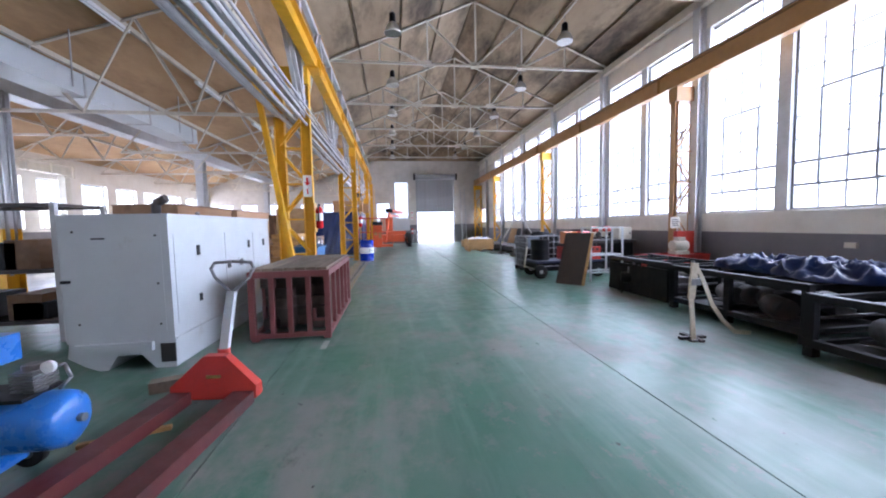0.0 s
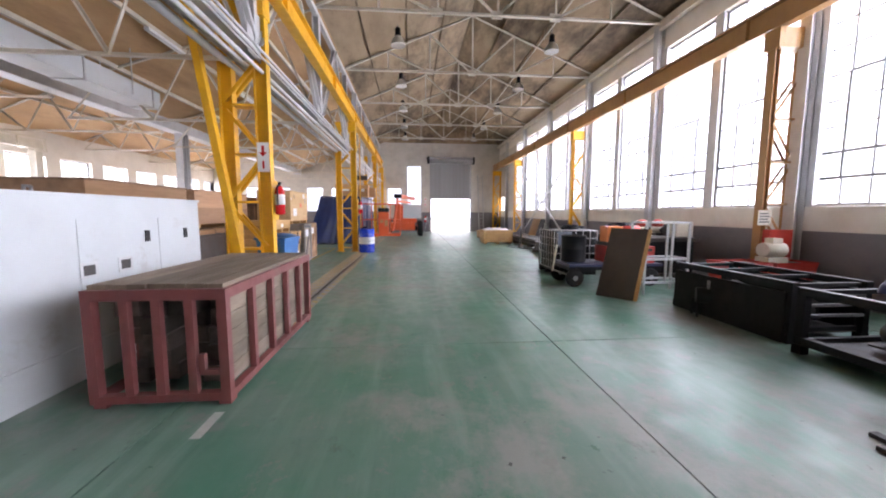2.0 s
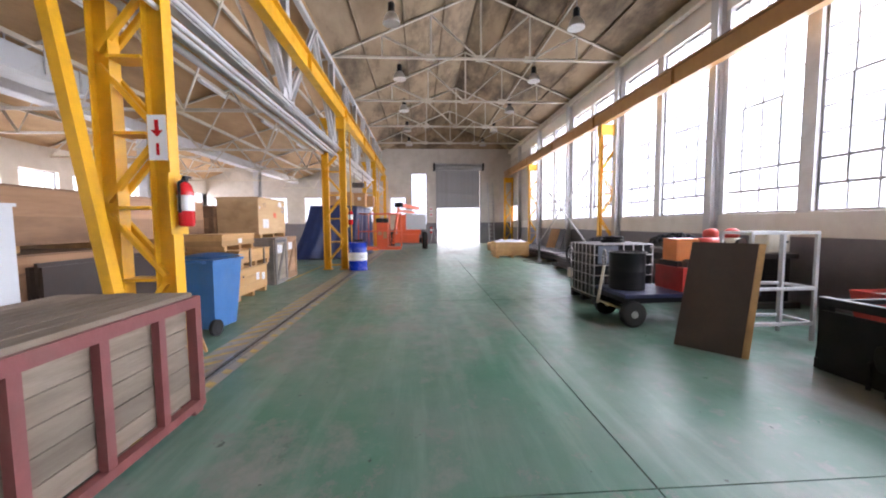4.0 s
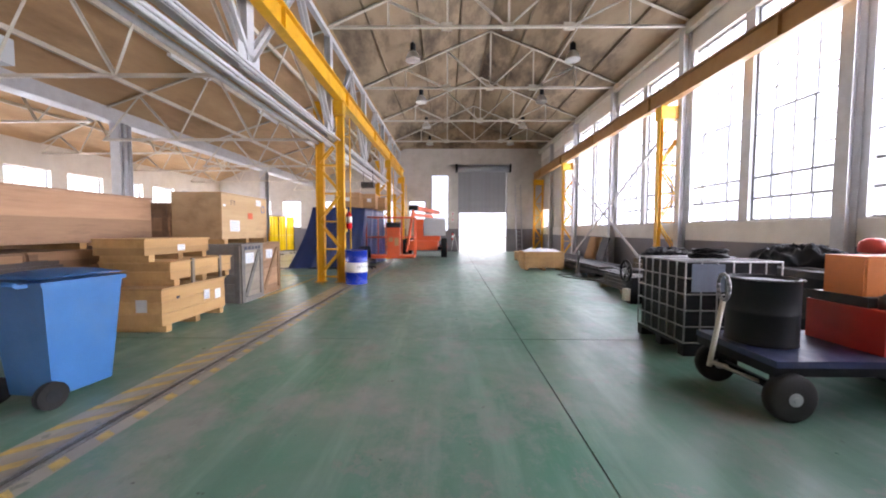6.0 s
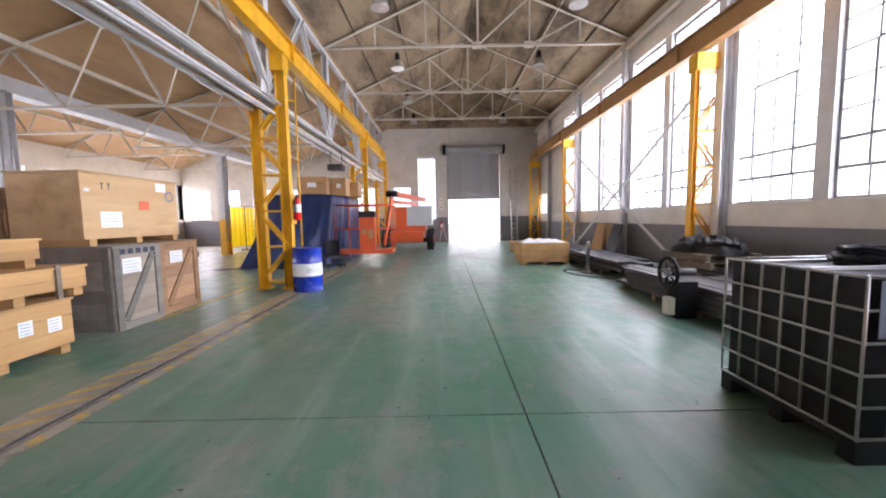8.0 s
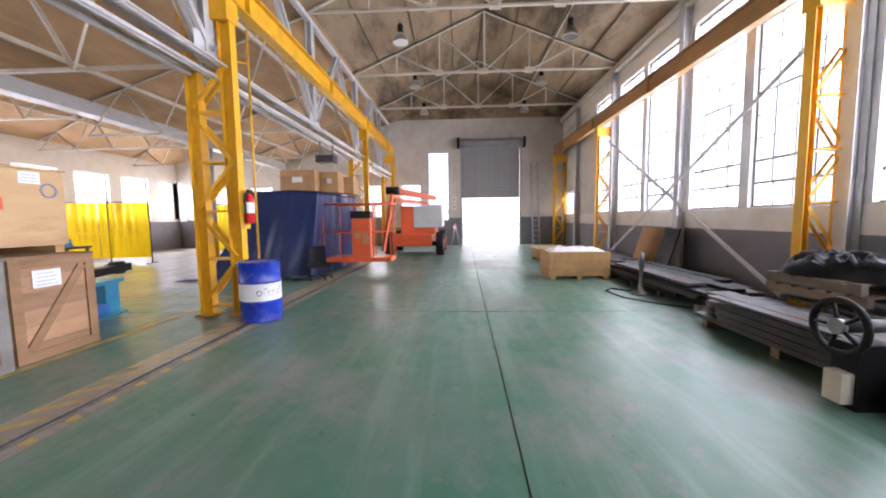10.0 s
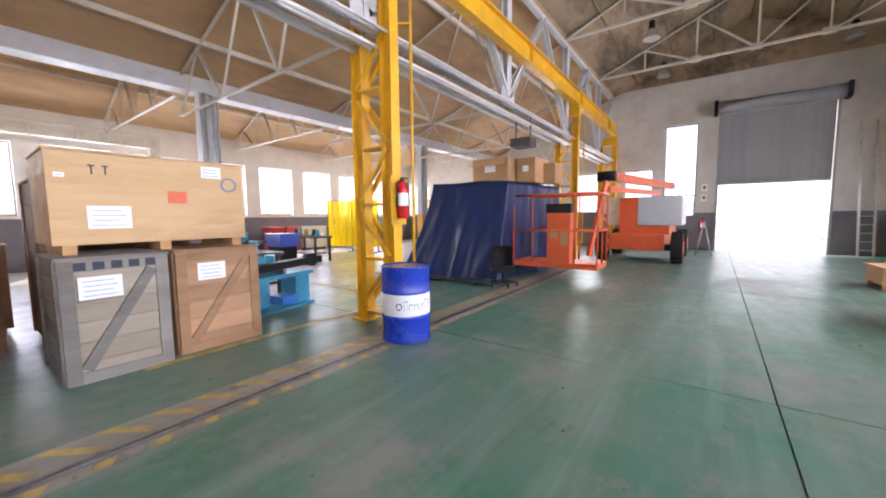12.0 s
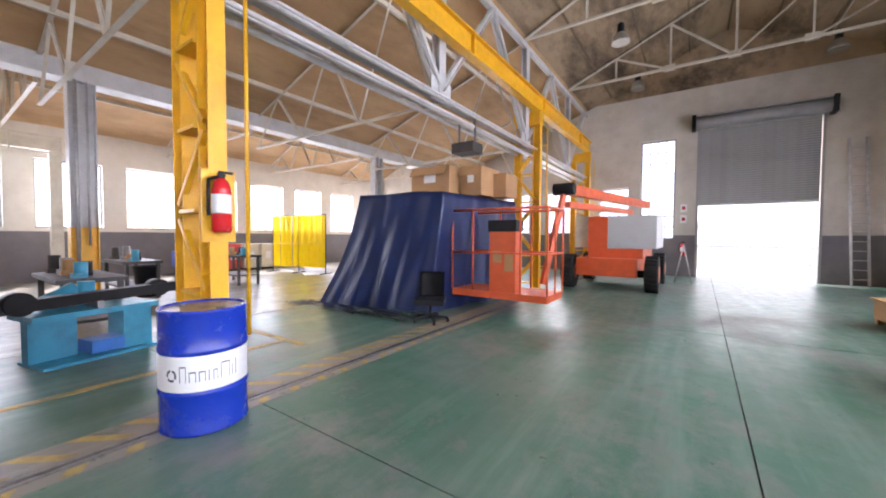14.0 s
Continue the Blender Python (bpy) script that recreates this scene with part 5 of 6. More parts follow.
# ---- along the window wall ----
def chassis(m, w, d, h, label, junk=0, lift=0.1):
    """Open black steel machine frame with rails, posts and rungs."""
    # A plain machine frame; no conveyor belongs to it.
    c = thing("conveyor_base", m, label, "machine frame", "black machine frames")
    for x in (0, w - 0.08):
        part("top_rail", boxes((x, x + 0.08, 0, d, h - 0.08, h)), BLACKP, c, bevel=0.005)
        part("bottom_rail", boxes((x, x + 0.08, 0, d, lift, lift + 0.08)), BLACKP, c, bevel=0.005)
        n = max(3, int(d / 0.7))
        for i in range(n):
            y = i * (d - 0.09) / (n - 1)
            part("post", boxes((x + 0.003, x + 0.077, y + 0.004, y + 0.086, lift + 0.08, h - 0.08)), BLACKP, c)
            part("foot", boxes((x - 0.01, x + 0.09, y, y + 0.09, 0, lift)), BLACKP, c)
    for i in range(4):
        y = 0.05 + i * (d - 0.15) / 3
        part("cross_bar", boxes((0.08, w - 0.08, y, y + 0.05, h - 0.07, h - 0.02)), BLACKP, c)
        part("cross_bar", boxes((0.08, w - 0.08, y, y + 0.05, lift + 0.02, lift + 0.07)), BLACKP, c)
    for i in range(3):
        part("rung", boxes((0.08, w - 0.08, 0.0, 0.03, lift + 0.2 + i * 0.12, lift + 0.23 + i * 0.12)), STEEL, c)
    part("drip_tray", boxes((0.085, w - 0.085, 0.05, d - 0.05, lift + 0.005, lift + 0.018)), MILL, c)
    part("inner_panel", boxes((w - 0.13, w - 0.1, 0.05, d - 0.05, lift + 0.08, h - 0.09)), BLACKP, c)
    for i in range(junk * 2):
        rr = random.Random(i * 7 + int(d * 31))
        x, y = 0.15 + rr.random() * (w - 0.5), 0.15 + rr.random() * (d - 0.6)
        bm = B()
        rod(bm, (x, y, lift + 0.2), (x + 0.1, y + 0.3, lift + 0.22), 0.1 + rr.random() * 0.05, 12)
        part("gear_motor", bm, (BLACKP, MILL, STEEL)[i % 3], c, bevel=0.01)
        part("mount_plate", boxes((x - 0.1, x + 0.25, y, y + 0.35, lift + 0.082, lift + 0.1)), MILL, c)
    return c


chassis(pose(4.6, 5.25, 0), 1.0, 1.8, 0.7, "long black steel machine frame with side rails", 4)
chassis(pose(4.42, 3.0, 0), 1.5, 2.05, 0.7, "open black steel machine frame with ladder rungs", 6)
chassis(pose(4.1, 0.3, 0), 1.8, 2.5, 0.66, "open black steel machine frame low on the floor", 6)
chassis(pose(4.0, -2.6, 0), 1.8, 2.7, 0.66, "open black steel machine frame low on the floor", 3)
for x, y, w, d in ((4.6, 5.3, 0.025, 1.7),):
    sp = thing("steel_sheet", pose(x - 0.03, y, 0), "black steel side plate standing against a frame", "steel plate")
    part("plate", boxes((0, w, 0, d, 0.0, 0.58)), BLACKP, sp, bevel=0.003)
rnd = random.Random(11)


def tarp_heap(m, r, h, material, label, seed):
    """Crumpled cloth with sharp ridges, lying on its foot."""
    t = thing("folded_tarpaulin", m, label, "tarpaulin")
    def fn(u, v):
        a, q = u * math.tau, v
        c, d = math.cos(a), math.sin(a)
        rr = r * math.cos(q * math.pi / 2) * (1 + 0.35 * noise.noise(Vector((c * 1.7 + seed, d * 1.7, q * 2.5))))
        x, y = rr * c, rr * d * 1.5
        ridge = 1 - 2 * abs(noise.noise(Vector((x * 5 + seed, y * 5, seed * 0.7)))) + 0.5 * (1 - 2 * abs(noise.noise(Vector((x * 12, y * 12 + seed, 1)))))
        return (x, y, max(0.0, h * math.sin(q * math.pi / 2) ** 0.5 * (0.35 + 0.5 * ridge)))
    bm = B()
    sheet(bm, fn, 90, 26)
    part("cloth", bm, material, t)


tarp_heap(pose(5.2, 4.1, 0.7), 0.42, 0.24, TARPM, "crumpled dark blue tarpaulin on a machine frame", 1)
tarp_heap(pose(5.15, 3.3, 0.7), 0.42, 0.26, TARPM, "crumpled dark blue tarpaulin on a machine frame", 5)
tarp_heap(pose(5.2, 1.8, 0.66), 0.5, 0.28, TARPM, "crumpled dark tarpaulin on a machine frame", 9)
for i, (x, y) in enumerate(((5.3, 2.4), (4.8, 1.1), (5.6, 0.6))):
    gm = thing("gear_unit", pose(x, y, 0.66), "greasy dark gear motor on a machine frame", "motor")
    bm = B()
    rod(bm, (-0.2, 0, 0.12), (0.15, 0, 0.12), 0.11, 16)
    part("motor_body", bm, MILL, gm, bevel=0.01)
    part("gear_case", boxes((0.15, 0.32, -0.12, 0.12, 0, 0.26)), BLACKP, gm, bevel=0.02)
    part("base_plate", boxes((-0.22, 0.33, -0.13, 0.13, -0.001, 0.012)), MILL, gm)

# strap stand
ss = thing("strap_stand", pose(3.4, 3.5, 0), "steel jack stand wrapped in dirty webbing straps", "stand")
bm = B()
rod(bm, (0.05, 0.02, 0.02), (0.02, 0, 0.95), 0.025, 10)
part("mast", bm, MILL, ss)
part("base", boxes((-0.13, 0.2, -0.03, 0.03, 0, 0.03), (0.0, 0.06, -0.16, 0.16, 0.0, 0.029)), MILL, ss)
bm = B()
bar(bm, (0.02, -0.03, 0.93), (-0.02, -0.03, 0.5), 0.09, 0.02, up=(0, 1, 0))
bar(bm, (-0.02, -0.03, 0.5), (-0.04, -0.1, 0.02), 0.06, 0.015, up=(0, 1, 0))
part("strap", bm, STRAPM, ss)
bm = B()
pts = [(0.03, -0.03, 0.9), (0.12, -0.03, 0.75), (0.17, -0.04, 0.62), (0.3, 0.0, 0.4), (0.45, 0.0, 0.2), (0.62, 0.0, 0.05), (0.85, 0.0, 0.02)]
for p, q in zip(pts, pts[1:]):
    bar(bm, p, q, 0.05, 0.012, up=(0, 1, 0))
part("trailing_strap", bm, STRAPM, ss)
part("ratchet", boxes((-0.03, 0.09, -0.05, 0.0, 0.66, 0.74)), STEEL, ss, bevel=0.006)
part("hook", boxes((-0.08, 0.06, -0.13, -0.07, 0.0, 0.025)), STEEL, ss)

# small compressor by the board
sc = thing("small_compressor", pose(4.42, 6.45, 0), "small dark blue compressor on thin legs", "compressor")
bm = B()
rod(bm, (0.05, 0, 0.3), (0.6, -0.35, 0.3), 0.11, 18)
part("tank", bm, BLACKP, sc, bevel=0.02)
for x, y in ((0.08, 0.09), (0.02, -0.08), (0.5, -0.22), (0.48, -0.38)):
    part("leg", boxes((x - 0.012, x + 0.012, y - 0.012, y + 0.012, 0, 0.24)), BLACKP, sc)
bm = B()
rod(bm, (0.2, -0.1, 0.4), (0.2, -0.1, 0.52), 0.06, 12)
rod(bm, (0.42, -0.24, 0.4), (0.42, -0.24, 0.48), 0.05, 12)
part("pump_head", bm, STEEL, sc)

# dark board with timber edge
bd = thing("plywood_sheet", pose(0, 0, 0), "dark stained panel with raw timber edge, leaning back", "panel")
p0, p1, lean = Vector((3.69, 7.8, 0)), Vector((4.08, 7.3, 0)), Vector((0.38, 0.25, 1.19))
bm = B()
nrm = (p1 - p0).cross(lean).normalized() * 0.03
vs = [bm.verts.new(p) for p in (p0, p1, p1 + lean, p0 + lean, p0 - nrm, p1 - nrm, p1 + lean - nrm, p0 + lean - nrm)]
for f in ((0, 1, 2, 3), (7, 6, 5, 4), (0, 4, 5, 1), (1, 5, 6, 2), (2, 6, 7, 3), (3, 7, 4, 0)):
    bm.faces.new([vs[i] for i in f])
part("panel", bm, DARKW, bd)
bm = B()
bar(bm, p1 + (p1 - p0).normalized() * 0.018 - nrm * 0.7, p1 + lean + (p1 - p0).normalized() * 0.018 - nrm * 0.7, 0.03, 0.06, up=(1, -0.7, 0))
part("edge_batten", bm, PINE, bd)

# white square-tube rack
wr = thing("tube_rack", pose(4.55, 7.75, 0), "white square tube rack frame, empty", "rack")
for x in (0, 0.82):
    for y in (0, 0.42):
        part("upright", boxes((x, x + 0.035, y, y + 0.035, 0, 1.28)), WHITEP, wr)
for z in (0.2, 0.62, 1.28):
    for y in (0, 0.42):
        part("rail", boxes((0.0, 0.855, y, y + 0.035, z, z + 0.035)), WHITEP, wr)
    for x in (0, 0.82):
        part("rail", boxes((x, x + 0.034, 0.036, 0.419, z, z + 0.034)), WHITEP, wr)
part("mid_post", boxes((0.4, 0.43, 0.002, 0.033, 0.236, 1.279)), WHITEP, wr)

# red bins and motor at the wall
for x, w in ((5.55, 0.7), (6.32, 0.75)):
    rb = thing("red_hopper", pose(x, 7.0, 0), "red steel hopper tray with sloped sides", "hopper")
    bm = B()
    vs = [bm.verts.new(p) for p in ((0.08, 0.06, 0.12), (w - 0.08, 0.06, 0.12), (w - 0.08, 0.5, 0.12), (0.08, 0.5, 0.12), (0, 0, 0.66), (w, 0, 0.66), (w, 0.55, 0.66), (0, 0.55, 0.66))]
    for f in ((3, 2, 1, 0), (0, 1, 5, 4), (1, 2, 6, 5), (2, 3, 7, 6), (3, 0, 4, 7)):
        bm.faces.new([vs[i] for i in f])
    part("tray", bm, REDP, rb)
    part("skid", boxes((0.1, w - 0.1, 0.08, 0.14, 0, 0.12), (0.1, w - 0.1, 0.4, 0.46, 0, 0.12)), BLACKP, rb)
    part("load", boxes((0.05, w - 0.05, 0.06, 0.48, 0.5, 0.63)), MILL, rb)
em = thing("ivory_motor", pose(6.45, 7.25, 0.63), "ivory electric motor with red block beside it", "motor")
bm = B()
rod(bm, (-0.16, 0, 0.22), (0.2, 0, 0.22), 0.12, 18)
part("motor_body", bm, IVORY, em, bevel=0.01)
part("motor_base", boxes((-0.16, 0.2, -0.12, 0.12, 0, 0.1)), IVORY, em)
part("terminal_box", boxes((-0.05, 0.12, -0.08, 0.08, 0.33, 0.42)), IVORY, em, bevel=0.008)
rp = thing("red_cabinet", pose(6.62, 7.42, 0.63), "red steel cover standing behind the motor", "cover")
part("cover", boxes((-0.05, 0.4, 0, 0.12, 0, 0.55)), REDP, rp, bevel=0.01)

# trolley with drum, red engine crate and orange box
tr = thing("pull_trolley", pose(3.5, 8.5, 0), "dark blue steel pull trolley with rubber wheels", "trolley")
part("deck", boxes((0, 1.95, 0.0, 0.85, 0.40, 0.45)), paint("trolley_navy", (0.02, 0.03, 0.085)), tr, bevel=0.006)
part("deck_frame", boxes((0.0, 1.95, 0.02, 0.08, 0.33, 0.40), (0.0, 1.95, 0.77, 0.83, 0.33, 0.40), (0.0, 0.06, 0.08, 0.77, 0.33, 0.4), (1.89, 1.95, 0.08, 0.77, 0.33, 0.4)), BLACKP, tr)
for x in (0.12, 1.7):
    for y in (0.02, 0.75):
        bm = B()
        prof = [(0.06, -0.05), (0.15, -0.05), (0.175, -0.035), (0.18, 0.0), (0.175, 0.035), (0.15, 0.05), (0.06, 0.05)]
        lathe(bm, prof, 24)
        bmesh.ops.transform(bm, matrix=Matrix.Translation((x, y, 0.18)) @ Matrix.Rotation(radians(90), 4, "X"), verts=bm.verts)
        w = part("wheel", bm, RUBBER, tr)
        bm = B()
        rod(bm, (x, y - 0.055, 0.18), (x, y + 0.055, 0.18), 0.05, 14)
        rod(bm, (x, y - 0.07, 0.18), (x, y + 0.07, 0.18), 0.025, 8)
        part("rim", bm, GALV, w)
    bm = B()
    bar(bm, (x, 0.1, 0.2), (x, 0.72, 0.2), 0.05)
    box(bm, x - 0.03, x + 0.03, 0.12, 0.16, 0.22, 0.33)
    box(bm, x - 0.03, x + 0.03, 0.66, 0.7, 0.22, 0.33)
    part("axle", bm, BLACKP, tr)
bm = B()
tube(bm, [(0.1, 0.26, 0.2), (-0.18, 0.42, 0.3)], 0.014)
tube(bm, [(0.1, 0.58, 0.2), (-0.18, 0.42, 0.3)], 0.014)
part("draw_fork", bm, IVORY, tr)
bm = B()
rod(bm, (-0.18, 0.42, 0.26), (-0.1, 0.4, 0.82), 0.02, 10)
part("draw_bar", bm, IVORY, tr, "dirty white draw bar")
bm = B()
lp = [(-0.1 + 0.03 * math.sin(a), 0.4 + 0.1 * math.sin(a), 0.93 - 0.11 * math.cos(a)) for a in [k * math.tau / 14 for k in range(15)]]
tube(bm, lp, 0.014)
part("loop_handle", bm, STEEL, tr)
bdm = thing("black_drum", pose(3.8, 9.0, 0.45), "dented black steel drum on a trolley", "drum")
bm = B()
lathe(bm, [(0.235, 0.0), (0.25, 0.01), (0.245, 0.03), (0.247, 0.26), (0.251, 0.27), (0.247, 0.28), (0.248, 0.53), (0.258, 0.54), (0.24, 0.55), (0.23, 0.52)], 32)
part("shell", bm, BLACKPL, bdm)
bm = B()
lathe(bm, [(0.2, 0.522), (0.228, 0.524), (0.2, 0.526)], 28)
part("drum_lid", bm, BLACKPL, bdm)
bm = B()
tube(bm, [(0.26 * math.cos(k * 0.3), 0.26 * math.sin(k * 0.3), 0.545) for k in range(22)], 0.008, 6)
part("clamp_ring", bm, MILL, bdm)
re = thing("red_engine", pose(4.38, 8.6, 0.45), "red engine block crate with row of black valves", "engine")
part("block", boxes((0, 0.95, 0, 0.6, 0.0, 0.34)), REDP, re, bevel=0.012)
for i in range(6):
    bm = B()
    rod(bm, (0.1 + i * 0.15, 0.1, 0.34), (0.1 + i * 0.15, 0.1, 0.44), 0.035, 10)
    rod(bm, (0.1 + i * 0.15, 0.1, 0.44), (0.1 + i * 0.15, -0.02, 0.44), 0.02, 8)
    part("valve", bm, MILL, re)
    part("flange", boxes((0.06 + i * 0.15, 0.14 + i * 0.15, -0.012, 0, 0.24, 0.3)), MILL, re)
part("top_plate", boxes((0.02, 0.93, 0.14, 0.58, 0.34, 0.42)), MILL, re, bevel=0.01)
ob = thing("orange_cabinet", pose(4.42, 8.8, 0.871), "small orange steel cabinet on the red engine", "cabinet")
part("body", boxes((0, 0.34, 0, 0.3, 0, 0.32)), ORANGEBOX, ob, bevel=0.01)
part("door", boxes((0.02, 0.32, -0.008, -0.001, 0.02, 0.3)), ORANGEBOX, ob, bevel=0.003)
pm = thing("red_pump", pose(4.98, 8.95, 0.871), "red and white pump with motor on the trolley load", "pump")
bm = B()
rod(bm, (-0.14, 0, 0.24), (0.2, 0, 0.24), 0.09, 14)
part("motor", bm, REDP, pm, bevel=0.01)
part("casing", boxes((-0.14, 0.15, -0.1, 0.1, 0, 0.15)), IVORY, pm, bevel=0.02)

# machines at the wall behind the trolley
mb = thing("machine_bed", pose(5.45, 9.3, 0), "greasy black machine bed on the floor by the wall", "machine bed")
part("bed_body", boxes((0.12, 1.38, 0.1, 2.1, 0.1, 0.82)), BLACKP, mb, bevel=0.03)
part("bed_plinth", boxes((0.0, 1.5, 0.0, 2.2, 0, 0.1)), MILL, mb, bevel=0.01)
part("bed_top", boxes((0.04, 1.46, 0.04, 2.16, 0.82, 0.9)), MILL, mb, bevel=0.012)
for x in (0.3, 0.75, 1.2):
    part("slide_way", boxes((x - 0.05, x + 0.05, 0.06, 2.14, 0.9, 0.925)), STEEL, mb, bevel=0.004)
for y in (0.35, 1.05, 1.75):
    part("access_cover", boxes((0.108, 0.12, y - 0.22, y + 0.22, 0.3, 0.68)), MILL, mb, bevel=0.003)
for x, y in ((6.05, 10.15), (6.5, 10.2)):
    p2 = thing("pump_unit", pose(x, y, 0.925), "red and white pump with flanged casing on the machine bed", "pump", "wall pumps")
    part("pump_base", boxes((-0.14, 0.14, -0.16, 0.16, 0, 0.05)), MILL, p2, bevel=0.004)
    bm = B()
    lathe(bm, [(0.05, 0.05), (0.13, 0.06), (0.15, 0.12), (0.13, 0.2), (0.06, 0.22)], 20)
    part("volute", bm, IVORY, p2, "ivory cast casing")
    bm = B()
    lathe(bm, [(0.05, 0.2), (0.12, 0.22), (0.13, 0.24), (0.12, 0.34), (0.07, 0.38), (0.02, 0.39)], 20)
    part("motor", bm, REDP, p2)
    bm = B()
    rod(bm, (0, -0.1, 0.13), (0, -0.24, 0.13), 0.05, 14)
    rod(bm, (0, -0.22, 0.13), (0, -0.245, 0.13), 0.085, 16)
    part("flange", bm, MILL, p2)
wc = thing("white_control_box", pose(6.55, 9.45, 0.925), "white steel control box on the machine bed", "control box")
part("box_body", boxes((-0.2, 0.2, -0.1, 0.18, 0, 0.34)), IVORY, wc, bevel=0.012)
part("box_door", boxes((-0.18, 0.18, -0.108, -0.1, 0.02, 0.32)), IVORY, wc, bevel=0.003)
part("box_knob", boxes((0.12, 0.15, -0.125, -0.108, 0.15, 0.19)), BLACKPL, wc)
tarp_heap(pose(6.0, 10.95, 0.915), 0.36, 0.3, BLACKPL, "crumpled black plastic sheet on the machine bed", 17)

# caged liquid container
ib = thing("liquid_container", pose(3.74, 9.9, 0), "black plastic bulk container in a galvanised tube cage", "tank")
part("pallet_base", boxes((0, 1.05, 0, 0.1, 0, 0.1), (0, 1.05, 0.43, 0.53, 0, 0.1), (0, 1.05, 0.86, 0.96, 0, 0.1), (0, 1.05, 0, 0.96, 0.1, 0.14)), BLACKPL, ib, bevel=0.006)
part("bottle", boxes((0.03, 1.02, 0.03, 0.93, 0.14, 1.04)), BLACKPL, ib, bevel=0.05)
for i in range(6):
    bm = B()
    z = 0.15 + i * 0.18
    tube(bm, [(0.0, 0.0, z), (1.05, 0.0, z), (1.05, 0.96, z), (0.0, 0.96, z), (0.0, 0.0, z)], 0.009, 6)
    part("cage_ring", bm, GALV, ib)
for k, (a, b) in enumerate((((0.0, 0.0), (1.05, 0.0)), ((1.05, 0.0), (1.05, 0.96)), ((1.05, 0.96), (0.0, 0.96)), ((0.0, 0.96), (0.0, 0.0)))):
    for i in range(6):
        x, y = a[0] + (b[0] - a[0]) * i / 6, a[1] + (b[1] - a[1]) * i / 6
        bm = B()
        rod(bm, (x, y, 0.14), (x, y, 1.06), 0.009, 6)
        part("cage_bar", bm, GALV, ib)
part("top_bar", boxes((0.0, 1.05, 0.3, 0.33, 1.045, 1.065), (0.0, 1.05, 0.65, 0.68, 1.045, 1.065)), GALV, ib)
part("label_plate", boxes((0.06, 0.42, -0.014, -0.01, 0.72, 1.03)), LABELGREY, ib, "pale blue-grey plate")
bm = B()
lathe(bm, [(0.12, 1.04), (0.12, 1.08), (0.1, 1.1)], 20, (0.5, 0.48, 0))
part("filler_cap", bm, BLACKPL, ib)


def coil(m, r, turns, thick, label, material=None):
    c = thing("cable_coil", m, label, "cable coil", "cable coils")
    bm = B()
    rr = random.Random(int(r * 100))
    n = 22
    for k in range(turns):
        R, z, ox, oy = r * (0.75 + 0.25 * rr.random()), thick * (0.6 + k * 0.75), rr.uniform(-0.04, 0.04), rr.uniform(-0.04, 0.04)
        pts = [(ox + R * math.cos(a * math.tau / n), oy + R * math.sin(a * math.tau / n), z + rr.uniform(-0.3, 0.3) * thick) for a in range(n)]
        for p, q in zip(pts, pts[1:] + pts[:1]):
            rod(bm, p, q, thick / 2, 6, caps=False)
    part("cable", bm, material or BLACKPL, c)


coil(pose(4.3, 10.35, 1.065), 0.2, 4, 0.035, "black hose coil lying on the caged container")

# steel stock and machine beds further on
for x0, x1, y0, y1, h, lab in ((4.95, 6.3, 11.5, 15.2, 0.42, "stack of dark steel plates and sections on bearers"), (5.35, 6.4, 15.5, 19.2, 0.36, "low stack of dark steel bars on bearers"), (4.95, 6.9, 19.6, 24.0, 0.3, "low stack of dark steel bars on bearers")):
    s = thing("steel_stack", pose(x0, y0, 0), lab, "steel stock", "steel stock stacks")
    w, d = x1 - x0, y1 - y0
    for i in range(4):
        y = 0.2 + i * (d - 0.5) / 3
        part("bearer", boxes((0, w, y, y + 0.1, 0, 0.09)), TIMBER, s)
    rr = random.Random(int(y0 * 10))
    z = 0.09
    while z < h:
        th = rr.choice((0.04, 0.06, 0.08))
        x = 0.0
        while x < w - 0.15:
            bw = rr.uniform(0.12, 0.32)
            a, b = rr.uniform(0, 0.9) ** 2, rr.uniform(0, 1.3) ** 2
            part("steel_bar", boxes((x, min(x + bw, w), a, d - b, z + 0.001, z + th * rr.uniform(0.75, 0.99))), rr.choice((MILL, BLACKP, MILL)), s)
            x += bw + 0.015
        z += th
for (x, y, z, a) in ((6.35, 14.6, 0.47, 8), (6.35, 14.6, 0.60, 4)):
    p = thing("timber_pallet", pose(x, y, z, 0, 0, a), "worn timber pallet on the steel stack", "pallet", "timber pallets")
    for i in range(6):
        part("deck_board", boxes((-0.5, 0.5, -0.55 + i * 0.19, -0.42 + i * 0.19, 0.095, 0.117)), TIMBER, p)
    for xx in (-0.5, -0.05, 0.42):
        part("stringer", boxes((xx, xx + 0.08, -0.55, 0.53, 0, 0.095)), TIMBER, p)
tarp_heap(pose(6.35, 14.6, 0.717), 0.48, 0.3, BLACKPL, "crumpled black plastic sheet on timber pallets", 13)
coil(pose(5.5, 12.1, 0.44), 0.3, 6, 0.03, "black cable coil on the steel stack")
mg = thing("grinding_machine", pose(4.72, 12.9, 0), "black wheel drive head with ivory lower cover", "machine part")
bm = B()
sheet(bm, lambda u, v: (-0.16 + 0.026 * math.sin(v * math.tau), (0.2 + 0.026 * math.cos(v * math.tau)) * math.cos(u * math.tau), 0.62 + (0.2 + 0.026 * math.cos(v * math.tau)) * math.sin(u * math.tau)), 32, 8)
bmesh.ops.remove_doubles(bm, verts=bm.verts, dist=1e-4)
hw = part("hand_wheel", bm, BLACKP, mg)
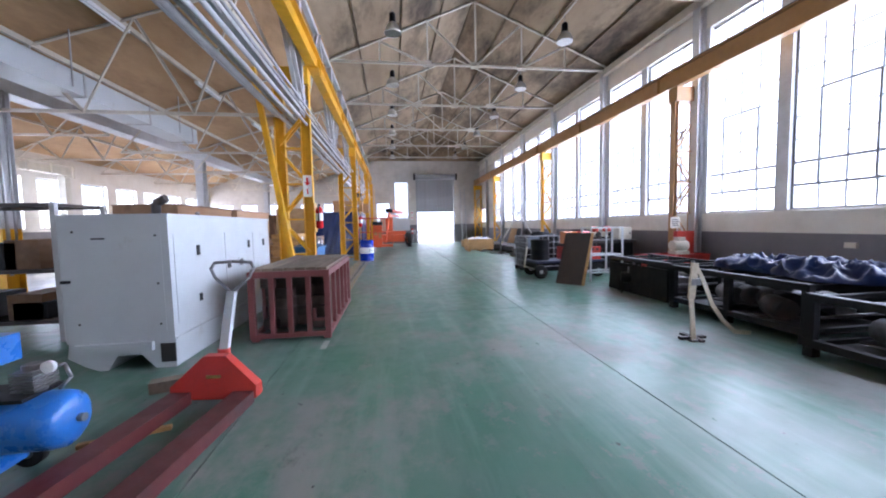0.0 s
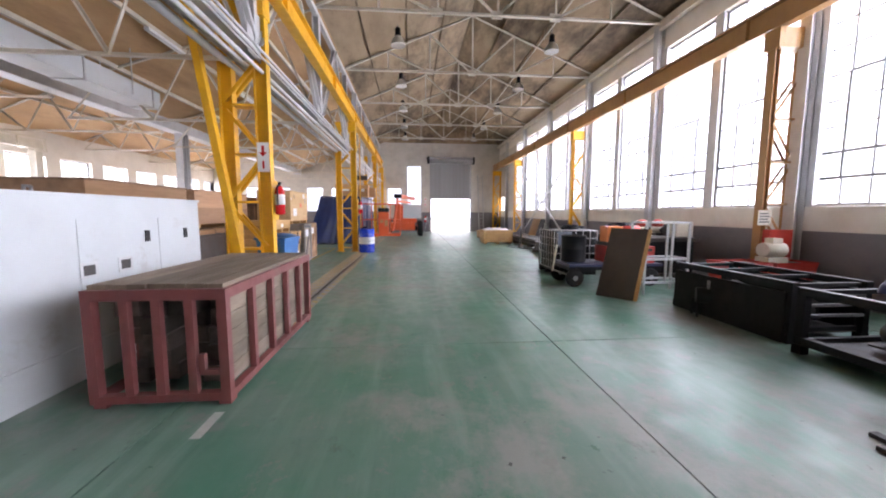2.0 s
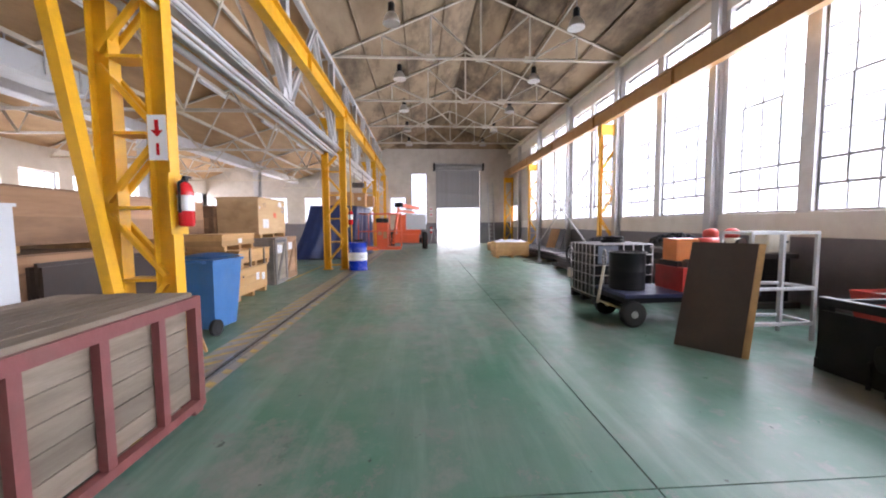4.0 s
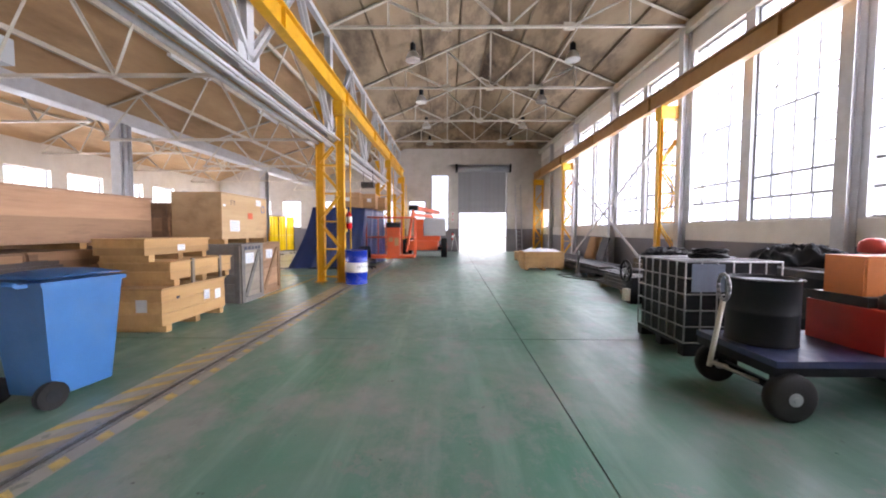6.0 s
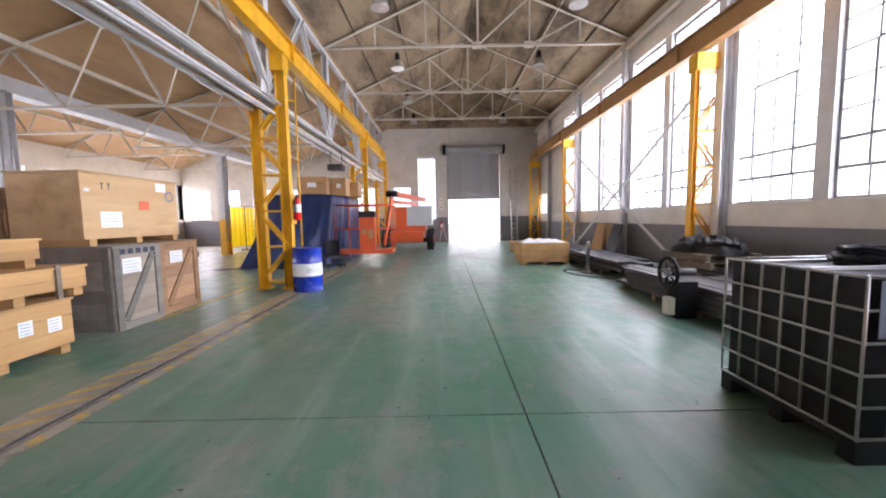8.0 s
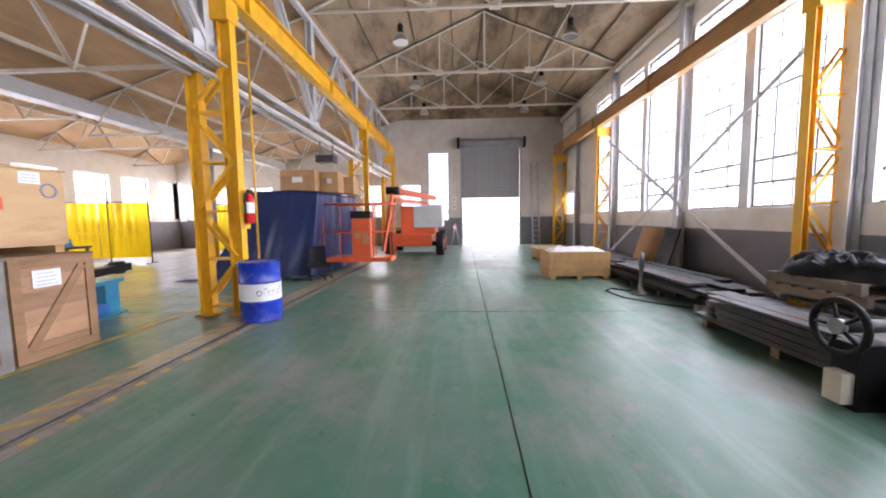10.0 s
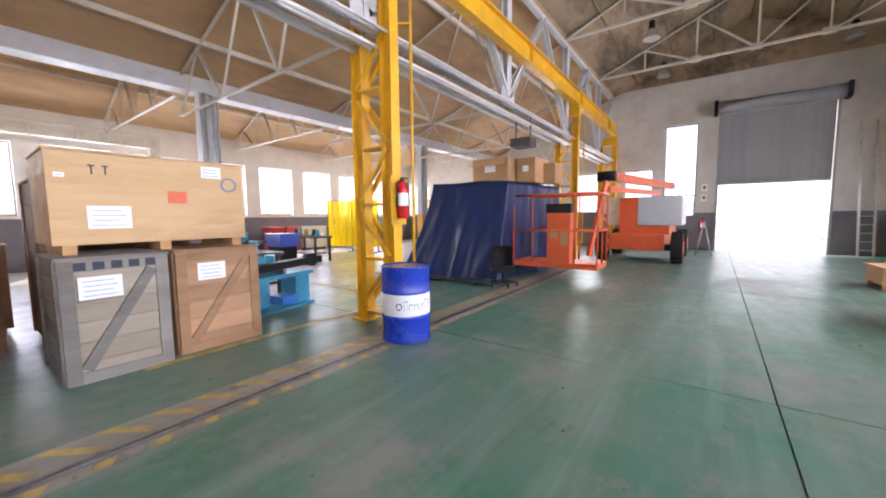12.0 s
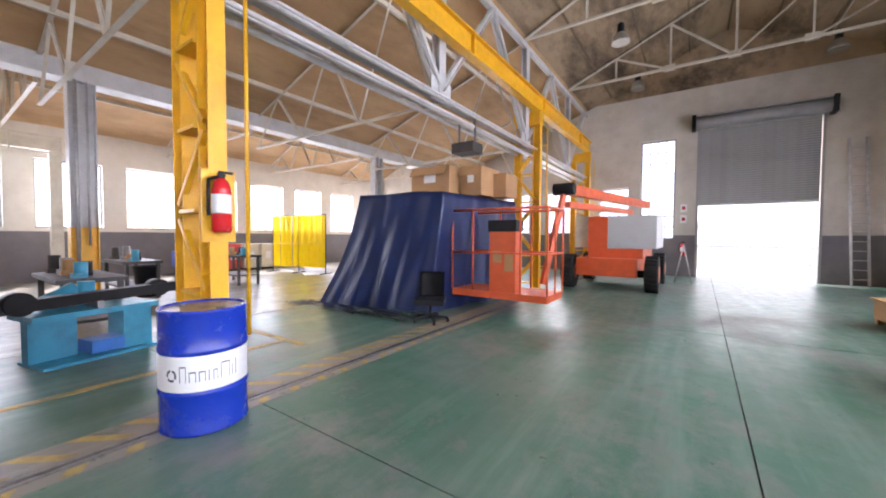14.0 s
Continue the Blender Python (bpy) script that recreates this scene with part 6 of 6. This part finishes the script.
for k in range(5):
    bm = B()
    rod(bm, (-0.16, 0, 0.62), (-0.16, 0.19 * math.cos(k * math.tau / 5), 0.62 + 0.19 * math.sin(k * math.tau / 5)), 0.016, 6)
    part("spoke", bm, BLACKP, hw)
bm = B()
rod(bm, (-0.15, 0, 0.62), (0.2, 0, 0.62), 0.05, 12)
part("wheel_shaft", bm, MILL, mg)
bm = B()
rod(bm, (-0.19, 0, 0.62), (-0.15, 0, 0.62), 0.06, 20)
part("wheel_hub", bm, STEEL, mg)
part("pedestal", boxes((-0.1, 0.18, -0.1, 0.1, 0, 0.5)), BLACKP, mg, bevel=0.01)
part("lower_cover", boxes((-0.19, -0.1, -0.08, 0.06, 0.05, 0.28)), IVORY, mg, bevel=0.03)
sd = thing("screw_jack", pose(5.12, 17.0, 0), "tall screw jack on a round base", "jack")
bm = B()
lathe(bm, [(0.17, 0), (0.17, 0.03), (0.06, 0.07), (0.04, 0.1), (0.035, 0.5), (0.045, 0.5), (0.045, 0.75), (0.02, 0.78)], 16)
part("jack_body", bm, STEEL, sd)
ho = thing("air_hose", pose(4.9, 17.2, 0.012), "thin hose trailing across the floor", "hose")
bm = B()
tube(bm, [(0.2, 0.0, 0), (-0.1, 0.3, 0), (-0.3, 0.1, 0), (-0.25, -0.5, 0), (0.1, -1.0, 0), (0.5, -1.3, 0)], 0.012, 6)
part("hose", bm, BLACKPL, ho)
for y, m, lab, w in ((19.9, CARD, "brown board sheet standing against the wall bracing", 0.7), (19.3, BLACKP, "black steel panel standing against the wall bracing", 0.6)):
    pn = thing("standing_sheet", pose(6.75, y, 0), lab, "sheet")
    bm = B()
    bar(bm, (-0.25, 0.0, 0.0), (0.1, 0.0, 1.15), 1.1, 0.03, up=(-1, 0, 0))
    part("sheet", bm, m, pn)
# white wrapped crate on the floor
pc = thing("pallet_box", pose(3.83, 18.65, 0), "pine box on a pallet topped with clear plastic wrap", "crate")
part("pallet", boxes((0, 1.4, 0, 1.0, 0.08, 0.11), (0.05, 0.15, 0, 1, 0, 0.08), (0.65, 0.75, 0, 1, 0, 0.08), (1.25, 1.35, 0, 1, 0, 0.08)), PINE, pc)
for i in range(3):
    part("front_board", boxes((0.0, 1.4, 0, 0.02, 0.112 + i * 0.18, 0.288 + i * 0.18)), PINE, pc, bevel=0.003)
    part("side_board", boxes((0, 0.02, 0.021, 0.979, 0.112 + i * 0.18, 0.288 + i * 0.18)), PINE, pc, bevel=0.003)
    part("back_board", boxes((0.0, 1.4, 0.98, 1.0, 0.112 + i * 0.18, 0.288 + i * 0.18)), PINE, pc, bevel=0.003)
    part("side_board", boxes((1.38, 1.4, 0.021, 0.979, 0.112 + i * 0.18, 0.288 + i * 0.18)), PINE, pc, bevel=0.003)
bm = B()
sheet(bm, lambda u, v: (0.03 + 1.34 * u, 0.03 + 0.94 * v, 0.6 + 0.18 * (math.sin(math.pi * u) * math.sin(math.pi * v)) ** 0.4 * (0.7 + 0.6 * noise.noise(Vector((u * 6, v * 5, 3))))), 26, 20)
part("plastic_wrap", bm, WRAP, pc)
pc2 = crate(pose(5.3, 22.2, 0), 1.0, 1.0, 0.42, PINE, "low pine box by the far columns", boards=2, diag=False, battens=False)

# ---- far end of the aisle side ----
tm = thing("covered_machine", pose(0, 0, 0), "machine under a draped dark blue tarpaulin", "covered machine")
TOP = [(-3.85, 19.35), (-1.98, 19.65), (-1.75, 22.4), (-3.7, 22.1)]
BOT = [(-4.6, 18.95), (-2.15, 19.4), (-1.7, 22.6), (-4.3, 22.6)]


def ring(pts, s, n=4):
    k = int(s * n) % n
    f = s * n - int(s * n)
    a, b = Vector((*pts[k], 0)), Vector((*pts[(k + 1) % n], 0))
    return a.lerp(b, f)


def cloth(u, v):
    t, b = ring(TOP, u % 1.0), ring(BOT, u % 1.0)
    p = t.lerp(b, v ** 1.25)
    c = Vector((-2.9, 20.8, 0))
    out = (p - c).normalized()
    w = math.tau * u
    fold = noise.noise(Vector((math.cos(w) * 4, math.sin(w) * 4, v))) + 0.5 * noise.noise(Vector((math.cos(w) * 7, math.sin(w) * 7, v * 1.5)))
    p = p + out * ((0.02 + 0.11 * v) * fold)
    return (p.x, p.y, max(0.012, 2.24 * (1 - v) + 0.03 * noise.noise(Vector((u * 9, v * 3, 4)))))


bm = B()
sheet(bm, cloth, 260, 20)
cen = bm.verts.new((-2.85, 20.85, 2.26))
bm.verts.ensure_lookup_table()
ring0 = [bm.verts[i * 21] for i in range(261)]
for a, b in zip(ring0, ring0[1:]):
    f = bm.faces.new((a, b, cen))
part("tarpaulin", bm, TARPM, tm)
bm = B()
sheet(bm, lambda u, v: (-5.25 + 2.9 * u + 0.1 * noise.noise(Vector((u * 9, v * 4, 1))), 18.55 + 0.45 * v + 0.3 * u, 0.01 + 0.045 * abs(noise.noise(Vector((u * 16, v * 6, 7))))), 50, 10)
part("trailing_edge", bm, TARPM, tm)
rnd = random.Random(8)
for i in range(9):
    hp = thing("green_hose", pose(-3.4 + 0.2 * i, 18.75 + rnd.uniform(-0.15, 0.25), 0.06), "tangled dark green hose on the tarpaulin edge", "hose", "tangled hoses")
    bm = B()
    pts = [(rnd.uniform(-0.4, 0.4), rnd.uniform(-0.2, 0.2), rnd.uniform(-0.04, 0.03)) for _ in range(7)]
    tube(bm, pts, 0.012, 6)
    part("hose", bm, GREENH if i % 2 else BLACKPL, hp)
for x, y, w, d, h, lab in ((-3.35, 20.4, 1.0, 1.0, 0.62, "large cardboard box on the covered machine"), (-2.3, 20.75, 0.5, 0.9, 0.6, "open flapped cardboard box on the covered machine")):
    cb = thing("cardboard_box", pose(x, y, 2.27), lab, "box", "cardboard boxes")
    part("carton", boxes((0, w, 0, d, 0, h)), CARD, cb, bevel=0.008)
    part("label", boxes((w * 0.35, w * 0.65, -0.004, 0.0, h * 0.45, h * 0.9)), LABEL, cb)
    bm = B()
    bar(bm, (w * 0.5, -0.02, h), (w * 0.5, -0.14, h - 0.2), w * 0.9, 0.006, up=(0, 1, 0.4))
    part("flap", bm, CARD, cb)
bx = thing("cardboard_box", pose(-1.9, 21.3, 2.27), "brown cardboard box leaning open", "box", "cardboard boxes")
part("carton", boxes((0, 0.4, 0, 0.6, 0, 0.5)), CARD, bx, bevel=0.006)

# office chair
ch = thing("office_chair", pose(-1.75, 18.95, 0, 0, 0, 30), "black office chair lying low beside the tarpaulin", "chair")
for i in range(5):
    a = i * math.tau / 5
    bm = B()
    bar(bm, (0, 0, 0.11), (0.29 * math.cos(a), 0.29 * math.sin(a), 0.07), 0.045, 0.03)
    part("base_arm", bm, BLACKPL, ch)
    bm = B()
    rod(bm, (0.29 * math.cos(a) - 0.02, 0.29 * math.sin(a), 0.03), (0.29 * math.cos(a) + 0.02, 0.29 * math.sin(a), 0.03), 0.03, 10)
    part("castor", bm, BLACKPL, ch)
bm = B()
rod(bm, (0, 0, 0.1), (0, 0, 0.3), 0.03, 10)
part("gas_lift", bm, BLACKPL, ch)
part("seat", boxes((-0.24, 0.24, -0.22, 0.24, 0.3, 0.38)), BLACKPL, ch, bevel=0.035)
bm = B()
sheet(bm, lambda u, v: (-0.21 + 0.42 * u, 0.25 + 0.05 * (2 * u - 1) ** 2 * -1 + 0.1 * v, 0.36 + 0.44 * v), 8, 8)
bmesh.ops.solidify(bm, geom=bm.faces[:], thickness=0.05)
part("backrest", bm, BLACKPL, ch)

# boom lift
bl = thing("boom_lift", pose(0, 0, 0), "orange boom lift with open basket and white engine covers", "boom lift")
bk = part("basket_floor", boxes((-2.0, -0.15, 20.0, 20.85, 0.3, 0.42)), ORANGE, bl, bevel=0.02)
for z, r in ((1.9, 0.024), (1.12, 0.018)):
    bm = B()
    tube(bm, [(-2.0, 20.0, z), (-0.15, 20.0, z), (-0.15, 20.85, z), (-2.0, 20.85, z), (-2.0, 20.0, z)], r)
    part("guard_rail", bm, ORANGE, bl)
for x, y in ((-2.0, 20.0), (-1.55, 20.0), (-0.62, 20.0), (-0.15, 20.0), (-2.0, 20.85), (-1.4, 20.85), (-0.75, 20.85), (-0.15, 20.85), (-0.15, 20.42), (-2.0, 20.42)):
    bm = B()
    rod(bm, (x, y, 0.42), (x, y, 1.9), 0.018, 8)
    part("guard_post", bm, ORANGE, bl)
ps = part("control_box", boxes((-1.22, -0.72, 20.02, 20.3, 0.42, 1.5)), ORANGE, bl, bevel=0.02)
part("control_panel", boxes((-1.24, -0.70, 20.0, 20.32, 1.5, 1.7)), BLACKPL, ps, bevel=0.02)
part("warning_label", boxes((-1.15, -0.98, 20.012, 20.019, 0.95, 1.15)), CARD, ps)
part("warning_label", boxes((-0.92, -0.76, 20.012, 20.019, 0.8, 1.1)), CARD, ps)
bm = B()
bar(bm, (-0.55, 20.95, 0.5), (-0.3, 21.4, 2.3), 0.08, 0.1)
part("jib_arm", bm, ORANGE, bl)
bm = B()
bar(bm, (-0.3, 21.35, 2.35), (0.6, 27.2, 2.42), 0.17, 0.2)
part("main_boom", bm, ORANGE, bl, bevel=0.01)
bm = B()
bar(bm, (-0.35, 21.8, 2.08), (0.35, 25.6, 2.12), 0.12, 0.13)
part("lower_boom", bm, ORANGE, bl, bevel=0.01)
bm = B()
rod(bm, (-0.5, 21.4, 2.35), (-0.1, 21.4, 2.35), 0.12, 18)
part("boom_knuckle", bm, BLACKP, bl)
part("chassis", boxes((-0.85, 0.65, 24.5, 27.2, 0.38, 0.85)), ORANGE, bl, bevel=0.05)
part("turntable", boxes((-0.6, 0.75, 24.8, 27.3, 0.85, 1.1)), ORANGE, bl, bevel=0.02)
part("engine_hood", boxes((-0.6, -0.1, 24.75, 27.0, 1.1, 1.98)), ORANGE, bl, bevel=0.06)
part("white_cover", boxes((-0.09, 1.05, 24.75, 27.2, 1.12, 1.98)), WHITEP, bl, "white moulded engine cover", bevel=0.12)
part("white_cover", boxes((-1.0, -0.56, 24.95, 27.0, 1.12, 2.0)), IVORY, bl, "dusty white engine cover", bevel=0.1)
for x in (-1.22, 0.82):
    for y in (24.75, 27.1):
        bm = B()
        lathe(bm, [(0.2, -0.15), (0.42, -0.15), (0.45, -0.1), (0.45, 0.1), (0.42, 0.15), (0.2, 0.15)], 28)
        for k in range(22):
            a = k * math.tau / 22
            bar(bm, (0.455 * math.cos(a), 0.455 * math.sin(a), -0.14), (0.455 * math.cos(a + 0.1), 0.455 * math.sin(a + 0.1), 0.14), 0.05, 0.03, up=(math.cos(a), math.sin(a), 0))
        bmesh.ops.transform(bm, matrix=Matrix.Translation((x + 0.15, y, 0.468)) @ Matrix.Rotation(radians(90), 4, "Y"), verts=bm.verts)
        w = part("wheel", bm, RUBBER, bl)
        bm = B()
        rod(bm, (x - 0.01, y, 0.468), (x + 0.31, y, 0.468), 0.2, 18)
        part("rim", bm, ORANGE, w)
    bm = B()
bm = B()
bar(bm, (-1.0, 24.75, 0.468), (0.9, 24.75, 0.468), 0.18)
part("axle", bm, BLACKP, bl)
bm = B()
bar(bm, (-1.0, 27.1, 0.468), (0.9, 27.1, 0.468), 0.18)
part("axle", bm, BLACKP, bl)
fs = thing("steel_stand", pose(1.35, 27.6, 0), "grey tubular stand behind the lift", "stand")
for dx in (0, 0.45):
    bm = B()
    rod(bm, (dx, 0, 0), (0.22, 0.1, 1.2), 0.02, 8)
    part("leg", bm, GALV, fs)

# yellow welding screens
ws = thing("welding_screen", pose(-11.9, 22.2, 0, 0, 0, 12), "yellow translucent welding curtain on a steel frame", "screen", "welding screens")
for x in (0, 1.3, 2.6):
    bm = B()
    rod(bm, (x, 0, 0), (x, 0, 2.22), 0.02, 8)
    part("frame_post", bm, BLACKP, ws)
bm = B()
rod(bm, (0, 0, 2.2), (2.6, 0, 2.2), 0.018, 8)
part("frame_rail", bm, BLACKP, ws)
bm = B()
rod(bm, (0, 0, 1.1), (2.6, 0, 1.1), 0.014, 8)
part("frame_rail", bm, YELLOW, ws)
for i in range(8):
    bm = B()
    x0 = 0.02 + i * 0.32
    sheet(bm, lambda u, v, x0=x0, i=i: (x0 + 0.34 * u, 0.03 * (i % 2) + 0.02 * math.sin(u * 9 + i), 0.22 + 1.95 * v), 8, 6)
    part("curtain_strip", bm, FILM, ws)
for x in (0, 1.3, 2.6):
    part("frame_foot", boxes((x - 0.03, x + 0.03, -0.3, 0.3, 0, 0.03)), BLACKP, ws)
copy_thing(ws, pose(-8.8, 25.3, 0, 0, 0, 75))

# bins and cabinets by the west wall
for i, (m, lab) in enumerate(((REDP, "red wheeled waste bin by the wall"), (REDP, "red wheeled waste bin by the wall"), (IVORY, "ivory wheeled waste bin by the wall"), (IVORY, "ivory wheeled waste bin by the wall"))):
    cbn = thing("waste_bin", pose(-13.5, 20.3 + i * 0.72, 0), lab, "bin", "wall bins")
    part("bin_body", boxes((-0.3, 0.3, 0, 0.58, 0.08, 1.0)), m, cbn, bevel=0.05)
    part("bin_lid", boxes((-0.32, 0.32, -0.02, 0.6, 1.0, 1.07)), m, cbn, bevel=0.03)
    part("bin_label", boxes((0.3, 0.305, 0.18, 0.4, 0.45, 0.75)), LABEL, cbn)
    part("bin_wheels", boxes((-0.28, -0.2, 0.05, 0.53, 0, 0.08), (0.2, 0.28, 0.05, 0.53, 0, 0.08)), RUBBER, cbn)

# blue band saw and benches
bs = thing("band_saw", pose(-4.05, 14.75, 0, 0, 0, 12), "blue horizontal band saw with black bow and catch tray", "band saw")
part("pedestal", boxes((0, 0.14, 0, 0.4, 0, 0.5)), MACHBLUE, bs, bevel=0.015)
part("pedestal", boxes((0.0, 0.16, 0.75, 1.05, 0, 0.5), (0.14, 0.34, 0.75, 1.05, 0, 0.5)), MACHBLUE, bs, bevel=0.015)
part("bed", boxes((-0.15, 0.4, -0.05, 1.1, 0.5, 0.56)), MACHBLUE, bs, bevel=0.01)
part("catch_tray", boxes((0.1, 0.4, 0.42, 0.73, 0.06, 0.2)), paint("tray_blue", (0.03, 0.16, 0.5)), bs, bevel=0.02)
part("base_plate", boxes((-0.1, 0.45, 0.0, 1.05, 0.0, 0.03)), MACHBLUE, bs)
bm = B()
bar(bm, (0.2, -0.3, 0.66), (0.3, 1.35, 0.72), 0.16, 0.12)
part("saw_bow", bm, BLACKP, bs, bevel=0.03)
bm = B()
rod(bm, (0.16, -0.1, 0.70), (0.34, -0.1, 0.70), 0.12, 18)
part("wheel_cover", bm, BLACKP, bs, bevel=0.01)
bm = B()
rod(bm, (0.2, 1.15, 0.72), (0.36, 1.15, 0.72), 0.11, 18)
part("wheel_cover", bm, BLACKP, bs, bevel=0.01)
bm = B()
rod(bm, (0.0, 0.55, 0.56), (0.0, 0.55, 0.85), 0.08, 12)
rod(bm, (-0.1, 0.2, 0.6), (-0.1, 0.5, 0.75), 0.1, 12)
part("motor", bm, MACHBLUE, bs)
part("vice_jaw", boxes((0.05, 0.35, 0.5, 0.56, 0.56, 0.64)), STEEL, bs, bevel=0.004)
for x, y, lab in ((-6.2, 15.1, "cluttered steel workbench with machine parts"), (-9.6, 16.6, "cluttered steel workbench with machine parts"), (-10.2, 19.2, "steel workbench loaded with bars and parts")):
    wbn = thing("workbench", pose(x, y, 0), lab, "workbench", "workbenches")
    part("bench_top", boxes((0, 1.6, 0, 0.7, 0.78, 0.84)), MILL, wbn, bevel=0.005)
    for a, b in ((0.05, 0.05), (1.49, 0.05), (0.05, 0.6), (1.49, 0.6)):
        part("leg", boxes((a, a + 0.06, b, b + 0.06, 0, 0.78)), MILL, wbn)
    part("lower_shelf", boxes((0.11, 1.49, 0.05, 0.65, 0.25, 0.29)), MILL, wbn)
    for i in range(5):
        rr = random.Random(i + int(-x * 7))
        a = 0.1 + i * 0.29
        mt_ = (MILL, STEEL, BACKLIT_YELLOW, BLACKP, MACHBLUE)[i]
        it = thing("machine_part", pose(x + a, y + 0.2 + rr.random() * 0.2, 0.84), "small machine part lying on a workbench", "machine part", "bench clutter")
        bm = B()
        rod(bm, (0.1, 0, 0), (0.1, 0, 0.12 + rr.random() * 0.2), 0.07, 12)
        box(bm, 0.02, 0.2, -0.09, 0.05, 0, 0.06)
        part("casting", bm, mt_, it, bevel=0.005)
bb = thing("storage_tub", pose(-9.0, 17.8, 0), "blue plastic tub on a dark stand", "tub")
part("tub", boxes((0, 0.8, 0, 0.6, 0.62, 1.0)), paint("tub_blue", (0.04, 0.09, 0.45)), bb, bevel=0.04)
part("stand", boxes((0.05, 0.75, 0.05, 0.55, 0, 0.62)), BLACKP, bb, bevel=0.01)
kb = thing("waste_basket", pose(-8.5, 17.15, 0), "black plastic waste basket on the floor", "bin")
bm = B()
lathe(bm, [(0.19, 0.0), (0.2, 0.01), (0.25, 0.66), (0.265, 0.67), (0.265, 0.7), (0.24, 0.7), (0.19, 0.05)], 24)
part("bucket", bm, BLACKPL, kb)

# office partition and duct high in the far aisle
pt = thing("mezzanine_box", pose(-13.4, 9.0, 3.2), "pale boxed crane bridge under the far aisle roof", "crane bridge")
part("bridge_beam", boxes((0, 0.3, 0, 7.6, 0.55, 0.85)), IVORY, pt, bevel=0.01)
part("walkway_rail", boxes((0.4, 0.44, 0, 7.6, 0.9, 0.94), (0.4, 0.44, 0, 7.6, 0.45, 0.5)), IVORY, pt)
for i in range(9):
    part("rail_post", boxes((0.4, 0.44, i * 0.94, 0.04 + i * 0.94, 0.5, 0.9)), IVORY, pt)
part("end_column", boxes((0.0, 0.25, 7.35, 7.6, -3.2, 0.55)), IVORY, pt)
part("end_column", boxes((0.0, 0.25, 0.0, 0.25, -3.2, 0.55)), IVORY, pt)

# fluorescent battens under the aisle roofs
for i in range(6):
    for x in (-5.2,):
        fl = thing("batten_light", pose(x, 6.4 + i * 3.95, rz(x) - 0.22), "unlit white fluorescent batten under the aisle roof", "lamp", "batten lights")
        part("batten_body", boxes((-0.05, 0.05, 0, 1.4, 0.04, 0.11)), LABEL, fl)
        bm = B()
        rod(bm, (0, 0.05, 0.02), (0, 1.35, 0.02), 0.018, 8)
        part("lamp_tube", bm, LABEL, fl)
fan = thing("hoist_block", pose(XV - 0.15, 20.6, 3.1), "dark hanging hoist block under the lattice girder", "hoist")
part("hoist_body", boxes((-0.25, 0.25, -0.2, 0.2, 0, 0.2)), MILL, fan, bevel=0.02)
for x in (-0.2, 0.17):
    part("hoist_hanger", boxes((x, x + 0.03, -0.02, 0.02, 0.2, 0.7)), STEEL, fan)

# ---- floor slabs ----
xs = [XW, -10.95, -7.9, -4.6, -1.36, 2.03, XE - 0.012]
ys = [YS, -4.6, 0.5, 5.57, 10.5, 15.75, 20.7, 25.6, YN + 0.25]


def slab_mesh(x0, x1, y0, y1):
    """One floor slab; the long joint by the walkway runs slightly askew."""
    bm = boxes((x0, x1, y0, y1, -0.06, 0.0))
    for v in bm.verts:
        if abs(v.co.x - 2.03) < 0.02:
            v.co.x += -0.12 + 0.0148 * v.co.y
    return bm


for xa, xb in zip(xs, xs[1:]):
    for ya, yb in zip(ys, ys[1:]):
        xl, xr = xa + 0.006, xb - 0.006
        if xa == -1.36:
            xl = -1.354 if ya < 5 else -1.26
        me = mesh_of("slab", slab_mesh(xl, xr, ya + 0.005, yb - 0.005), FLOOR if xb > -1.4 or (ya < 5.6 and xb > -4.7) else FLOOR_GREY)
        o = new("slab", me)
        o.parent = floor
